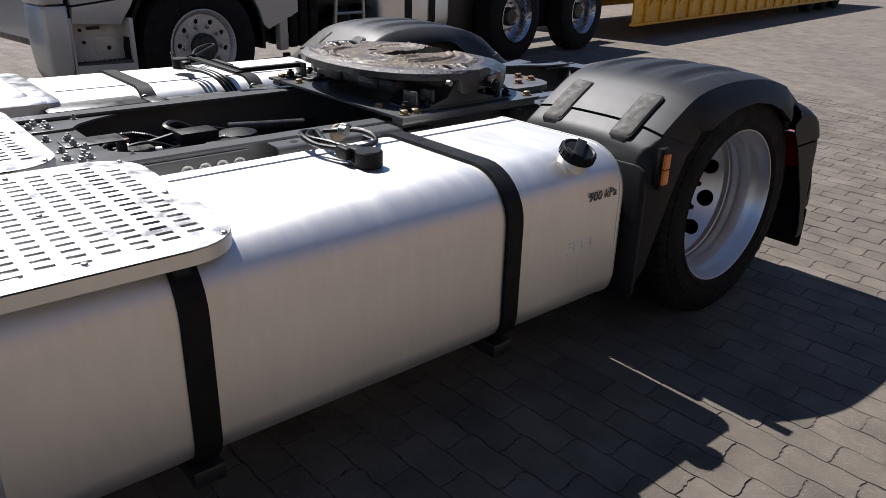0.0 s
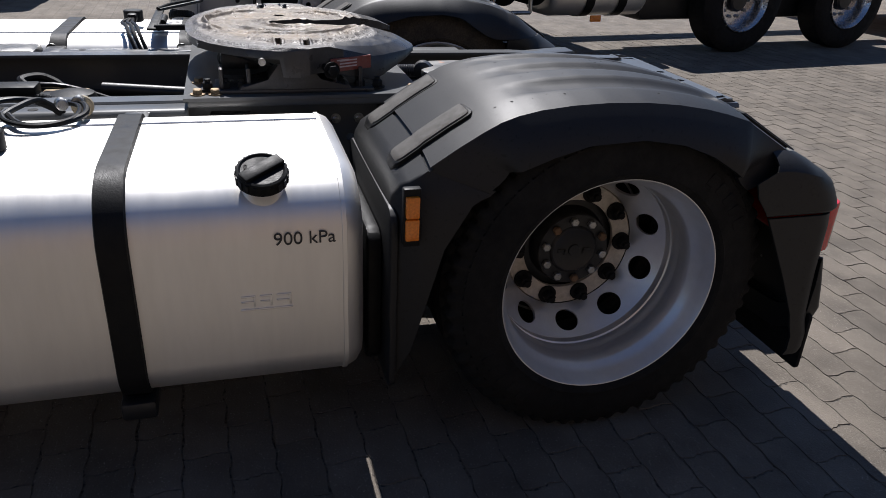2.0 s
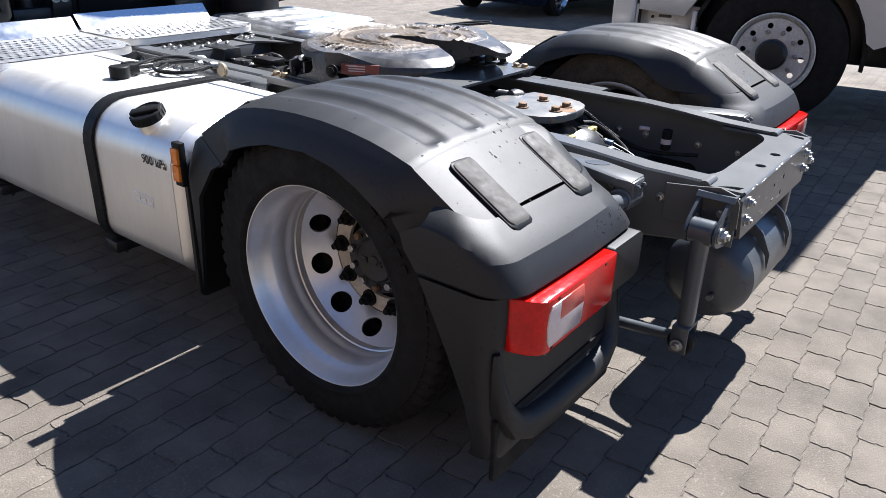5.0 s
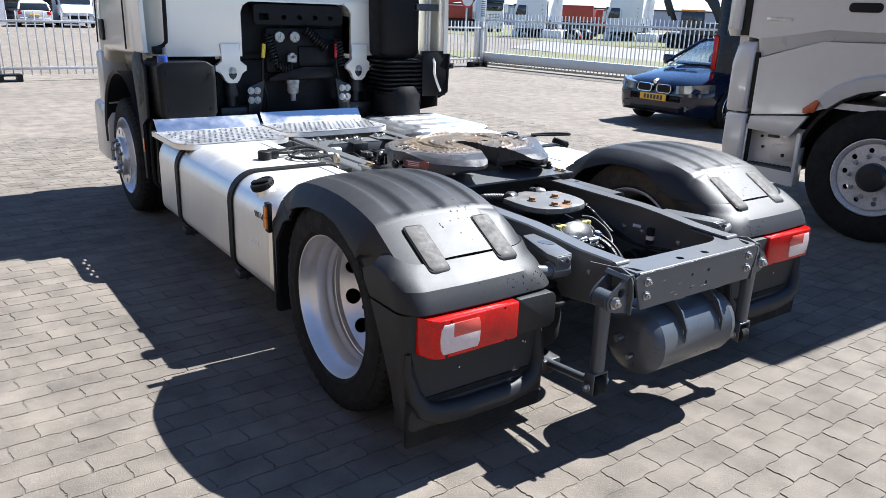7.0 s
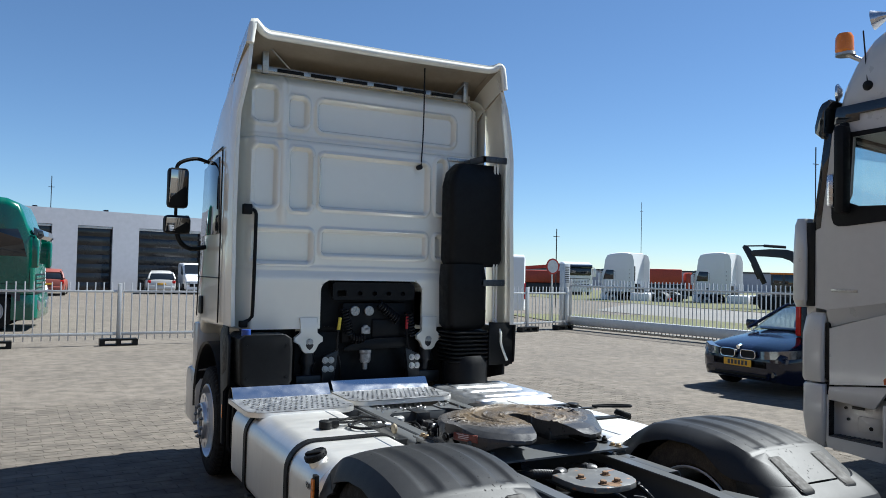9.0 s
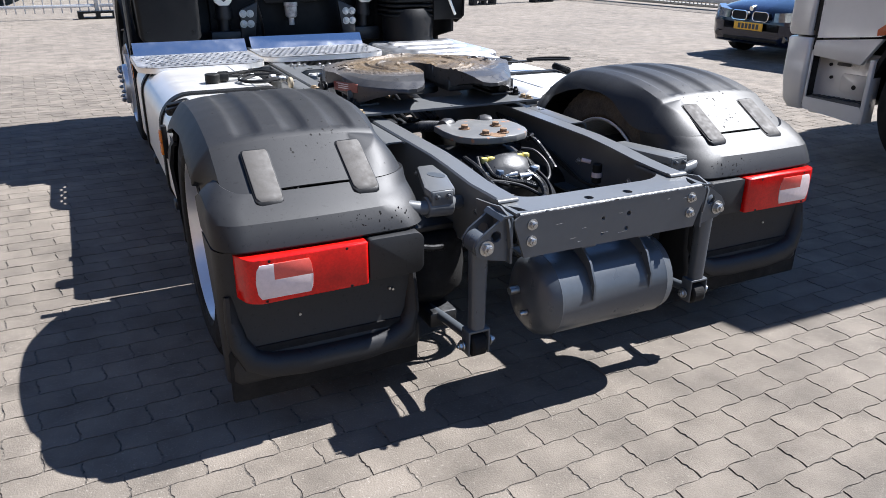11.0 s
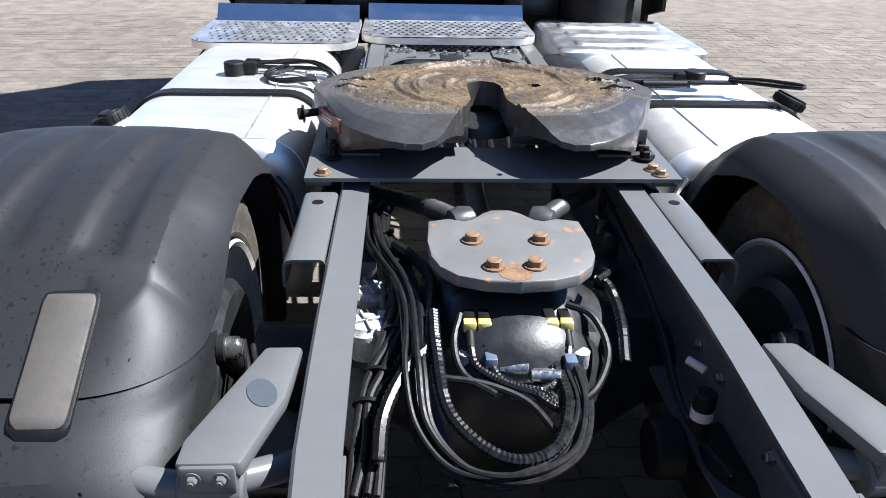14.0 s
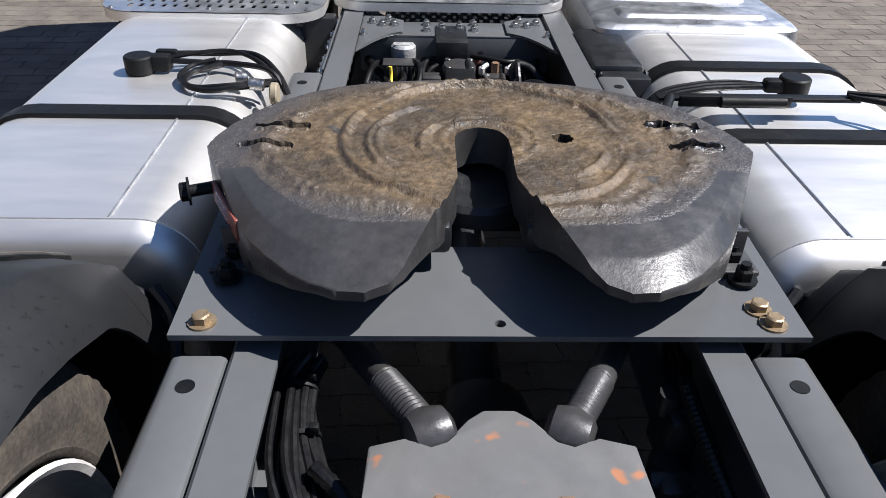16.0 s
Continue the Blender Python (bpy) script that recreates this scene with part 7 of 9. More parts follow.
for x, z in ((-0.14, 1.41), (-0.015, 1.41)):
    bm = bmesh.new()
    rod(bm, (x, 2.93, z), (x, 2.895, z), 0.042, 24, 0.004)
    for a in (0, 60, 120):
        box(bm, -0.036, 0.036, -0.003, 0.003, -0.004, 0.004, 0, 1, Matrix.Translation((x, 2.892, z)) @ Matrix.Rotation(radians(a), 4, "Y"))
    part("trailer_socket", bm, STEEL, truck, "pale round trailer socket")


def coil(p0, p1, r, turns, thick, sag=0.0, material=CABLE):
    p0, p1 = Vector(p0), Vector(p1)
    d = p1 - p0
    side = d.orthogonal().normalized()
    up = d.cross(side).normalized()
    pts = []
    n = turns * 10
    for i in range(n + 1):
        t = i / n
        a = 2 * math.pi * turns * t
        c = p0 + d * t + Vector((0, 0, -sag * math.sin(math.pi * t)))
        pts.append(c + r * (math.cos(a) * side + math.sin(a) * up))
    bm = bmesh.new()
    tube(bm, pts, thick, 6, 0)
    return part("coil_hose", bm, material, truck, "black coiled air hose")


coil((-0.25, 2.87, 1.43), (-0.20, 2.87, 1.22), 0.032, 9, 0.008, 0.0)
coil((-0.20, 2.87, 1.22), (-0.06, 2.87, 1.20), 0.032, 6, 0.008, 0.03)
coil((0.06, 2.88, 1.47), (0.24, 2.87, 1.33), 0.034, 9, 0.008, 0.0)
coil((0.33, 2.86, 1.40), (0.36, 2.86, 1.20), 0.034, 8, 0.008, 0.0)
bm = bmesh.new()
rod(bm, (-0.285, 2.86, 1.36), (-0.30, 2.85, 1.26), 0.014, 12)
part("yellow_sleeve", bm, YELLOW, truck)
bm = bmesh.new()
rod(bm, (0.315, 2.85, 1.38), (0.31, 2.85, 1.26), 0.013, 12)
part("red_sleeve", bm, mat("red_sleeve", (0.5, 0.02, 0.03), 0.5), truck)
bm = bmesh.new()
box(bm, -0.09, -0.01, 2.87, 2.90, 1.22, 1.28, 0.012)
rod(bm, (-0.05, 2.87, 1.275), (-0.05, 2.90, 1.275), 0.02, 12)
part("hose_coupling", bm, WHITE_PART, truck)
bm = bmesh.new()
lathe(bm, [(0, 0.02), (0.05, 0.02), (0.055, 0.036), (0.075, 0.045), (0.13, 0.045), (0.135, 0.05), (0.16, 0.05)], (-0.05, 2.88, 0.93), (-0.05, 2.88, 1.09), 24)
part("air_filter", bm, WHITE_PART, truck, "small grey filter bowl")
cable([(-0.30, 2.85, 1.27), (-0.31, 2.85, 1.12), (-0.28, 2.86, 0.98), (-0.26, 2.9, 0.86)], 0.010)
cable([(0.31, 2.85, 1.27), (0.33, 2.85, 1.12), (0.40, 2.86, 1.0), (0.42, 2.9, 0.86)], 0.010)
bm = bmesh.new()
box(bm, -0.62, 0.66, 3.0, 3.06, 0.60, 1.24, 0.02)
box(bm, -1.05, -0.60, 3.02, 3.08, 0.50, 1.30, 0.02)
box(bm, 0.60, 1.10, 3.02, 3.08, 0.50, 1.30, 0.02)
part("engine_cover", bm, PLASTIC, truck, "black cover behind the engine")

# ---- the yard: parked trucks beside the lane ----
def simple_wheel(parent, x, y, r, rim_mat, width=0.3, dish=0.05, rr=0.30, s=1, holes=10, name="wheel"):
    """A wheel whose outer face lies at x; s: the way inwards."""
    bm = bmesh.new()
    prof = [(0.02, rr), (0.0, rr + 0.02), (-0.006, (rr + r) / 2), (0.01, r - 0.03), (0.03, r), (width - 0.03, r), (width - 0.01, r - 0.03), (width, rr)]
    lathe(bm, prof, (x, 0, 0), (x + s, 0, 0), 48, cap=False)
    w = part(name, bm, RUBBER, parent)
    w.matrix_basis = pose(0, y, r)
    bm = bmesh.new()
    d = dish
    lathe(bm, [(0.015, rr), (-0.004, rr + 0.004), (-0.008, rr - 0.004), (0.02, rr - 0.022), (0.05, rr - 0.04), (0.07 + d, rr - 0.05)], (x, 0, 0), (x + s, 0, 0), 48, cap=False)
    part("rim", bm, rim_mat, w)
    bm = bmesh.new()
    hs = [(rr * 0.70, rr * 0.07, holes, 0.1) if holes <= 10 else (rr * 0.785, rr * 0.042, holes, 0.05)] if holes else []
    holed_disc(bm, x + s * (0.05 + d), 0.09 * rr / 0.3, rr - 0.04, hs, 0.012, s, 48)
    part("wheel_disc", bm, rim_mat, w)
    bm = bmesh.new()
    lathe(bm, [(0, 0.115), (0.05, 0.11), (0.07, 0.09), (0.075, 0.001)], (x + s * (0.055 + d), 0, 0), (x - s, 0, 0), 28)
    part("hub", bm, FRAME_DARK, w)
    bm = Bolts()
    for i in range(10):
        a = 2 * math.pi * i / 10
        p = Vector((x + s * (0.052 + d), 0.168 * rr / 0.3 * math.cos(a), 0.168 * rr / 0.3 * math.sin(a)))
        bolt(bm, p, (-s, 0, 0), 0.018, 0.024, False, True)
    part("wheel_nut", bm, STEEL, w)
    return w


WHITE_RIM = mat("pale_wheel_paint", (0.60, 0.60, 0.60), 0.45, 0.2, (0.48, 0.47, 0.45), 7, 0.7, 0.05, 120)
BLUE_RIM = mat("polished_wheel", (0.62, 0.63, 0.66), 0.22, 0.9, (0.5, 0.5, 0.53), 7, 0.6, 0.03, 120)
DARK_GREY = mat("dark_step_plastic", (0.055, 0.055, 0.056), 0.6, 0, (0.04, 0.04, 0.04), 8, 0.6, 0.15, 200)
nt = thing("heavy_tractor", "silver-grey heavy tractor unit parked in the yard", "truck", (3.50, 0.05, 0.0), turn=8.0)

# cab side panel with the wheel arch cut out, in (y, z)
bm = bmesh.new()
arch = [(0.62 * math.cos(radians(a)), 0.52 + 0.66 * math.sin(radians(a))) for a in range(0, 181, 12)]
side_poly = [(1.06, 1.505), (1.155, 1.52), (1.155, 2.17), (1.11, 2.20), (1.02, 2.98), (0.95, 3.15), (-0.98, 3.15), (-0.98, 1.57), (0.50, 1.60)]
win_poly = [(0.90, 2.40), (0.875, 2.46), (0.85, 2.93), (0.03, 2.97), (0.02, 2.34), (0.80, 2.36)]
sheet(bm, side_poly, [win_poly], "x", 0.0, 0.05)
cb = part("cab", bm, SILVER, nt, "silver-grey cab side")
bm = bmesh.new()
def ring_of(y, h, half=1.24, z0=0.62):
    return [(x + 1.25, y, z) for x, z in rrect(-half, half, z0, h, [0.28, 0.28, 0.05, 0.05], 5)]
loft(bm, [ring_of(-0.985, 3.95), ring_of(-0.6, 3.98), ring_of(0.30, 3.97), ring_of(0.55, 3.90), ring_of(0.74, 3.78), ring_of(0.86, 3.64, 1.235), ring_of(0.94, 3.48, 1.23), ring_of(0.99, 3.30, 1.225), ring_of(1.01, 3.18, 1.22)], caps=True)
for v in list(bm.verts):
    if v.co.z < 3.0:
        v.co.z = 3.0
        v.co.x = 1.25 + (v.co.x - 1.25) * 0.97
part("roof", bm, SILVER, cb)
bm = bmesh.new()
box(bm, 0.06, 2.44, -0.97, -0.93, 0.7, 3.1, 0.02)
box(bm, 2.45, 2.50, -0.97, 1.25, 0.7, 2.1, 0.02)
box(bm, 2.45, 2.50, -0.97, 0.02, 2.09, 3.1, 0.02)
box(bm, 0.30, 0.85, -0.10, 0.12, 1.5, 2.45, 0.06)
box(bm, 2.45, 2.50, 0.01, 1.05, 2.90, 3.1, 0.02)
prism(bm, [(1.18, 0.62), (1.23, 1.05), (1.25, 1.52), (1.24, 1.95), (1.20, 2.17), (1.15, 2.17), (1.17, 1.5)], "x", 0.05, 2.45, 0.0)
box(bm, 0.06, 2.44, -0.9, 1.2, 1.0, 1.05)
part("cab_body", bm, SILVER, cb)
bm = bmesh.new()
prism(bm, win_poly, "x", 0.022, 0.028)
pane = part("door_window", bm, clear("tinted_glass", (0.75, 0.85, 0.85), 0.02, 1.0), cb, "clear side window")
pane.visible_shadow = False
bm = bmesh.new()
sw = [(0.55 + 0.0, 0.62 + 0.20 * math.cos(a), 2.34 + 0.20 * math.sin(a)) for a in [2 * math.pi * i / 12 for i in range(13)]]
tube(bm, sw, 0.018, 8, 3)
rod(bm, (0.55, 0.62, 2.34), (0.55, 0.85, 2.15), 0.03, 8)
box(bm, 0.2, 2.3, 0.75, 1.2, 1.9, 2.22, 0.05)
part("steering_wheel", bm, PLASTIC, cb)
# windscreen pillar in black, corner deflector, sun visor
bm = bmesh.new()
prism(bm, [(1.175, 2.17), (1.185, 2.17), (1.075, 3.0), (1.065, 3.0)], "x", 0.06, 2.4, 0.0)
ws = part("windscreen", bm, bpy.data.materials["tinted_glass"], cb, "clear windscreen")
ws.visible_shadow = False
bm = bmesh.new()
prism(bm, [(1.185, 2.17), (1.112, 2.19), (1.022, 2.98), (1.08, 2.99)], "x", -0.004, 0.06, 0.003)
part("windscreen_pillar", bm, GLASS_DARK, cb)
bm = bmesh.new()
loft(bm, [[(x, y, z) for x, y in rrect(-0.05 + o, 0.26, 1.215 + o * 0.4, 1.335, 0.04)] for z, o in ((1.52, 0.05), (1.58, 0.0), (2.0, 0.0), (2.22, 0.02), (2.28, 0.06))])
part("corner_panel", bm, SILVER, cb)
bm = bmesh.new()
box(bm, -0.012, 0.2, 1.155, 1.225, 1.53, 2.24, 0.006)
part("corner_gap", bm, PLASTIC, cb)
bm = bmesh.new()
loft(bm, [[(x, y, z) for x, y in rrect(-0.02 + o, 0.3, 1.076, 1.26 - o, 0.03)] for z, o in ((0.90, 0.01), (0.93, 0.0), (1.30, 0.0), (1.44, 0.02), (1.48, 0.05))])
part("corner_panel", bm, SILVER, cb)
bm = bmesh.new()
loft(bm, [[(x, y, z) for x, y in rrect(-0.02 + o, 0.3, 1.062, 1.25 - o, 0.03)] for z, o in ((0.36, 0.05), (0.42, 0.02), (0.60, 0.0), (0.87, 0.0), (0.885, 0.01))])
part("corner_panel", bm, SILVER, cb)
bm = bmesh.new()
visor = [(1.055, 2.955), (1.10, 2.945), (1.145, 2.985), (1.15, 3.04), (1.115, 3.19), (1.085, 3.245), (1.03, 3.27), (1.0, 3.25), (1.05, 3.20)]
loft(bm, [[(x, 1.09 + (y - 1.09) * k, 3.1 + (z - 3.1) * k) for y, z in visor] for x, k in ((-0.055, 0.72), (-0.045, 0.93), (-0.02, 1.0), (1.25, 1.0), (2.5, 1.0))])
part("sun_visor", bm, GLASS_DARK, cb)
# door lines and the ledge under the door
bm = bmesh.new()
rod(bm, (-0.001, -0.62, 1.62), (-0.001, -0.62, 2.98), 0.008, 6)
part("door_gap", bm, PLASTIC, cb)
bm = bmesh.new()
loft(bm, [[(0.0, y, zt), (0.052, y, zb), (0.09, y, zb), (0.05, y, zt)] for y, zt, zb in ((1.06, 1.503, 1.36), (0.80, 1.55, 1.44), (0.5, 1.598, 1.515), (-0.3, 1.59, 1.53), (-0.98, 1.568, 1.50))])
part("door_ledge", bm, SILVER, cb)
bm = bmesh.new()
sheet(bm, [(1.035, 1.352), (0.80, 1.43), (0.544, 1.508), (-0.3, 1.525), (-0.98, 1.495), (-0.98, 0.75), (-0.66, 0.62)] + arch[::-1][1:12] + [(0.60, 0.935), (1.033, 0.887)], [], "x", 0.004, 0.05)
part("lower_panel", bm, SILVER, cb)
bm = bmesh.new()
loft(bm, [[(-0.004, 1.03, 0.872), (-0.004, 0.56, 0.925), (0.04, 0.56, 0.925), (0.04, 1.03, 0.872)], [(-0.012, 1.035, 0.83), (-0.012, 0.60, 0.86), (0.04, 0.60, 0.86), (0.04, 1.035, 0.83)], [(0.012, 1.04, 0.762), (0.012, 0.685, 0.735), (0.05, 0.685, 0.735), (0.05, 1.04, 0.762)]])
part("valance", bm, SILVER, cb)
bm = bmesh.new()
box(bm, 0.12, 0.14, 0.59, 1.06, 0.33, 0.80, 0.004)
box(bm, 0.0, 0.14, 0.585, 0.618, 0.33, 0.78, 0.008)
box(bm, 0.01, 0.14, 1.042, 1.06, 0.40, 0.80, 0.004)
rec = part("step_recess", bm, SILVER, cb)
bm = bmesh.new()
prism(bm, rrect(0.652, 0.852, 0.520, 0.648, 0.02), "x", 0.108, 0.121, 0.003)
part("hatch", bm, SILVER, rec)
for y, z, r in ((0.748, 0.560, 0.017), (0.93, 0.61, 0.012), (0.95, 0.70, 0.012)):
    bm = bmesh.new()
    rod(bm, (0.107, y, z), (0.122, y, z), r, 14)
    part("recess_plug", bm, PLASTIC, rec)
bm = bmesh.new()
box(bm, 0.10, 0.12, 0.80, 0.90, 0.700, 0.722, 0.006)
part("step_lamp", bm, DARK_GREY, rec)
bm = bmesh.new()
box(bm, 0.002, 0.125, 0.622, 1.035, 0.446, 0.470, 0.005)
for k in range(10):
    box(bm, 0.01, 0.11, 0.640 + k * 0.038, 0.652 + k * 0.038, 0.470, 0.476)
part("step_tread", bm, DARK_GREY, rec, "dark ribbed plastic step")
bm = bmesh.new()
sheet(bm, [(1.045, 0.462), (1.045, 0.373), (0.617, 0.328), (0.592, 0.405), (0.622, 0.448)], [], "x", -0.002, 0.03)
part("step_skirt", bm, SILVER, rec)
bm = bmesh.new()
sheet(bm, rrect(1.044, 1.074, 0.93, 1.40, 0.012), [], "x", 0.012, 0.06)
box(bm, 0.02, 0.10, 1.04, 1.07, 0.40, 0.90)
part("corner_vent", bm, PLASTIC, cb)
bm = bmesh.new()
box(bm, -0.010, -0.002, 0.807, 1.019, 1.655, 1.682, 0.003)
mk = part("model_badge", bm, STEEL, cb, "small chrome badge, unreadable")
bm = bmesh.new()
prism(bm, rrect(0.16, 0.40, 1.735, 1.805, 0.03), "x", -0.006, 0.004, 0.002)
part("door_handle", bm, PLASTIC, cb)
bm = bmesh.new()
rings = []
for i in range(16):
    a = radians(-4 + 188 * i / 15)
    c, s_ = math.cos(a), math.sin(a)
    rings.append([(-0.015, 0.62 * c, 0.52 + 0.66 * s_), (-0.03, 0.72 * c, 0.52 + 0.76 * s_), (0.0, 0.74 * c, 0.52 + 0.78 * s_), (0.30, 0.60 * c, 0.52 + 0.64 * s_)])
rings = [r for r in rings if r[1][2] > 0.95]
loft(bm, rings)
part("wheel_arch", bm, SILVER, cb)
bm = bmesh.new()
rings = []
for i in range(20):
    a = radians(-6 + 192 * i / 19)
    c, s_ = math.cos(a), math.sin(a)
    rings.append([(0.03, 0.60 * c, 0.52 + 0.64 * s_), (0.03, 0.63 * c, 0.52 + 0.67 * s_), (0.75, 0.63 * c, 0.52 + 0.67 * s_), (0.75, 0.60 * c, 0.52 + 0.64 * s_)])
loft(bm, rings)
part("arch_liner", bm, PLASTIC, cb)
bm = bmesh.new()
prism(bm, [(0.595, 0.945), (0.600, 0.985), (0.512, 1.060), (0.480, 1.055), (0.512, 0.96)], "x", -0.034, 0.004, 0.004)
part("side_marker", bm, mat("amber_marker", (0.45, 0.10, 0.03), 0.2, 0, (0.35, 0.07, 0.02), 20, 0.5), cb)
# beacon, air horn, aerial
bm = bmesh.new()
lathe(bm, [(0, 0.06), (0.02, 0.075), (0.13, 0.072), (0.165, 0.055), (0.175, 0.001)], (0.20, 1.02, 3.70), (0.20, 1.02, 3.98), 24)
bc = part("beacon", bm, ORANGE, cb, "orange rotating beacon on a bracket")
bm = bmesh.new()
rod(bm, (0.22, 1.02, 3.70), (0.30, 0.80, 3.55), 0.02, 8)
rod(bm, (0.22, 1.02, 3.68), (0.22, 1.02, 3.705), 0.08, 20)
part("beacon_arm", bm, STEEL, bc)
bm = bmesh.new()
lathe(bm, [(0, 0.085), (0.03, 0.07), (0.10, 0.035), (0.40, 0.022)], (0.22, 0.80, 3.93), (0.30, 0.2, 4.02), 20)
part("air_horn", bm, BLUE_RIM, cb)
bm = bmesh.new()
lathe(bm, [(0, 0.07), (0.02, 0.08), (0.03, 0.06), (0.05, 0.03)], (0.06, 1.02, 3.33), (0.10, 0.9, 3.33), 16)
part("air_horn", bm, BLUE_RIM, cb)
bm = bmesh.new()
rod(bm, (0.02, 0.75, 3.36), (0.03, 0.79, 3.80), 0.006, 6)
lathe(bm, [(0, 0.045), (0.02, 0.05), (0.05, 0.035), (0.06, 0.01)], (0.06, 0.75, 3.34), (-0.06, 0.75, 3.35), 16)
part("aerial", bm, PLASTIC, cb)
bm = bmesh.new()
box(bm, -0.13, -0.02, 0.945, 1.012, 2.35, 2.63, 0.03)
nm = part("door_mirror", bm, BLUE_RIM, cb, "chrome-capped door mirror")
bm = bmesh.new()
box(bm, -0.15, -0.01, 0.855, 0.945, 2.30, 3.02, 0.03)
box(bm, -0.05, 0.02, 0.88, 0.94, 2.96, 3.05, 0.01)
part("mirror_shell", bm, PLASTIC, nm)
# black band under the roof and dark window surround
bm = bmesh.new()
prism(bm, [(1.0, 3.05), (0.985, 3.19), (-0.95, 3.30), (-0.95, 3.20), (0.80, 3.115), (0.80, 3.06)], "x", -0.014, 0.03, 0.004)
part("roof_band", bm, GLASS_DARK, cb)
bm = bmesh.new()
sheet(bm, [(0.925, 2.62), (1.012, 2.60), (1.02, 2.36), (1.018, 2.27), (1.0, 2.22), (0.965, 2.20), (0.90, 2.20), (-0.03, 2.29), (-0.03, 3.0), (0.86, 2.97), (0.90, 3.0)], [win_poly], "x", -0.010, 0.0)
part("window_surround", bm, PLASTIC, cb)
simple_wheel(nt, 0.0, 0.0, 0.515, WHITE_RIM, dish=-0.03, holes=10)
# chassis side behind the cab
for y in (-1.02, -1.14, -1.26):
    bm = bmesh.new()
    box(bm, 0.12, 0.5, y - 0.05, y + 0.05, 0.42, 1.3, 0.02)
    part("rubber_flap", bm, RUBBER, nt)
bm = bmesh.new()
box(bm, 0.02, 0.10, -0.88, -0.78, 0.42, 3.1, 0.02)
part("side_fairing", bm, SILVER, nt)
bm = bmesh.new()
box(bm, 0.09, 0.115, -0.93, -0.89, 0.50, 0.56, 0.005)
part("rear_marker", bm, ORANGE, nt)
bm = bmesh.new()
fr = [(-1.47, 0.44), (-1.86, 0.44), (-1.84, 0.9), (-1.50, 0.9)]
for a, b in zip(fr, fr[1:] + fr[:1]):
    rod(bm, (0.08, *a), (0.08, *b), 0.018, 8)
rod(bm, (0.08, -1.50, 0.70), (0.08, -1.84, 0.70), 0.018, 8)
part("step_frame", bm, STEEL, nt, "bare steel step frame")
for y in (-1.66, -1.98):
    bm = bmesh.new()
    lathe(bm, [(0, 0.001), (0.01, 0.06), (0.04, 0.12), (0.08, 0.14), (0.8, 0.14)], (0.14, y, 0.62), (0.9, y, 0.62), 28)
    part("air_reservoir", bm, PLASTIC, nt, "black air reservoir")
bm = bmesh.new()
loft(bm, [[(x, y, z) for x, z in rrect(0.14 + o, 0.80 - o, 0.37 + o, 1.00 - o, 0.20)] for y, o in ((-2.14, 0.06), (-2.16, 0.02), (-2.20, 0.0), (-3.18, 0.0), (-3.22, 0.02), (-3.24, 0.06))])
tk = part("fuel_tank", bm, ALU, nt, "round-edged aluminium fuel tank")
for y in (-2.55, -2.92):
    bm = bmesh.new()
    o_ = rrect(0.13, 0.81, 0.36, 1.01, 0.21)
    R = [[(x, y - 0.05, z) for x, z in o_], [(x, y + 0.05, z) for x, z in o_]]
    loft(bm, R, caps=False)
    part("tank_strap", bm, PLASTIC, tk)
bm = bmesh.new()
box(bm, 0.11, 0.13, -2.67, -2.55, 0.34, 0.40, 0.006)
part("tank_marker", bm, ORANGE, tk)
for y in (-4.40, -5.95):
    simple_wheel(nt, 0.05, y, 0.515, BLUE_RIM, dish=0.10, holes=0, name="rear_wheel")
bm = bmesh.new()
box(bm, 0.82, 0.92, -7.2, -0.9, 0.62, 0.95, 0.01)
part("frame_rail", bm, FRAME_DARK, nt)
bm = bmesh.new()
box(bm, 1.6, 1.7, -7.2, -0.9, 0.62, 0.95, 0.01)
part("frame_rail", bm, FRAME_DARK, nt)
bm = bmesh.new()
box(bm, 0.1, 0.8, -6.7, -3.3, 1.02, 1.17, 0.05)
part("deck_plate", bm, FRAME_DARK, nt)
bm = bmesh.new()
box(bm, 0.3, 2.2, -0.9, 0.9, 0.45, 1.0, 0.05)
part("engine_block", bm, FRAME_DARK, nt)
bm = bmesh.new()
box(bm, 0.36, 0.8, -6.6, -3.3, 0.3, 0.95, 0.05)
part("wheel_housing", bm, FRAME_DARK, nt)
# three plain boxes added to fill the chassis, so that its ground shadow is solid
bm = bmesh.new()
box(bm, 0.35, 2.40, -2.95, -0.95, 0.62, 1.26, 0.04)
part("equipment_box", bm, FRAME_DARK, nt)
bm = bmesh.new()
box(bm, 0.12, 0.5, -2.95, -1.0, 1.10, 1.28, 0.03)
part("top_cover", bm, FRAME_DARK, nt)
bm = bmesh.new()
box(bm, 1.75, 2.42, -2.95, -0.95, 0.45, 1.26, 0.04)
part("side_box", bm, FRAME_DARK, nt)

# yellow low-loader behind it
YEL = mat("worn_yellow_paint", (0.86, 0.46, 0.02), 0.5, 0, (0.74, 0.36, 0.02), 2, 0.8, 0.1, 60, 0.15, spots=0.3, spot_col=(0.10, 0.06, 0.03), spot_scale=7)
ll = thing("low_loader", "worn yellow low-loader trailer with a long bed", "trailer", (4.56, -7.30, 0.0), turn=8.0)
bm = bmesh.new()
box(bm, 0.0, 2.5, -13.0, 0.0, 0.62, 0.80, 0.01)
box(bm, 0.04, 0.07, -13.0, 0.0, 0.26, 0.62, 0.0)
box(bm, 0.0, 0.10, -13.0, 0.0, 0.22, 0.26, 0.005)
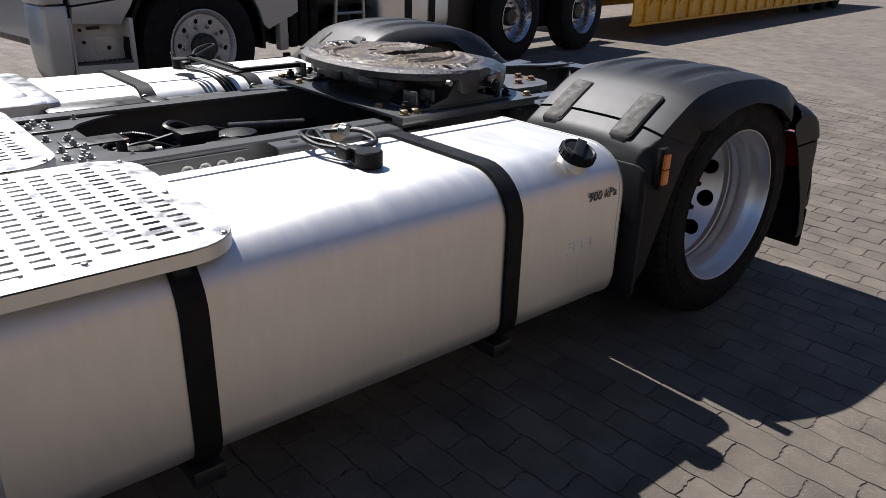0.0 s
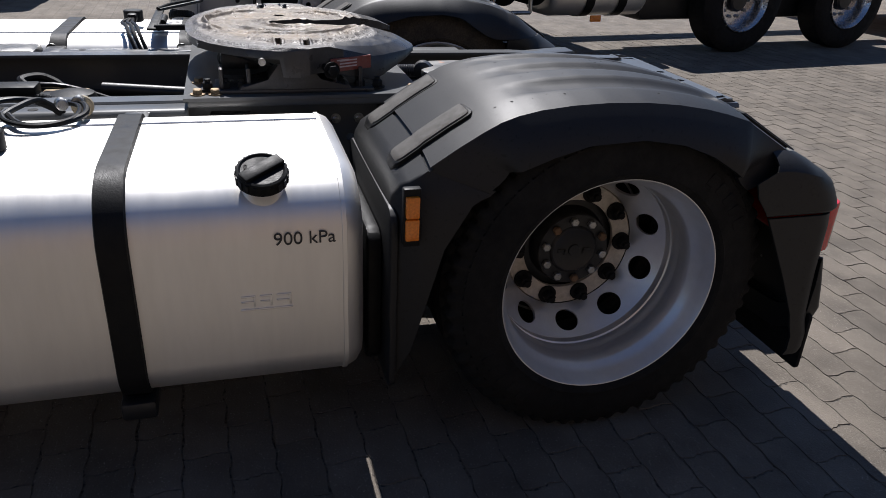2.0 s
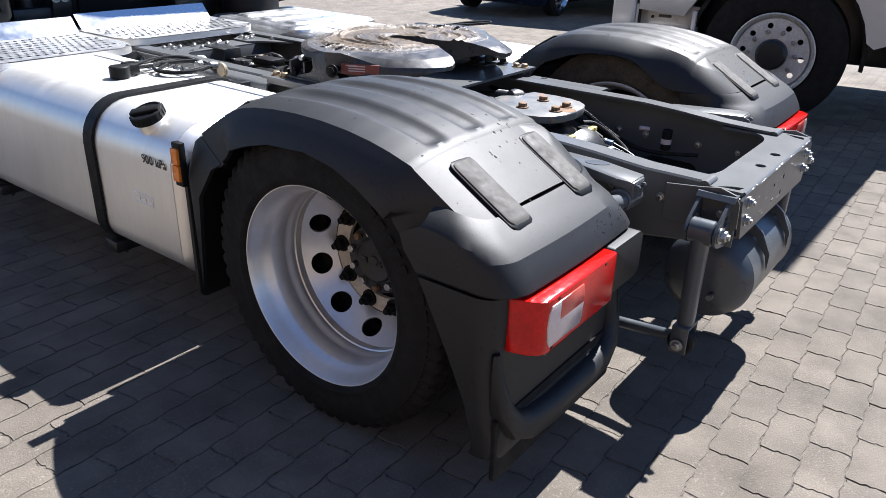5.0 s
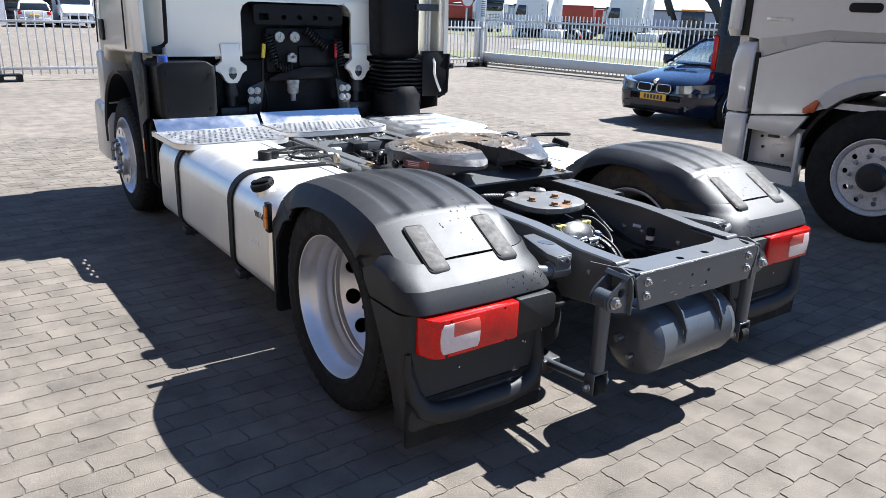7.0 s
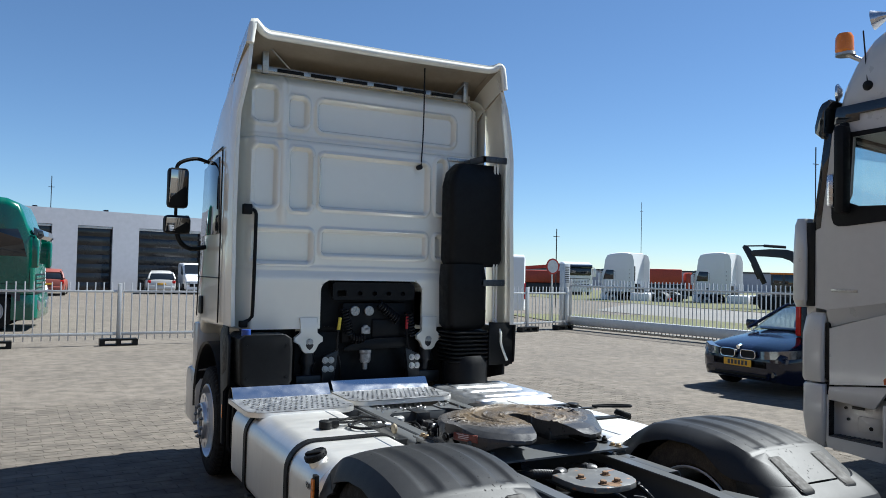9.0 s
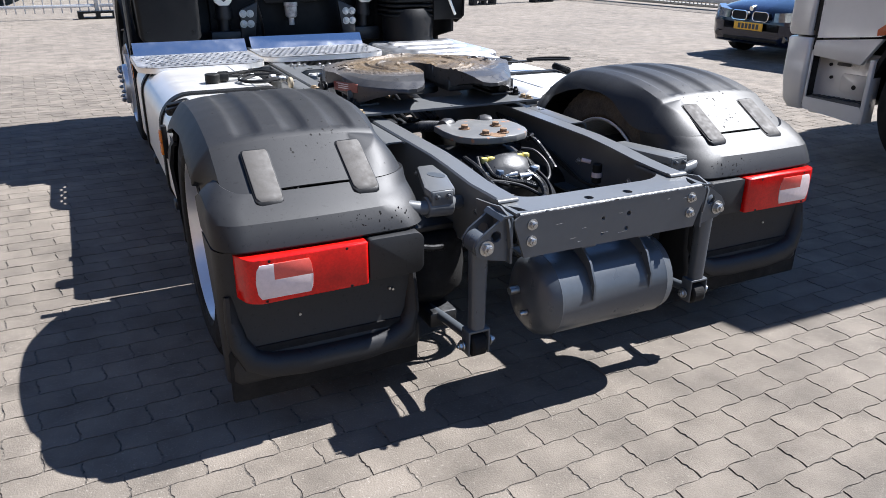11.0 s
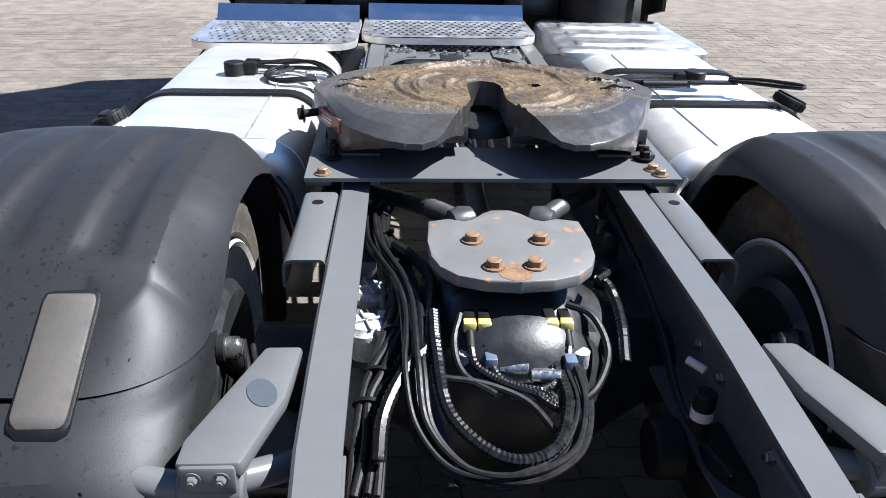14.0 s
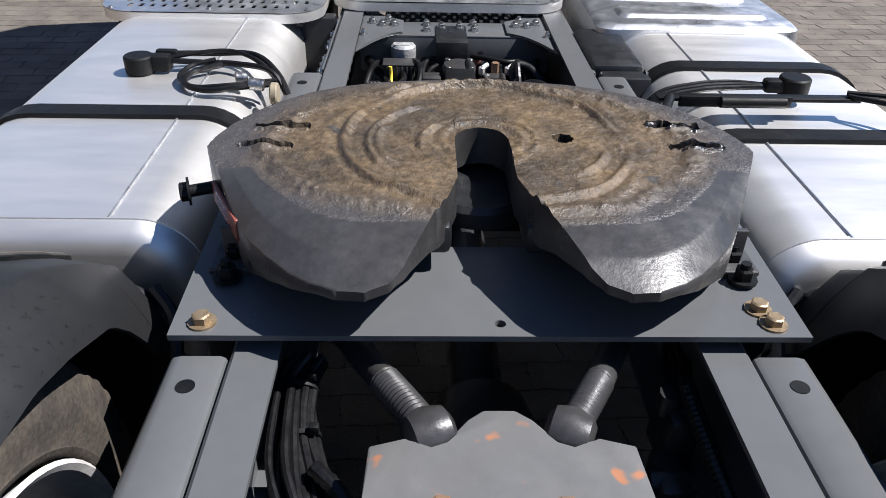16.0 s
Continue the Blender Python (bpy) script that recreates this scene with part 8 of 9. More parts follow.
box(bm, 2.4, 2.45, -13.0, 0.0, 0.22, 0.62, 0.0)
bed = part("bed", bm, YEL, ll)
for k in range(24):
    bm = bmesh.new()
    y = -0.35 - k * 0.52
    box(bm, 0.0, 0.045, y - 0.03, y + 0.03, 0.26, 0.62, 0.004)
    prism(bm, [(y - 0.03, 0.40), (y - 0.26, 0.60), (y - 0.22, 0.62), (y + 0.0, 0.44)], "x", 0.01, 0.04)
    part("stiffener", bm, YEL, bed)
for k in range(3):
    simple_wheel(ll, 0.15, -9.0 - k, 0.38, WHITE_RIM, 0.25, 0.05, 0.2)

# ---- the dark estate car and the van behind it ----
CAR = mat("dark_blue_car_paint", (0.004, 0.007, 0.022), 0.14, 0.0, (0.0035, 0.006, 0.018), 2, 0.5, 0, 10, 0.03, 0.04, spec=0.35, coat=0.35)
CHROME = mat("chrome", (0.8, 0.8, 0.8), 0.12, 1.0, (0.7, 0.7, 0.7), 10, 0.4)
HEADLAMP = mat("smoky_headlamp_glass", (0.16, 0.17, 0.18), 0.10, 0.5, (0.05, 0.055, 0.06), 14, 0.8, 0, 10, 0.05, 0.03, coat=0.6)
PLATE = mat("yellow_number_plate", (0.80, 0.42, 0.02), 0.5, 0, (0.75, 0.38, 0.02), 20, 0.4)
car = thing("parked_car", "dark blue estate car parked facing the lane", "car", (7.13, 5.16, 0.0), turn=-88.0)
car.matrix_basis = car.matrix_basis @ Matrix.Diagonal((0.96, 0.96, 0.96, 1))
# local frame: the front looks to -y, width along x


def car_ring(y, w, zc, ze, zb, sill=0.06, side=0.0):
    """One section of the hull: crowned top, round shoulder, swelling flank, tucked sill."""
    half = [(0.0, zc), (0.45 * w, zc - 0.008), (0.74 * w, zc - 0.03), (0.90 * w, ze), (0.965 * w, ze - 0.05), (w, ze - 0.14), (w + side, 0.52), (w - 0.01, 0.38), (w - 0.03, zb + 0.08), (w - sill, zb)]
    half = [(x, max(z, zb)) for x, z in half]
    return [(x, y, z) for x, z in half] + [(-x, y, z) for x, z in half[::-1] if x > 0]


bm = bmesh.new()
HULL = [(0.02, 0.50, 0.60, 0.56, 0.34), (0.04, 0.66, 0.66, 0.60, 0.27), (0.10, 0.76, 0.715, 0.66, 0.22), (0.22, 0.835, 0.755, 0.70, 0.19), (0.42, 0.875, 0.80, 0.74, 0.18), (0.80, 0.895, 0.855, 0.80, 0.18), (1.15, 0.90, 0.895, 0.85, 0.18), (1.42, 0.903, 0.93, 0.885, 0.18),
        (1.60, 0.905, 0.95, 0.905, 0.18), (2.6, 0.908, 0.965, 0.925, 0.18), (3.8, 0.90, 0.985, 0.94, 0.18), (4.30, 0.86, 0.96, 0.92, 0.22), (4.48, 0.78, 0.86, 0.82, 0.30)]
loft(bm, [car_ring(*r) for r in HULL])
body = part("body", bm, CAR, car, "glossy dark blue body", angle=42)


def green_house(y, w0, w1, z1):
    return [(w0, y, 0.90), (w0 + (w1 - w0) * 0.9, y, z1 - 0.07), (w1, y, z1 - 0.03), (w1 - 0.08, y, z1), (0, y, z1 + 0.012), (-w1 + 0.08, y, z1), (-w1, y, z1 - 0.03), (-w0 - (w1 - w0) * 0.9, y, z1 - 0.07), (-w0, y, 0.90)]


bm = bmesh.new()
loft(bm, [green_house(*r) for r in ((1.30, 0.76, 0.72, 0.955), (1.62, 0.80, 0.70, 1.12), (1.95, 0.815, 0.66, 1.29), (2.20, 0.82, 0.635, 1.375), (2.6, 0.82, 0.625, 1.405), (3.5, 0.81, 0.615, 1.40), (4.05, 0.79, 0.60, 1.34), (4.42, 0.74, 0.60, 1.02))], caps=False, loop=False)
bmesh.ops.recalc_face_normals(bm, faces=bm.faces)
bmesh.ops.solidify(bm, geom=list(bm.faces), thickness=0.005)
cg = part("cabin_glass", bm, clear("car_window_glass", (0.78, 0.88, 0.88), 0.02, 1.0), body, "clear windows with a faint tint", angle=42)
cg.visible_shadow = False
for x in (-0.38, 0.38):
    for y in (2.35, 3.25):
        bm = bmesh.new()
        loft(bm, [[(x + a, y + o + b, z) for a, b in rrect(-w, w, -0.06, 0.06, 0.05)] for z, w, o in ((0.90, 0.24, 0.0), (1.05, 0.25, 0.04), (1.13, 0.20, 0.06), (1.15, 0.12, 0.07), (1.19, 0.12, 0.07), (1.27, 0.11, 0.08))])
        part("car_seat", bm, PLASTIC, body)
bm = bmesh.new()
tube(bm, [(0.38 + 0.18 * math.cos(a), 1.93 + 0.05 * math.sin(a), 0.98 + 0.16 * math.sin(a)) for a in [2 * math.pi * k / 12 for k in range(13)]], 0.014, 6, 2)
box(bm, -0.70, 0.70, 1.45, 1.80, 0.93, 0.985, 0.03)
part("dashboard", bm, PLASTIC, body)
bm = bmesh.new()
loft(bm, [[(w, y, z - 0.035), (w - 0.02, y, z - 0.005), (w - 0.10, y, z + 0.012), (0, y, z + 0.024), (-w + 0.10, y, z + 0.012), (-w + 0.02, y, z - 0.005), (-w, y, z - 0.035)] for y, w, z in ((2.18, 0.640, 1.372), (2.32, 0.636, 1.392), (2.6, 0.632, 1.410), (3.5, 0.622, 1.405), (4.05, 0.608, 1.345), (4.12, 0.604, 1.32))])
part("roof", bm, CAR, body, angle=42)
for s in (-1, 1):
    for pts, r_ in (([(s * 0.80, 1.28, 0.945), (s * 0.735, 1.62, 1.11), (s * 0.675, 1.95, 1.27), (s * 0.638, 2.20, 1.372)], 0.030), ([(s * 0.815, 2.72, 0.93), (s * 0.72, 2.70, 1.20), (s * 0.635, 2.66, 1.39)], 0.028), ([(s * 0.80, 4.0, 0.95), (s * 0.70, 3.85, 1.2), (s * 0.61, 3.75, 1.385)], 0.05)):
        bm = bmesh.new()
        tube(bm, pts, r_, 8, 5)
        part("pillar", bm, CAR, body)
    bm = bmesh.new()
    tube(bm, [(s * 0.58, 2.3, 1.40), (s * 0.57, 2.42, 1.455), (s * 0.56, 3.7, 1.445), (s * 0.56, 3.85, 1.385)], 0.014, 8, 4)
    part("roof_rail", bm, PLASTIC, body)
    bm = bmesh.new()
    loft(bm, [[(s * x, y, z) for x, z in rrect(0.86 + o, 1.04 - o, 0.95 + o, 1.08 - o, 0.035)] for y, o in ((1.50, 0.03), (1.53, 0.0), (1.63, 0.0), (1.66, 0.02))])
    part("door_mirror", bm, CAR, body)
    bm = bmesh.new()
    tube(bm, [(s * 0.905, 1.05 + 0.36 * math.cos(a), 0.325 + 0.36 * math.sin(a)) for a in [math.pi * k / 10 for k in range(11)]][0:1] + [(s * 0.905, 0.85 + 0.355 * math.cos(a), 0.325 + 0.355 * math.sin(a)) for a in [math.pi * k / 10 for k in range(1, 11)]], 0.02, 6, 2)
    part("wheel_arch", bm, PLASTIC, body)
    bm = bmesh.new()
    rod(bm, (s * 0.62, 0.10, 0.335), (s * 0.60, 0.03, 0.335), 0.05, 18, 0.006)
    part("fog_lamp", bm, GLASS_DARK, body)
bm = bmesh.new()
for s in (-1, 1):
    prism(bm, [(s * a, b) for a, b in rrect(0.045, 0.33, 0.57, 0.675, 0.045)], "y", -0.01, 0.2, 0.0)
box(bm, -0.50, 0.50, 0.028, 0.1, 0.26, 0.34, 0.02)
for s in (-1, 1):
    box(bm, s * 0.54, s * 0.72, 0.085, 0.2, 0.29, 0.37, 0.02)
gr = part("grille", bm, PLASTIC, car)
bm = bmesh.new()
for s in (-1, 1):
    pts = [(s * a, -0.022, b) for a, b in rrect(0.055, 0.325, 0.555, 0.685, 0.045)]
    tube(bm, pts + [pts[0]], 0.008, 6, 0)
rod(bm, (0, -0.01, 0.72), (0, 0.06, 0.735), 0.035, 16)
part("grille_chrome", bm, CHROME, gr)
for s in (-1, 1):
    bm = bmesh.new()
    loft(bm, [[(s * x, y, z) for x, y, z in r] for r in ([(0.40, 0.015, 0.56), (0.40, 0.015, 0.68), (0.40, 0.2, 0.68), (0.40, 0.2, 0.56)], [(0.62, 0.03, 0.57), (0.62, 0.05, 0.70), (0.62, 0.2, 0.71), (0.62, 0.2, 0.56)], [(0.86, 0.22, 0.60), (0.86, 0.26, 0.73), (0.86, 0.4, 0.73), (0.86, 0.4, 0.60)])])
    part("headlamp", bm, HEADLAMP, car, "smoky glass headlamp")
bm = bmesh.new()
box(bm, -0.26, 0.26, -0.035, -0.02, 0.42, 0.53, 0.006)
pl = part("number_plate", bm, PLATE, car)
bm = bmesh.new()
for k in range(6):
    box(bm, -0.18 + k * 0.065, -0.135 + k * 0.065, -0.037, -0.034, 0.44, 0.51, 0)
part("plate_bars", bm, INK, pl)
for x, s in ((-0.90, 1), (0.90, -1)):
    for y in (0.85, 3.55):
        simple_wheel(car, x, y, 0.325, CHROME, 0.21, 0.02, 0.235, s, 5)
van = thing("dark_van", "black delivery van with tall red tail lamps", "van", (8.35, 3.95, 0.0), turn=-78.0)
bm = bmesh.new()
loft(bm, [[(x, y, z) for x, z in rrect(-0.98 + o, 0.98 - o, 0.30, 2.45 - o, [0.18, 0.18, 0.06, 0.06], 5)] for y, o in ((0.0, 0.06), (0.05, 0.0), (4.0, 0.0), (5.0, 0.1))])
part("body", bm, mat("black_van_paint", (0.012, 0.012, 0.013), 0.25, 0, (0.014, 0.014, 0.014), 2, 0.5, spec=0.3, coat=0.1), van)
for s in (-1, 1):
    bm = bmesh.new()
    box(bm, s * 0.90, s * 0.985, -0.02, 0.06, 0.86, 1.40, 0.02)
    part("tail_lamp", bm, RED_LENS, van)
    bm = bmesh.new()
    box(bm, s * 0.08, s * 0.80, -0.012, 0.02, 1.45, 2.1, 0.03)
    part("rear_window", bm, GLASS_DARK, van)
bm = bmesh.new()
box(bm, -0.72, -0.20, -0.02, 0.0, 0.62, 0.74, 0.004)
part("number_plate", bm, PLATE, van)
bm = bmesh.new()
box(bm, -0.98, 0.98, -0.08, 0.1, 0.28, 0.5, 0.03)
part("bumper", bm, PLASTIC, van)
for x, s in ((-0.97, 1), (0.97, -1)):
    for y in (1.0, 4.3):
        simple_wheel(van, x, y, 0.34, WHITE_RIM, 0.22, 0.0, 0.2, s, 0)

# ---- fences ----
GALV = mat("galvanised_steel", (0.62, 0.62, 0.61), 0.45, 0.5, (0.52, 0.52, 0.51), 9, 0.6, 0.05, 100)


def fence_panel(name, p0, p1, top, low, gap, label, beam=0.0, parent=None):
    """Pickets, two rails and end posts between two ground points."""
    p0, p1 = Vector((*p0, 0)), Vector((*p1, 0))
    d = p1 - p0
    n = max(2, int(d.length / gap))
    f = thing(name, label, "fence", tuple(p0), group="yard fence", turn=math.degrees(math.atan2(d.y, d.x)))
    L = d.length
    bm = bmesh.new()
    box(bm, 0, L, -0.02, 0.02, low + 0.10, low + 0.16, 0.004)
    part("bottom_rail", bm, GALV, f)
    bm = bmesh.new()
    box(bm, 0, L, -0.02, 0.02, top - 0.22, top - 0.17, 0.004)
    part("top_rail", bm, GALV, f)
    if beam:
        bm = bmesh.new()
        box(bm, 0, L, -0.10, 0.10, 0.16, 0.16 + beam, 0.02)
        part("gate_beam", bm, GALV, f)
    bm = bmesh.new()
    box(bm, -0.0125, 0.0125, -0.012, 0.012, low, top, 0.003)
    first = part("picket", bm, GALV, f)
    first.matrix_basis = pose(gap * 0.5, 0, 0)
    for k in range(1, n):
        repeat(first, f, pose(gap * (k + 0.5), 0, 0))
    bm = bmesh.new()
    box(bm, -0.04, 0.04, -0.04, 0.04, 0, top - 0.02, 0.006)
    post = part("post", bm, GALV, f)
    repeat(post, f, pose(L, 0, 0))
    return f


def add_foot(f, m):
    bm = bmesh.new()
    sheet(bm, rrect(-0.38, 0.38, 0.0, 0.15, 0.02), [rrect(-0.28, -0.04, 0.03, 0.11, 0.015), rrect(0.04, 0.28, 0.03, 0.11, 0.015)], "y", -0.12, 0.12)
    o = part("foot", bm, PLASTIC, f, "black recycled-plastic fence foot")
    o.matrix_basis = m


pts = [(-10.5, 14.3), (-8.1, 14.4), (-5.74, 14.5), (-3.36, 14.6), (-0.98, 14.7), (1.4, 14.8), (3.78, 14.95), (6.1, 15.1), (8.4, 15.4), (10.5, 15.8), (12.4, 16.3)]
for a, b in zip(pts, pts[1:]):
    fe = fence_panel("palisade_fence", a, b, 1.36, 0.12, 0.165, "galvanised palisade fence panel on plastic feet")
    add_foot(fe, pose(0, -0.05, 0))
add_foot(fe, pose(1.7, -0.05, 0))
fence_panel("sliding_gate", (12.6, 16.4), (14.0, 7.4), 1.60, 0.10, 0.125, "galvanised sliding gate with a thick bottom beam", beam=0.26)
gp = thing("gate_post", "tall galvanised gate guide post", "post", (12.45, 16.5, 0))
bm = bmesh.new()
box(bm, -0.12, 0.12, -0.12, 0.12, 0, 2.1, 0.01)
part("post", bm, GALV, gp)
# dark bars on the solid post stand for the shade in its slots
for k in range(9):
    bm = bmesh.new()
    box(bm, -0.08, 0.08, -0.13, -0.12, 1.5 + k * 0.06, 1.53 + k * 0.06, 0)
    part("guide_slot", bm, FRAME_DARK, gp)
sg = thing("road_sign", "round red and white no-parking sign on a post", "sign", (14.3, 19.7, 0))
bm = bmesh.new()
rod(bm, (0, 0, 0), (0, 0, 2.3), 0.03, 10)
part("pole", bm, GALV, sg)
bm = bmesh.new()
rod(bm, (0, -0.03, 2.05), (0, -0.045, 2.05), 0.3, 32)
dk = part("disc", bm, mat("sign_red", (0.5, 0.03, 0.02), 0.4), sg)
bm = bmesh.new()
lathe(bm, [(0, 0.24), (0.006, 0.24)], (0, -0.045, 2.05), (0, -0.06, 2.05), 32)
part("face", bm, mat("sign_white", (0.7, 0.7, 0.72), 0.4), dk)

# ---- workshop building ----
WALL = mat("pale_grey_cladding", (0.40, 0.41, 0.45), 0.55, 0, (0.37, 0.38, 0.42), 0.4, 0.6, 0.05, 20, 0.05)
DOOR = mat("dark_roller_door", (0.012, 0.0125, 0.014), 0.22, 0, (0.009, 0.0095, 0.011), 0.6, 0.6, 0.05, 30, 0.08)
bld = thing("workshop", "pale grey workshop hall with dark roller doors", "building", (-10.97, 45.8, 0), turn=14.0)
bm = bmesh.new()
doors = [(0.65, 3.4), (4.55, 6.0), (6.95, 9.05), (10.5, 12.6), (14.25, 18.45), (20.0, 24.2)]
sheet(bm, [(-4, 0), (31, 0), (31, 5.0), (-4, 5.2)], [[(a, 0.02), (b, 0.02), (b, 4.15), (a, 4.15)] for a, b in doors], "y", 0.0, 0.3)
part("wall", bm, WALL, bld)
bm = bmesh.new()
box(bm, -4, 31, 0.3, 20, 4.6, 4.9, 0.0)
box(bm, -4.0, -3.8, 0.3, 20, 0, 4.6)
box(bm, 30.8, 31, 0.3, 20, 0, 4.6)
part("roof", bm, WALL, bld)
for a, b in doors:
    bm = bmesh.new()
    box(bm, a, b, 0.185, 0.20, 0.02, 4.15)
    dd = part("roller_door", bm, DOOR, bld)
    for k in range(7):
        bm = bmesh.new()
        box(bm, a, b, 0.155, 0.18, 0.02 + k * 0.58, 0.594 + k * 0.58, 0.003)
        part("door_section", bm, DOOR, dd)
    bm = bmesh.new()
    box(bm, a, b, 0.08, 0.14, 4.0, 4.14, 0.01)
    part("door_head", bm, GALV, dd)
for x in (2.0, 8.1, 12.2, 17.5):
    bm = bmesh.new()
    box(bm, x - 0.12, x + 0.12, 0.1, 0.4, 5.0, 5.22, 0.02)
    part("roof_vent", bm, DOOR, bld)


# ---- parked and distant vehicles ----
def cab_truck(name, label, at, turn, paint, h=3.5, tail=True, spoiler=True, grp="parked trucks"):
    """A cab-over tractor unit at medium distance; the front looks to -y."""
    t = thing(name, label, "truck", at, grp, turn)
    bm = bmesh.new()
    loft(bm, [[(x, y, z) for x, z in rrect(-w, w, zb, zt, [r, r, 0.08, 0.08], 6)] for y, w, zt, zb, r in
              ((0.0, 1.12, 2.36, 0.98, 0.10), (0.03, 1.19, 2.44, 0.94, 0.14), (0.10, 1.225, 2.56, 0.92, 0.20), (0.20, 1.24, 2.74, 0.92, 0.20), (0.30, 1.24, h - 0.42, 0.92, 0.20), (0.42, 1.24, h - 0.18, 0.92, 0.20), (0.70, 1.24, h - 0.06, 0.95, 0.20),
               (1.25, 1.24, h, 1.0, 0.18), (1.8, 1.24, h + 0.02, 1.0, 0.18), (2.10, 1.24, h, 1.0, 0.18), (2.18, 1.22, h - 0.03, 1.02, 0.22))])
    c = part("cab", bm, paint, t, angle=40)
    bm = bmesh.new()
    prism(bm, rrect(-1.10, 1.10, 1.72, 2.40, [0.10, 0.10, 0.16, 0.16]), "y", -0.014, 0.01, 0.004)
    part("windscreen", bm, GLASS_DARK, c, "dark windscreen")
    bm = bmesh.new()
    loft(bm, [[(x, y, z) for y, z in ((0.02, 2.38), (-0.12 * k, 2.36), (-0.20 * k, 2.44), (-0.16 * k, 2.58), (0.06, 2.66))] for x, k in ((-1.20, 0.3), (-1.12, 0.9), (-0.6, 1.0), (0.6, 1.0), (1.12, 0.9), (1.20, 0.3))])
    part("sun_visor", bm, GLASS_DARK, c)
    for k in range(4):
        bm = bmesh.new()
        box(bm, -0.92, 0.92, -0.03, 0.02, 0.98 + k * 0.115, 1.065 + k * 0.115, 0.015)
        part("grille_slat", bm, paint, c)
    bm = bmesh.new()
    box(bm, -0.98, 0.98, -0.012, 0.05, 0.80, 1.46, 0.02)
    part("grille", bm, PLASTIC, t)
    bm = bmesh.new()
    loft(bm, [[(x, y, z) for x, y in rrect(-1.24 + o, 1.24 - o, -0.10 + o, 0.50, [0.02, 0.02, 0.16, 0.16])] for z, o in ((0.28, 0.04), (0.34, 0.0), (0.74, 0.0), (0.92, 0.03))])
    bp = part("bumper", bm, paint, t)
    for s in (-1, 1):
        bm = bmesh.new()
        prism(bm, [(s * x, z) for x, z in ((0.62, 0.52), (1.02, 0.50), (1.14, 0.60), (1.14, 0.80), (0.70, 0.72))], "y", -0.112, -0.02, 0.006)
        part("headlamp", bm, STEEL, bp)
        bm = bmesh.new()
        prism(bm, [(0.18, 1.90), (1.02, 1.92), (1.02, 2.58), (0.40, 2.60), (0.28, 2.30)], "x", s * 1.232, s * 1.252, 0.003)
        w = part("side_window", bm, GLASS_DARK, c)
        bm = bmesh.new()
        for a, b in (((0.10, 1.02), (0.10, 1.56)), ((1.16, 1.02), (1.14, 2.46)), ((0.34, 2.47), (1.14, 2.46)), ((0.10, 1.20), (1.16, 1.20))):
            rod(bm, (s * 1.238, *a), (s * 1.238, *b), 0.009, 6)
        part("door_gap", bm, PLASTIC, c)
        bm = bmesh.new()
        box(bm, s * 1.236, s * 1.252, 0.92, 1.10, 1.34, 1.44, 0.01)
        part("door_handle", bm, PLASTIC, c)
        bm = bmesh.new()
        loft(bm, [[(s * x, y, z) for x, y in rrect(1.28 + o, 1.52 - o, -0.12 + o, 0.04, 0.04)] for z, o in ((1.62, 0.03), (1.66, 0.0), (2.30, 0.0), (2.36, 0.03))])
        tube(bm, [(s * 1.20, 0.12, 2.44), (s * 1.34, 0.0, 2.42), (s * 1.40, -0.04, 2.32)], 0.022, 6, 4)
        part("mirror", bm, paint, c)
        bm = bmesh.new()
        arch_ = [(0.95 + 0.62 * math.cos(a), 0.50 + 0.62 * math.sin(a)) for a in [math.pi * k / 12 for k in range(13)]]
        prism(bm, [(1.60, 1.02), (0.30, 1.02), (0.30, 0.40)] + [p for p in arch_[::-1] if p[1] > 0.45 and p[1] < 1.0] + [(1.60, 0.55)], "x", s * 1.15, s * 1.236, 0.0)
        part("wheel_arch", bm, DARK_GREY, t)
        simple_wheel(t, s * 1.22, 0.95, 0.5, WHITE_RIM, 0.3, -0.02, 0.29, -s, 0)
    if spoiler:
        for s in (-1, 1):
            bm = bmesh.new()
            loft(bm, [[(s * x, y, z) for x, y in ((1.20, 2.10), (1.235, 2.10), (1.225, 2.62 - o), (1.20, 2.62 - o))] for z, o in ((1.05, 0.0), (h - 0.6, 0.0), (h - 0.2, 0.12), (h - 0.08, 0.3))])
            part("side_fairing", bm, paint, c)
            for k in range(6):
                bm = bmesh.new()
                rod(bm, (s * 1.232, 2.30, 1.2 + k * 0.28), (s * 1.238, 2.30, 1.2 + k * 0.28), 0.03, 10)
                part("fairing_plug", bm, PLASTIC, c)
        bm = bmesh.new()
        box(bm, 0.62, 1.12, 2.16, 2.46, 1.05, h - 0.95, 0.08)
        part("air_intake", bm, PLASTIC, t)
        bm = bmesh.new()
        box(bm, -0.95, 0.55, 2.16, 2.44, 0.85, 1.36, 0.06)
        box(bm, -0.30, 0.20, 2.16, 2.34, 1.30, 1.62, 0.05)
        part("rear_equipment", bm, PLASTIC, t)
    if tail:
        bm = bmesh.new()
        box(bm, -0.42, 0.42, 2.1, 5.9, 0.65, 0.92, 0.02)
        part("chassis", bm, FRAME_DARK, t)
        bm = bmesh.new()
        loft(bm, [[(x, y, z) for x, y in rrect(-0.46 + o, 0.46 - o, 4.1 + o, 5.0 - o, 0.2)] for z, o in ((0.98, 0.0), (1.10, 0.0), (1.13, 0.05))])
        part("coupling", bm, FRAME_DARK, t)
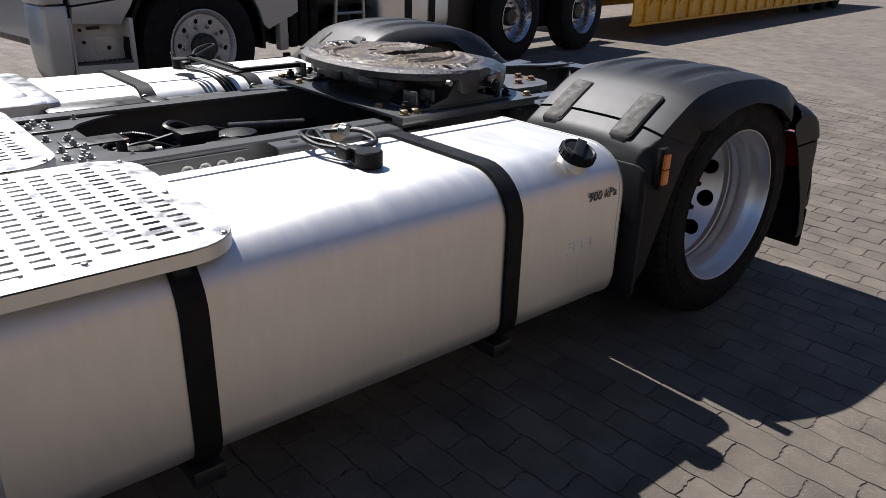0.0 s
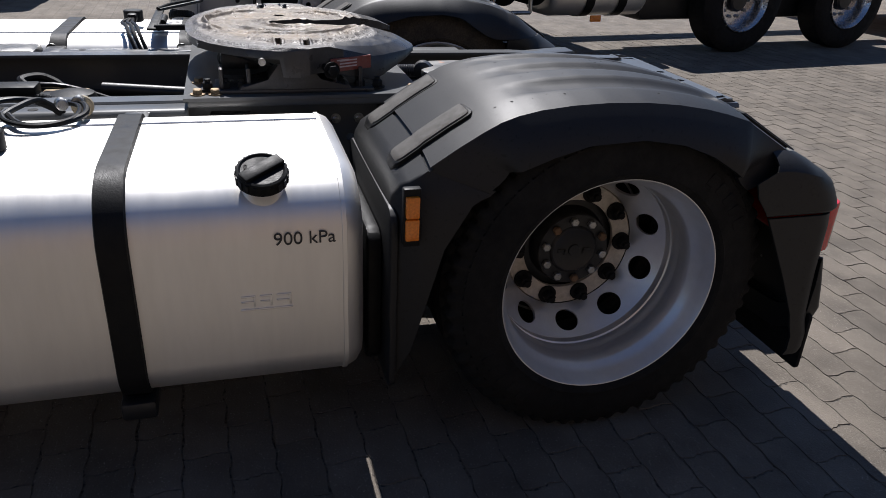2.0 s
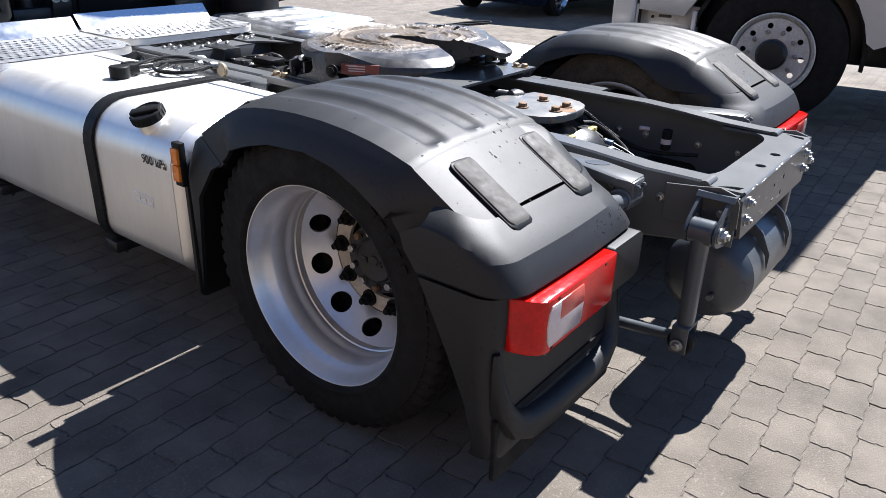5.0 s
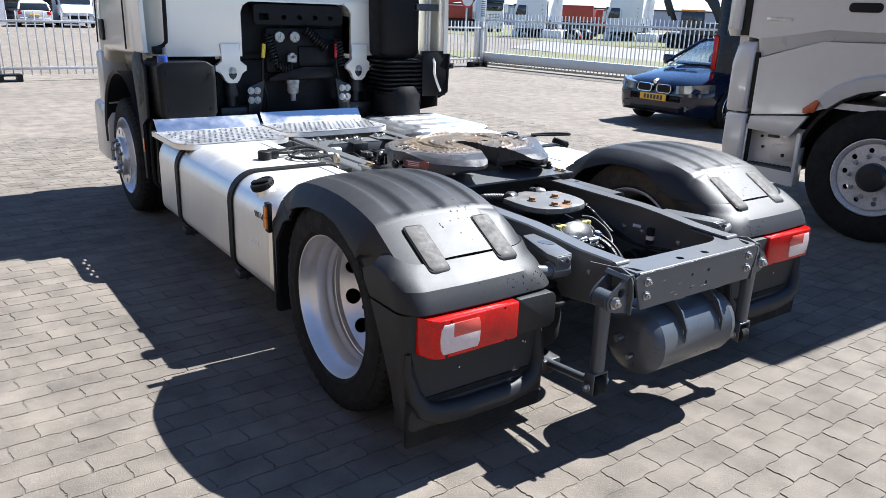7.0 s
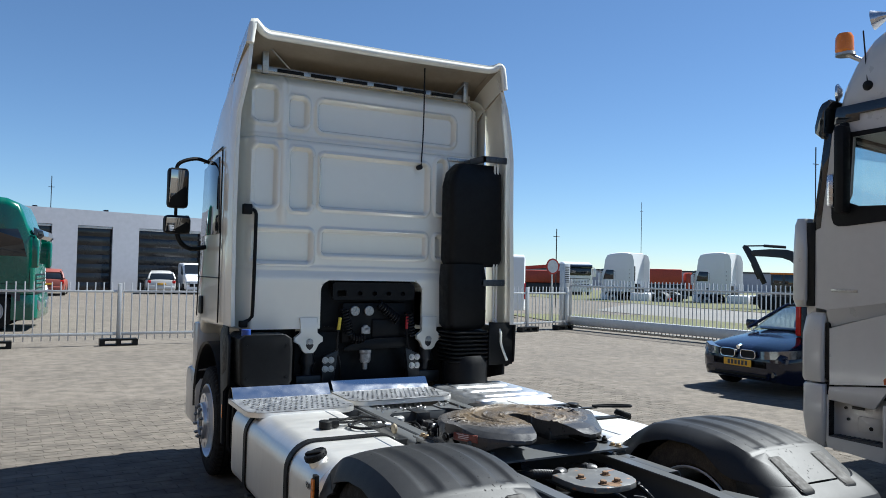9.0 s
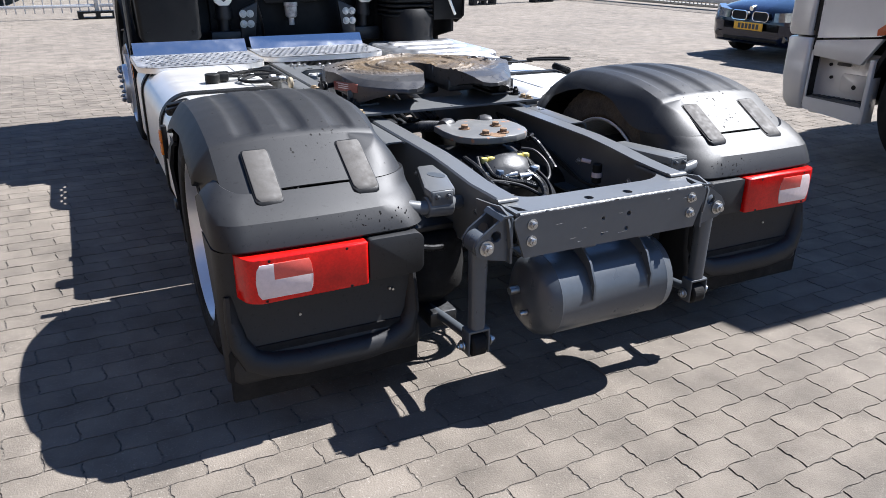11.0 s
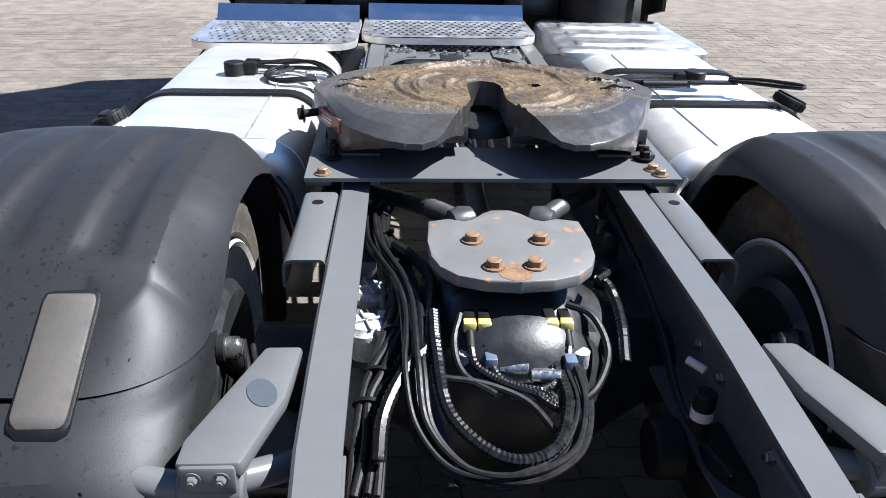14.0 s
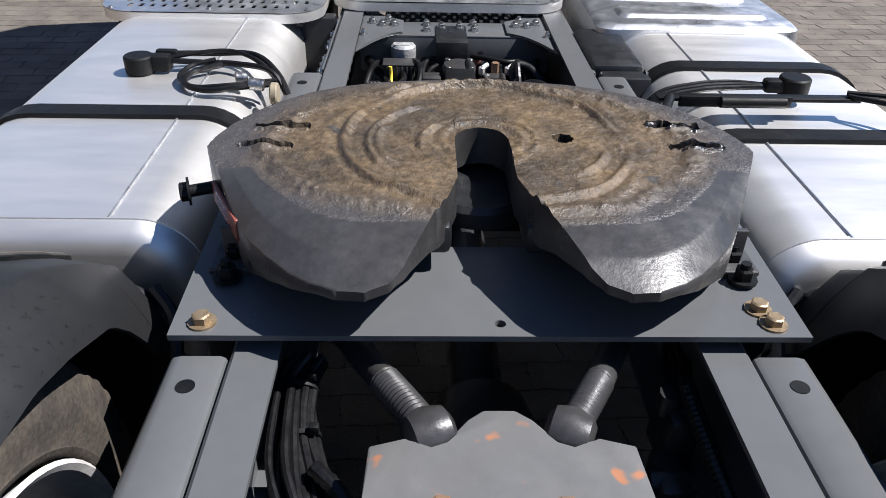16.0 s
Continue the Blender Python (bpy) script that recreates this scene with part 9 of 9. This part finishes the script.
        for s in (-1, 1):
            bm = bmesh.new()
            box(bm, s * 0.6, s * 1.2, 2.3, 3.75, 0.35, 0.98, 0.10, 3)
            part("side_skirt", bm, paint, t)
            bm = bmesh.new()
            rings = []
            for k in range(13):
                a = radians(-5 + 190 * k / 12)
                rings.append([(s * x, 4.6 + r * math.cos(a), 0.5 + r * math.sin(a)) for x, r in ((0.62, 0.60), (1.24, 0.60), (1.24, 0.57), (0.62, 0.57))])
            loft(bm, rings)
            part("mudguard", bm, DARK_GREY, t)
            bm = bmesh.new()
            box(bm, s * 0.70, s * 1.14, 5.16, 5.24, 0.56, 0.68, 0.01)
            part("tail_lamp", bm, RED_LENS, t)
            simple_wheel(t, s * 1.22, 4.6, 0.5, WHITE_RIM, 0.55, 0.1, 0.29, -s, 0, "rear_wheel")
    return t


GREEN = mat("green_truck_paint", (0.0, 0.10, 0.065), 0.25, 0, (0.0, 0.08, 0.052), 1, 0.6, fine=0.03, coat=0.5)
LIME = mat("white_lime_truck_paint", (0.72, 0.74, 0.68), 0.3, 0, (0.35, 0.55, 0.10), 1.2, 0.8, coat=0.3)
FARWHITE = mat("white_truck_paint", (0.78, 0.78, 0.78), 0.35, 0, (0.74, 0.74, 0.74), 0.7, 0.4, 0, 10, 0.01, 0.03)
RED = mat("red_machine_paint", (0.42, 0.05, 0.02), 0.45, 0, (0.34, 0.04, 0.02), 1, 0.6)
cab_truck("green_truck", "green cab-over truck parked behind the fence", (-2.55, 20.0, 0), 84, GREEN, 3.45)
cab_truck("lime_truck", "white and lime truck parked in a row", (-2.75, 24.0, 0), 84, LIME, 3.4)
cab_truck("pale_truck", "white truck parked at the end of a row", (-2.55, 27.6, 0), 84, FARWHITE, 3.4)
cab_truck("white_tractor", "white tractor unit parked across the road", (34.8, 40.2, -0.4), -160, FARWHITE, 3.85, grp="far trucks")
cab_truck("white_tractor", "white high-roof tractor unit parked across the road", (39.5, 35.8, -0.4), -158, FARWHITE, 3.95, grp="far trucks")
cab_truck("distant_truck", "small white truck seen far off", (38.5, 48.5, 0), -25, FARWHITE, 2.9, grp="far trucks")


def small_van(name, label, at, turn, paint, L=5.2, W=1.0, H=2.5):
    t = thing(name, label, "van", at, turn=turn)
    bm = bmesh.new()
    loft(bm, [[(x, y, z) for x, z in rrect(-W + o, W - o, 0.3, zt, [0.16, 0.16, 0.06, 0.06], 4)] for y, o, zt in ((0, 0.08, H - 0.1), (0.06, 0.0, H), (L * 0.72, 0.0, H), (L * 0.85, 0.08, H * 0.62), (L, 0.15, H * 0.42))])
    b = part("body", bm, paint, t)
    bm = bmesh.new()
    box(bm, -W * 0.8, W * 0.8, -0.012, 0.02, H * 0.58, H * 0.84, 0.03)
    part("rear_window", bm, GLASS_DARK, b)
    bm = bmesh.new()
    loft(bm, [[(-W * 0.86, y, z), (W * 0.86, y, z), (W * 0.86, y + 0.03, z + 0.02), (-W * 0.86, y + 0.03, z + 0.02)] for y, z in ((L * 0.745, H * 0.93), (L * 0.838, H * 0.66))])
    part("windscreen", bm, GLASS_DARK, b)
    bm = bmesh.new()
    box(bm, -W * 0.6, W * 0.6, L - 0.03, L + 0.02, H * 0.24, H * 0.34, 0.02)
    part("grille", bm, PLASTIC, b)
    for s in (-1, 1):
        bm = bmesh.new()
        prism(bm, [(L * 0.60, H * 0.62), (L * 0.80, H * 0.62), (L * 0.72, H * 0.90), (L * 0.60, H * 0.90)], "x", s * (W - 0.01), s * (W + 0.008))
        part("side_window", bm, GLASS_DARK, b)
        bm = bmesh.new()
        box(bm, s * W * 0.55, s * W * 0.84, L - 0.06, L + 0.015, H * 0.30, H * 0.40, 0.02)
        part("headlamp", bm, STEEL, b)
        bm = bmesh.new()
        box(bm, s * W * 0.86, s * W * 0.99, -0.015, 0.05, H * 0.30, H * 0.55, 0.02)
        part("tail_lamp", bm, RED_LENS, b)
        for y in (L * 0.2, L * 0.8):
            simple_wheel(t, s * (W - 0.01), y, 0.33, WHITE_RIM, 0.2, 0, 0.2, -s, 0)
    return t


small_van("white_van", "white delivery van beyond the fence", (14.6, 22.3, 0), 70, FARWHITE)
small_van("white_van", "white van facing the yard in front of the workshop", (6.3, 49.4, 0), 176, FARWHITE, 4.4, 0.92, 1.95)


def small_car(name, label, at, turn, paint):
    """A hatchback; its rear looks to -y."""
    t = thing(name, label, "car", at, turn=turn)
    bm = bmesh.new()
    loft(bm, [car_ring(*r) for r in ((0.0, 0.70, 0.84, 0.78, 0.34), (0.05, 0.80, 0.90, 0.84, 0.26), (0.30, 0.84, 0.93, 0.88, 0.20), (1.8, 0.86, 0.93, 0.88, 0.18), (2.7, 0.85, 0.90, 0.86, 0.18), (3.5, 0.80, 0.78, 0.72, 0.20), (3.8, 0.62, 0.64, 0.58, 0.28))])
    b = part("body", bm, paint, t, angle=42)
    bm = bmesh.new()
    loft(bm, [green_house(*r) for r in ((0.06, 0.74, 0.66, 0.99), (0.30, 0.78, 0.62, 1.28), (0.55, 0.79, 0.60, 1.38), (1.5, 0.79, 0.60, 1.42), (2.1, 0.78, 0.60, 1.32), (2.75, 0.76, 0.66, 0.95))])
    gl = part("windows", bm, GLASS_DARK, b, angle=42)
    bm = bmesh.new()
    loft(bm, [[(w, y, z - 0.03), (w - 0.08, y, z + 0.012), (0, y, z + 0.026), (-w + 0.08, y, z + 0.012), (-w, y, z - 0.03)] for y, w, z in ((0.24, 0.640, 1.26), (0.55, 0.610, 1.385), (1.5, 0.61, 1.425), (2.05, 0.61, 1.335))])
    part("roof", bm, paint, gl, angle=42)
    for s in (-1, 1):
        bm = bmesh.new()
        tube(bm, [(s * 0.76, 0.10, 0.93), (s * 0.69, 0.24, 1.18), (s * 0.62, 0.36, 1.31)], 0.06, 8, 3)
        part("pillar", bm, paint, b)
        bm = bmesh.new()
        box(bm, s * 0.60, s * 0.80, -0.01, 0.12, 0.66, 0.84, 0.03)
        part("tail_lamp", bm, RED_LENS, b)
        for y in (0.72, 3.1):
            simple_wheel(t, s * 0.85, y, 0.30, STEEL, 0.19, 0.02, 0.2, -s, 5)
    bm = bmesh.new()
    box(bm, -0.74, 0.74, -0.06, 0.10, 0.28, 0.52, 0.05)
    part("bumper", bm, paint, b)
    bm = bmesh.new()
    box(bm, -0.24, 0.24, -0.07, 0.0, 0.58, 0.68, 0.006)
    part("number_plate", bm, PLATE, b)
    return t


small_car("silver_hatchback", "silver hatchback in front of the workshop", (3.8, 45.0, 0), -4, SILVER)
small_car("red_hatchback", "dark red hatchback at the end of the truck row", (-2.35, 42.0, 0), -4, LABEL_RED)

# red machine, excavator arm, masts
rm = thing("red_truck_row", "red tipper truck far beyond the road", "truck", (50.0, 49.5, 0), turn=-40)
bm = bmesh.new()
box(bm, -3.2, 1.2, -1.2, 1.2, 1.1, 2.5, 0.1)
box(bm, 1.5, 3.4, -1.2, 1.2, 0.6, 2.2, 0.2)
part("tipper_body", bm, RED, rm)
bm = bmesh.new()
box(bm, -3.2, 3.3, -1.0, 1.0, 0.0, 1.05, 0.1)
part("chassis", bm, FRAME_DARK, rm)
rb = thing("red_trailer", "faded red machinery on a trailer", "trailer", (37.0, 52.5, 0), turn=-40)
bm = bmesh.new()
box(bm, -4.0, 4.0, -1.2, 1.2, 1.0, 2.1, 0.1)
prism(bm, [(-4.0, 2.2), (3.8, 2.9), (4.0, 2.7), (-1.5, 2.1)], "y", -0.4, 0.4)
part("boom", bm, RED, rb)
bm = bmesh.new()
box(bm, -4.0, 4.0, -1.0, 1.0, 0.0, 1.0, 0.1)
part("running_gear", bm, FRAME_DARK, rb)
ex = thing("excavator", "dark excavator with a raised arm", "excavator", (35.6, 25.6, 0), turn=-52)
bm = bmesh.new()
prism(bm, [(-2.05, 3.30), (-1.95, 3.45), (-1.0, 3.52), (-0.10, 3.50), (0.35, 3.36), (0.75, 3.05), (1.05, 2.60), (1.25, 2.05), (1.45, 1.40), (1.10, 1.35), (0.80, 2.05), (0.45, 2.55), (0.10, 2.88), (-0.35, 3.05), (-1.2, 3.08), (-1.9, 3.10)], "y", -0.22, 0.22, 0.03)
part("boom", bm, FRAME_DARK, ex)
bm = bmesh.new()
prism(bm, [(-2.52, 3.62), (-2.42, 3.76), (-2.22, 3.72), (-1.90, 3.30), (-1.55, 2.5), (-1.15, 1.55), (-1.40, 1.42), (-1.95, 2.50), (-2.25, 3.10)], "y", -0.16, 0.16, 0.03)
part("stick", bm, FRAME_DARK, ex)
bm = bmesh.new()
rod(bm, (-2.36, 0, 3.70), (-1.3, 0, 3.72), 0.045, 10)
rod(bm, (-1.35, 0, 3.72), (-0.15, 0, 3.64), 0.085, 12, 0.01)
part("stick_cylinder", bm, FRAME_DARK, ex)
bm = bmesh.new()
rod(bm, (-1.98, 0, 2.62), (-1.62, 0, 1.75), 0.06, 10)
part("bucket_cylinder", bm, FRAME_DARK, ex)
bm = bmesh.new()
box(bm, -0.6, 3.2, -1.2, 1.2, 0.75, 1.45, 0.12, 3)
part("house", bm, DARK_GREY, ex)
bm = bmesh.new()
box(bm, -0.92, 0.30, -1.22, -0.10, 0.75, 1.12, 0.05)
box(bm, -0.98, 0.34, -1.24, -0.08, 2.02, 2.14, 0.04)
for x in (-0.90, -0.28, 0.28):
    for y in (-1.20, -0.12):
        box(bm, x - 0.05, x + 0.05, y - 0.04, y + 0.04, 1.05, 2.06, 0.01)
ecab = part("operator_cab", bm, DARK_GREY, ex)
bm = bmesh.new()
box(bm, -0.90, 0.28, -1.20, -0.12, 1.08, 2.04, 0.02)
part("cab_glass", bm, GLASS_DARK, ecab)
bm = bmesh.new()
box(bm, -0.98, 0.34, -1.25, -1.235, 2.04, 2.12, 0.0)
part("roof_edge", bm, ORANGE, ecab)
bm = bmesh.new()
for s in (-1, 1):
    box(bm, -1.6, 2.0, s * 0.8, s * 1.3, 0.0, 0.8, 0.2)
part("track", bm, RUBBER, ex)
for x, y, h in ((21.6, 29.2, 4.2), (52.3, 55.6, 9.5), (30.3, 20.2, 8.2), (-2.3, 57.0, 8.0)):
    ma = thing("mast", "thin lattice mast against the sky", "mast", (x, y, 0), group="masts")
    bm = bmesh.new()
    rod(bm, (0, 0, 0), (0, 0, h), 0.028, 6)
    rod(bm, (-0.2, 0, h * 0.9), (0.2, 0, h * 0.9), 0.02, 6)
    part("pole", bm, FRAME_DARK, ma)
fl = thing("far_hall", "long low grey hall on the skyline", "building", (72, 78, 0), turn=-40)
bm = bmesh.new()
box(bm, -40, 40, 0, 10, 0, 2.5, 0.05)
part("wall", bm, WALL, fl)
bm = bmesh.new()
box(bm, -40.2, 40.2, -0.2, 10.2, 2.5, 2.7, 0.02)
part("roof", bm, DARK_GREY, fl)

# ---- ground ----
def paving_material(name, gain, bricks):
    """Concrete blocks; where the single blocks are not built, joints come from a pattern at their true size."""
    m = mat(name, (0.172 * gain, 0.147 * gain, 0.119 * gain), 0.86, 0, (0.132 * gain, 0.113 * gain, 0.092 * gain), 0.55, 0.85, 0.45, 150, 0.20, 0.06, random=0.10, spec=0.3, spots=0.36, spot_col=(0.30 * gain, 0.27 * gain, 0.23 * gain), spot_scale=190)
    nt_ = m.node_tree
    b = nt_.nodes["Principled BSDF"]
    if bricks:
        N, L = nt_.nodes.new, nt_.links.new
        tc, mp, br = N("ShaderNodeTexCoord"), N("ShaderNodeMapping"), N("ShaderNodeTexBrick")
        mp.inputs["Rotation"].default_value = (0, 0, radians(-2.2))
        L(tc.outputs["Object"], mp.inputs[0])
        L(mp.outputs[0], br.inputs["Vector"])
        br.inputs["Scale"].default_value = 1.0
        br.inputs["Mortar Size"].default_value, br.inputs["Mortar Smooth"].default_value = 0.004, 0.3
        br.inputs["Brick Width"].default_value, br.inputs["Row Height"].default_value = 0.2215, 0.118
        for k, c in (("Color1", 1.06), ("Color2", 0.92), ("Mortar", 0.68)):
            br.inputs[k].default_value = (c, c, c, 1)
        mx = N("ShaderNodeMix")
        mx.data_type, mx.blend_type = "RGBA", "MULTIPLY"
        mx.inputs[0].default_value = 1.0
        src = b.inputs["Base Color"].links[0].from_socket
        L(src, mx.inputs[6])
        L(br.outputs["Color"], mx.inputs[7])
        L(mx.outputs[2], b.inputs["Base Color"])
    return m


PAVE_FAR = paving_material("concrete_paving_far", 1.03, True)
PAVE = paving_material("concrete_block", 0.90, False)
# the stain pattern runs on from block to block
_geo = PAVE.node_tree.nodes.new("ShaderNodeNewGeometry")
for _n in list(PAVE.node_tree.nodes):
    if _n.type == "MAPPING":
        PAVE.node_tree.links.new(_geo.outputs["Position"], _n.inputs[0])
JOINT = mat("sandy_joint", (0.165, 0.142, 0.115), 0.95, 0, (0.085, 0.073, 0.06), 14, 0.9, 0.6, 160, 0.25, spots=0.46, spot_col=(0.028, 0.025, 0.022), spot_scale=75)
GX0, GX1, GY0, GY1 = -6.2, 5.4, -5.2, 7.6               # the stretch of single blocks
bm = bmesh.new()
big = [(-600, -600), (600, -600), (600, 600), (-600, 600)]
inn = [(GX0 + 0.14, GY0 + 0.08), (GX1 - 0.14, GY0 + 0.08), (GX1 - 0.14, GY1 - 0.08), (GX0 + 0.14, GY1 - 0.08)]
B = [bm.verts.new((*p, -0.0035)) for p in big]
I = [bm.verts.new((*p, -0.0035)) for p in inn]
D = [bm.verts.new((*p, -0.0036)) for p in inn]
for k in range(4):
    bm.faces.new((B[k], B[(k + 1) % 4], I[(k + 1) % 4], I[k]))
    bm.faces.new((I[k], I[(k + 1) % 4], D[(k + 1) % 4], D[k]))
f = bm.faces.new(D)
f.material_index = 1
ground = tagged(part("ground", bm, [PAVE_FAR, JOINT]), "grey-beige interlocking concrete block paving", "paving", kind="structure")

ROT = radians(2.2)
PW, PH = 0.2215, 0.1180


def block_outline(g=0.0032):
    """One interlocking block: kinked ends, long sides waved twice; the same wave on both, so that rows fit."""
    w, h, c = PW / 2, PH / 2, 0.0026
    ends = [(-1.0, 0.0), (-0.66, 0.0045), (-0.34, 0.0045), (-0.10, -0.001), (0.10, 0.001), (0.34, -0.0045), (0.66, -0.0045), (1.0, 0.0)]
    wave = [(-0.86, 0.0024), (-0.64, 0.0024), (-0.36, -0.0024), (-0.14, -0.0024), (0.14, 0.0024), (0.36, 0.0024), (0.64, -0.0024), (0.86, -0.0024)]
    out = [(w + o - g, t * (h - c)) for t, o in ends]
    out += [(t * w, h - c + o) for t, o in wave[::-1]]
    out += [(-w + o + g, t * (h - c)) for t, o in ends[::-1]]
    return out + [(t * w, -h + c + o) for t, o in wave]


OUT = block_outline()
rough = random.Random(5)


def block_bm(bm, cx, cy, rz, dz, tilt):
    c, s = math.cos(ROT + rz), math.sin(ROT + rz)
    top, mid = [], []
    for x, y in OUT:
        x, y = x + rough.uniform(-0.0022, 0.0022), y + rough.uniform(-0.0022, 0.0022)
        X, Y = cx + c * x - s * y, cy + s * x + c * y
        k = 0.997
        Xi, Yi = cx + c * x * k - s * y * (k - 0.003), cy + s * x * k + c * y * (k - 0.003)
        top.append((Xi, Yi, dz + tilt[0] * x + tilt[1] * y))
        mid.append((X, Y, dz - 0.0020 + tilt[0] * x + tilt[1] * y))
    return top, mid


def block_cells():
    c, s = math.cos(ROT), math.sin(ROT)
    for r in range(-75, 75):
        for k in range(-45, 45):
            lx, ly = k * PW + (PW / 2 if r % 2 else 0.0) + 0.034, r * PH - 1.172
            x, y = c * lx - s * ly, s * lx + c * ly
            if GX0 - 0.02 < x < GX1 + 0.02 and GY0 - 0.01 < y < GY1 + 0.01:
                yield x, y


rnd = random.Random(11)
verts, faces = [], []
near = []
for x, y in block_cells():
    a = (rnd.uniform(-0.006, 0.006), rnd.uniform(-0.0010, 0.0006) + 0.0018 * noise.noise((x * 0.9, y * 0.9, 3.0)) - 0.0006, (rnd.uniform(-0.005, 0.005), rnd.uniform(-0.006, 0.006)))
    # single blocks: the sunlit patch behind the frame
    if -0.75 < x < 1.70 and -2.75 < y < -0.72 and len(near) < 300:
        near.append((x, y, a))
        continue
    t, m_ = block_bm(None, x, y, *a)
    n0, k = len(verts), len(t)
    verts += t + m_ + [(p[0], p[1], -0.013) for p in m_]
    faces.append(list(range(n0, n0 + k)))
    for i in range(k):
        j = (i + 1) % k
        faces.append((n0 + i, n0 + k + i, n0 + k + j, n0 + j))
        faces.append((n0 + k + i, n0 + 2 * k + i, n0 + 2 * k + j, n0 + k + j))
PAVE_ISLE = paving_material("concrete_block_joined", 0.90, False)
_nt = PAVE_ISLE.node_tree
_b = _nt.nodes["Principled BSDF"]
_ge, _mr, _mx = _nt.nodes.new("ShaderNodeNewGeometry"), _nt.nodes.new("ShaderNodeMapRange"), _nt.nodes.new("ShaderNodeMix")
_mx.data_type, _mx.blend_type, _mx.inputs[0].default_value = "RGBA", "MULTIPLY", 1.0
_mr.inputs[3].default_value, _mr.inputs[4].default_value = 0.88, 1.10
_nt.links.new(_ge.outputs["Random Per Island"], _mr.inputs[0])
_nt.links.new(_mr.outputs[0], _mx.inputs[7])
_nt.links.new(_b.inputs["Base Color"].links[0].from_socket, _mx.inputs[6])
_nt.links.new(_mx.outputs[2], _b.inputs["Base Color"])
me = bpy.data.meshes.new("paving_blocks")
me.from_pydata(verts, [], faces)
me.materials.append(PAVE_ISLE)
me.update()
pv = new("paving_blocks", me)
pv.parent = ground
tagged(pv, kind="stuff")
bm = bmesh.new()
t, m_ = block_bm(None, 0, 0, -ROT, 0.0, (0, 0))
T = [bm.verts.new(p) for p in t]
M = [bm.verts.new(p) for p in m_]
Dn = [bm.verts.new((p[0], p[1], -0.013)) for p in m_]
bm.faces.new(T)
k = len(T)
for i in range(k):
    j = (i + 1) % k
    bm.faces.new((T[i], M[i], M[j], T[j]))
    bm.faces.new((M[i], Dn[i], Dn[j], M[j]))
one = part("paving_block", bm, PAVE, ground)
for n_, (x, y, (rz, dz, tl)) in enumerate(near):
    mm = Matrix.Translation((x, y, dz)) @ Matrix.Rotation(ROT + rz, 4, "Z") @ Matrix.Rotation(tl[1], 4, "X") @ Matrix.Rotation(-tl[0], 4, "Y")
    if n_ == 0:
        one.matrix_basis = mm
    else:
        repeat(one, ground, mm)

# grass strip, road and kerb beyond the gate
GRASS = mat("dry_grass", (0.16, 0.15, 0.06), 0.95, 0, (0.10, 0.12, 0.035), 1.5, 0.8, 0.5, 40, 0.3)
ROAD = mat("pale_road", (0.20, 0.19, 0.175), 0.9, 0, (0.16, 0.155, 0.145), 0.3, 0.7, 0.2, 60, 0.1)


def strip(name, pts, z, material, label):
    bm = bmesh.new()
    vs = [bm.verts.new((*p, 0)) for p in pts]
    f = bm.faces.new(vs)
    r = bmesh.ops.extrude_face_region(bm, geom=[f])
    for v in r["geom"]:
        if isinstance(v, bmesh.types.BMVert):
            v.co.z = z
    return tagged(part(name, bm, material), label, name.replace("_", " "), kind="structure")


strip("grass_verge", [(13.9, 17.9), (16.2, 8.0), (21.0, 9.5), (21.5, 22.0), (15.0, 24.0)], 0.03, GRASS, "dry grass verge beyond the sliding gate")
strip("road", [(21.1, 9.0), (29.0, 11.0), (30.5, 33.0), (21.6, 26.0)], 0.02, ROAD, "pale road behind the yard fence")
strip("kerb", [(13.0, 17.05), (13.25, 17.1), (14.7, 8.0), (14.5, 7.95)], 0.06, ROAD, "low concrete kerb under the gate")
strip("far_verge", [(30.6, 12.0), (75.0, 20.0), (75.0, 70.0), (31.0, 60.0)], 0.02, GRASS, "dry grass field with parked machines")

# unseen brown wall behind the camera, added for warm reflections and bounce
BOUNCE_BROWN = mat("brown_brick_wall", (0.20, 0.145, 0.10), 0.9, 0, (0.15, 0.105, 0.075), 0.6, 0.8, 0.3, 12, 0.2)
bm = bmesh.new()
box(bm, -11.4, -11.0, -30.0, 9.0, 0.0, 7.0, 0.02)
tagged(part("wall_west", bm, BOUNCE_BROWN), "unseen brown wall added for warm reflections and bounce", "wall", kind="structure")
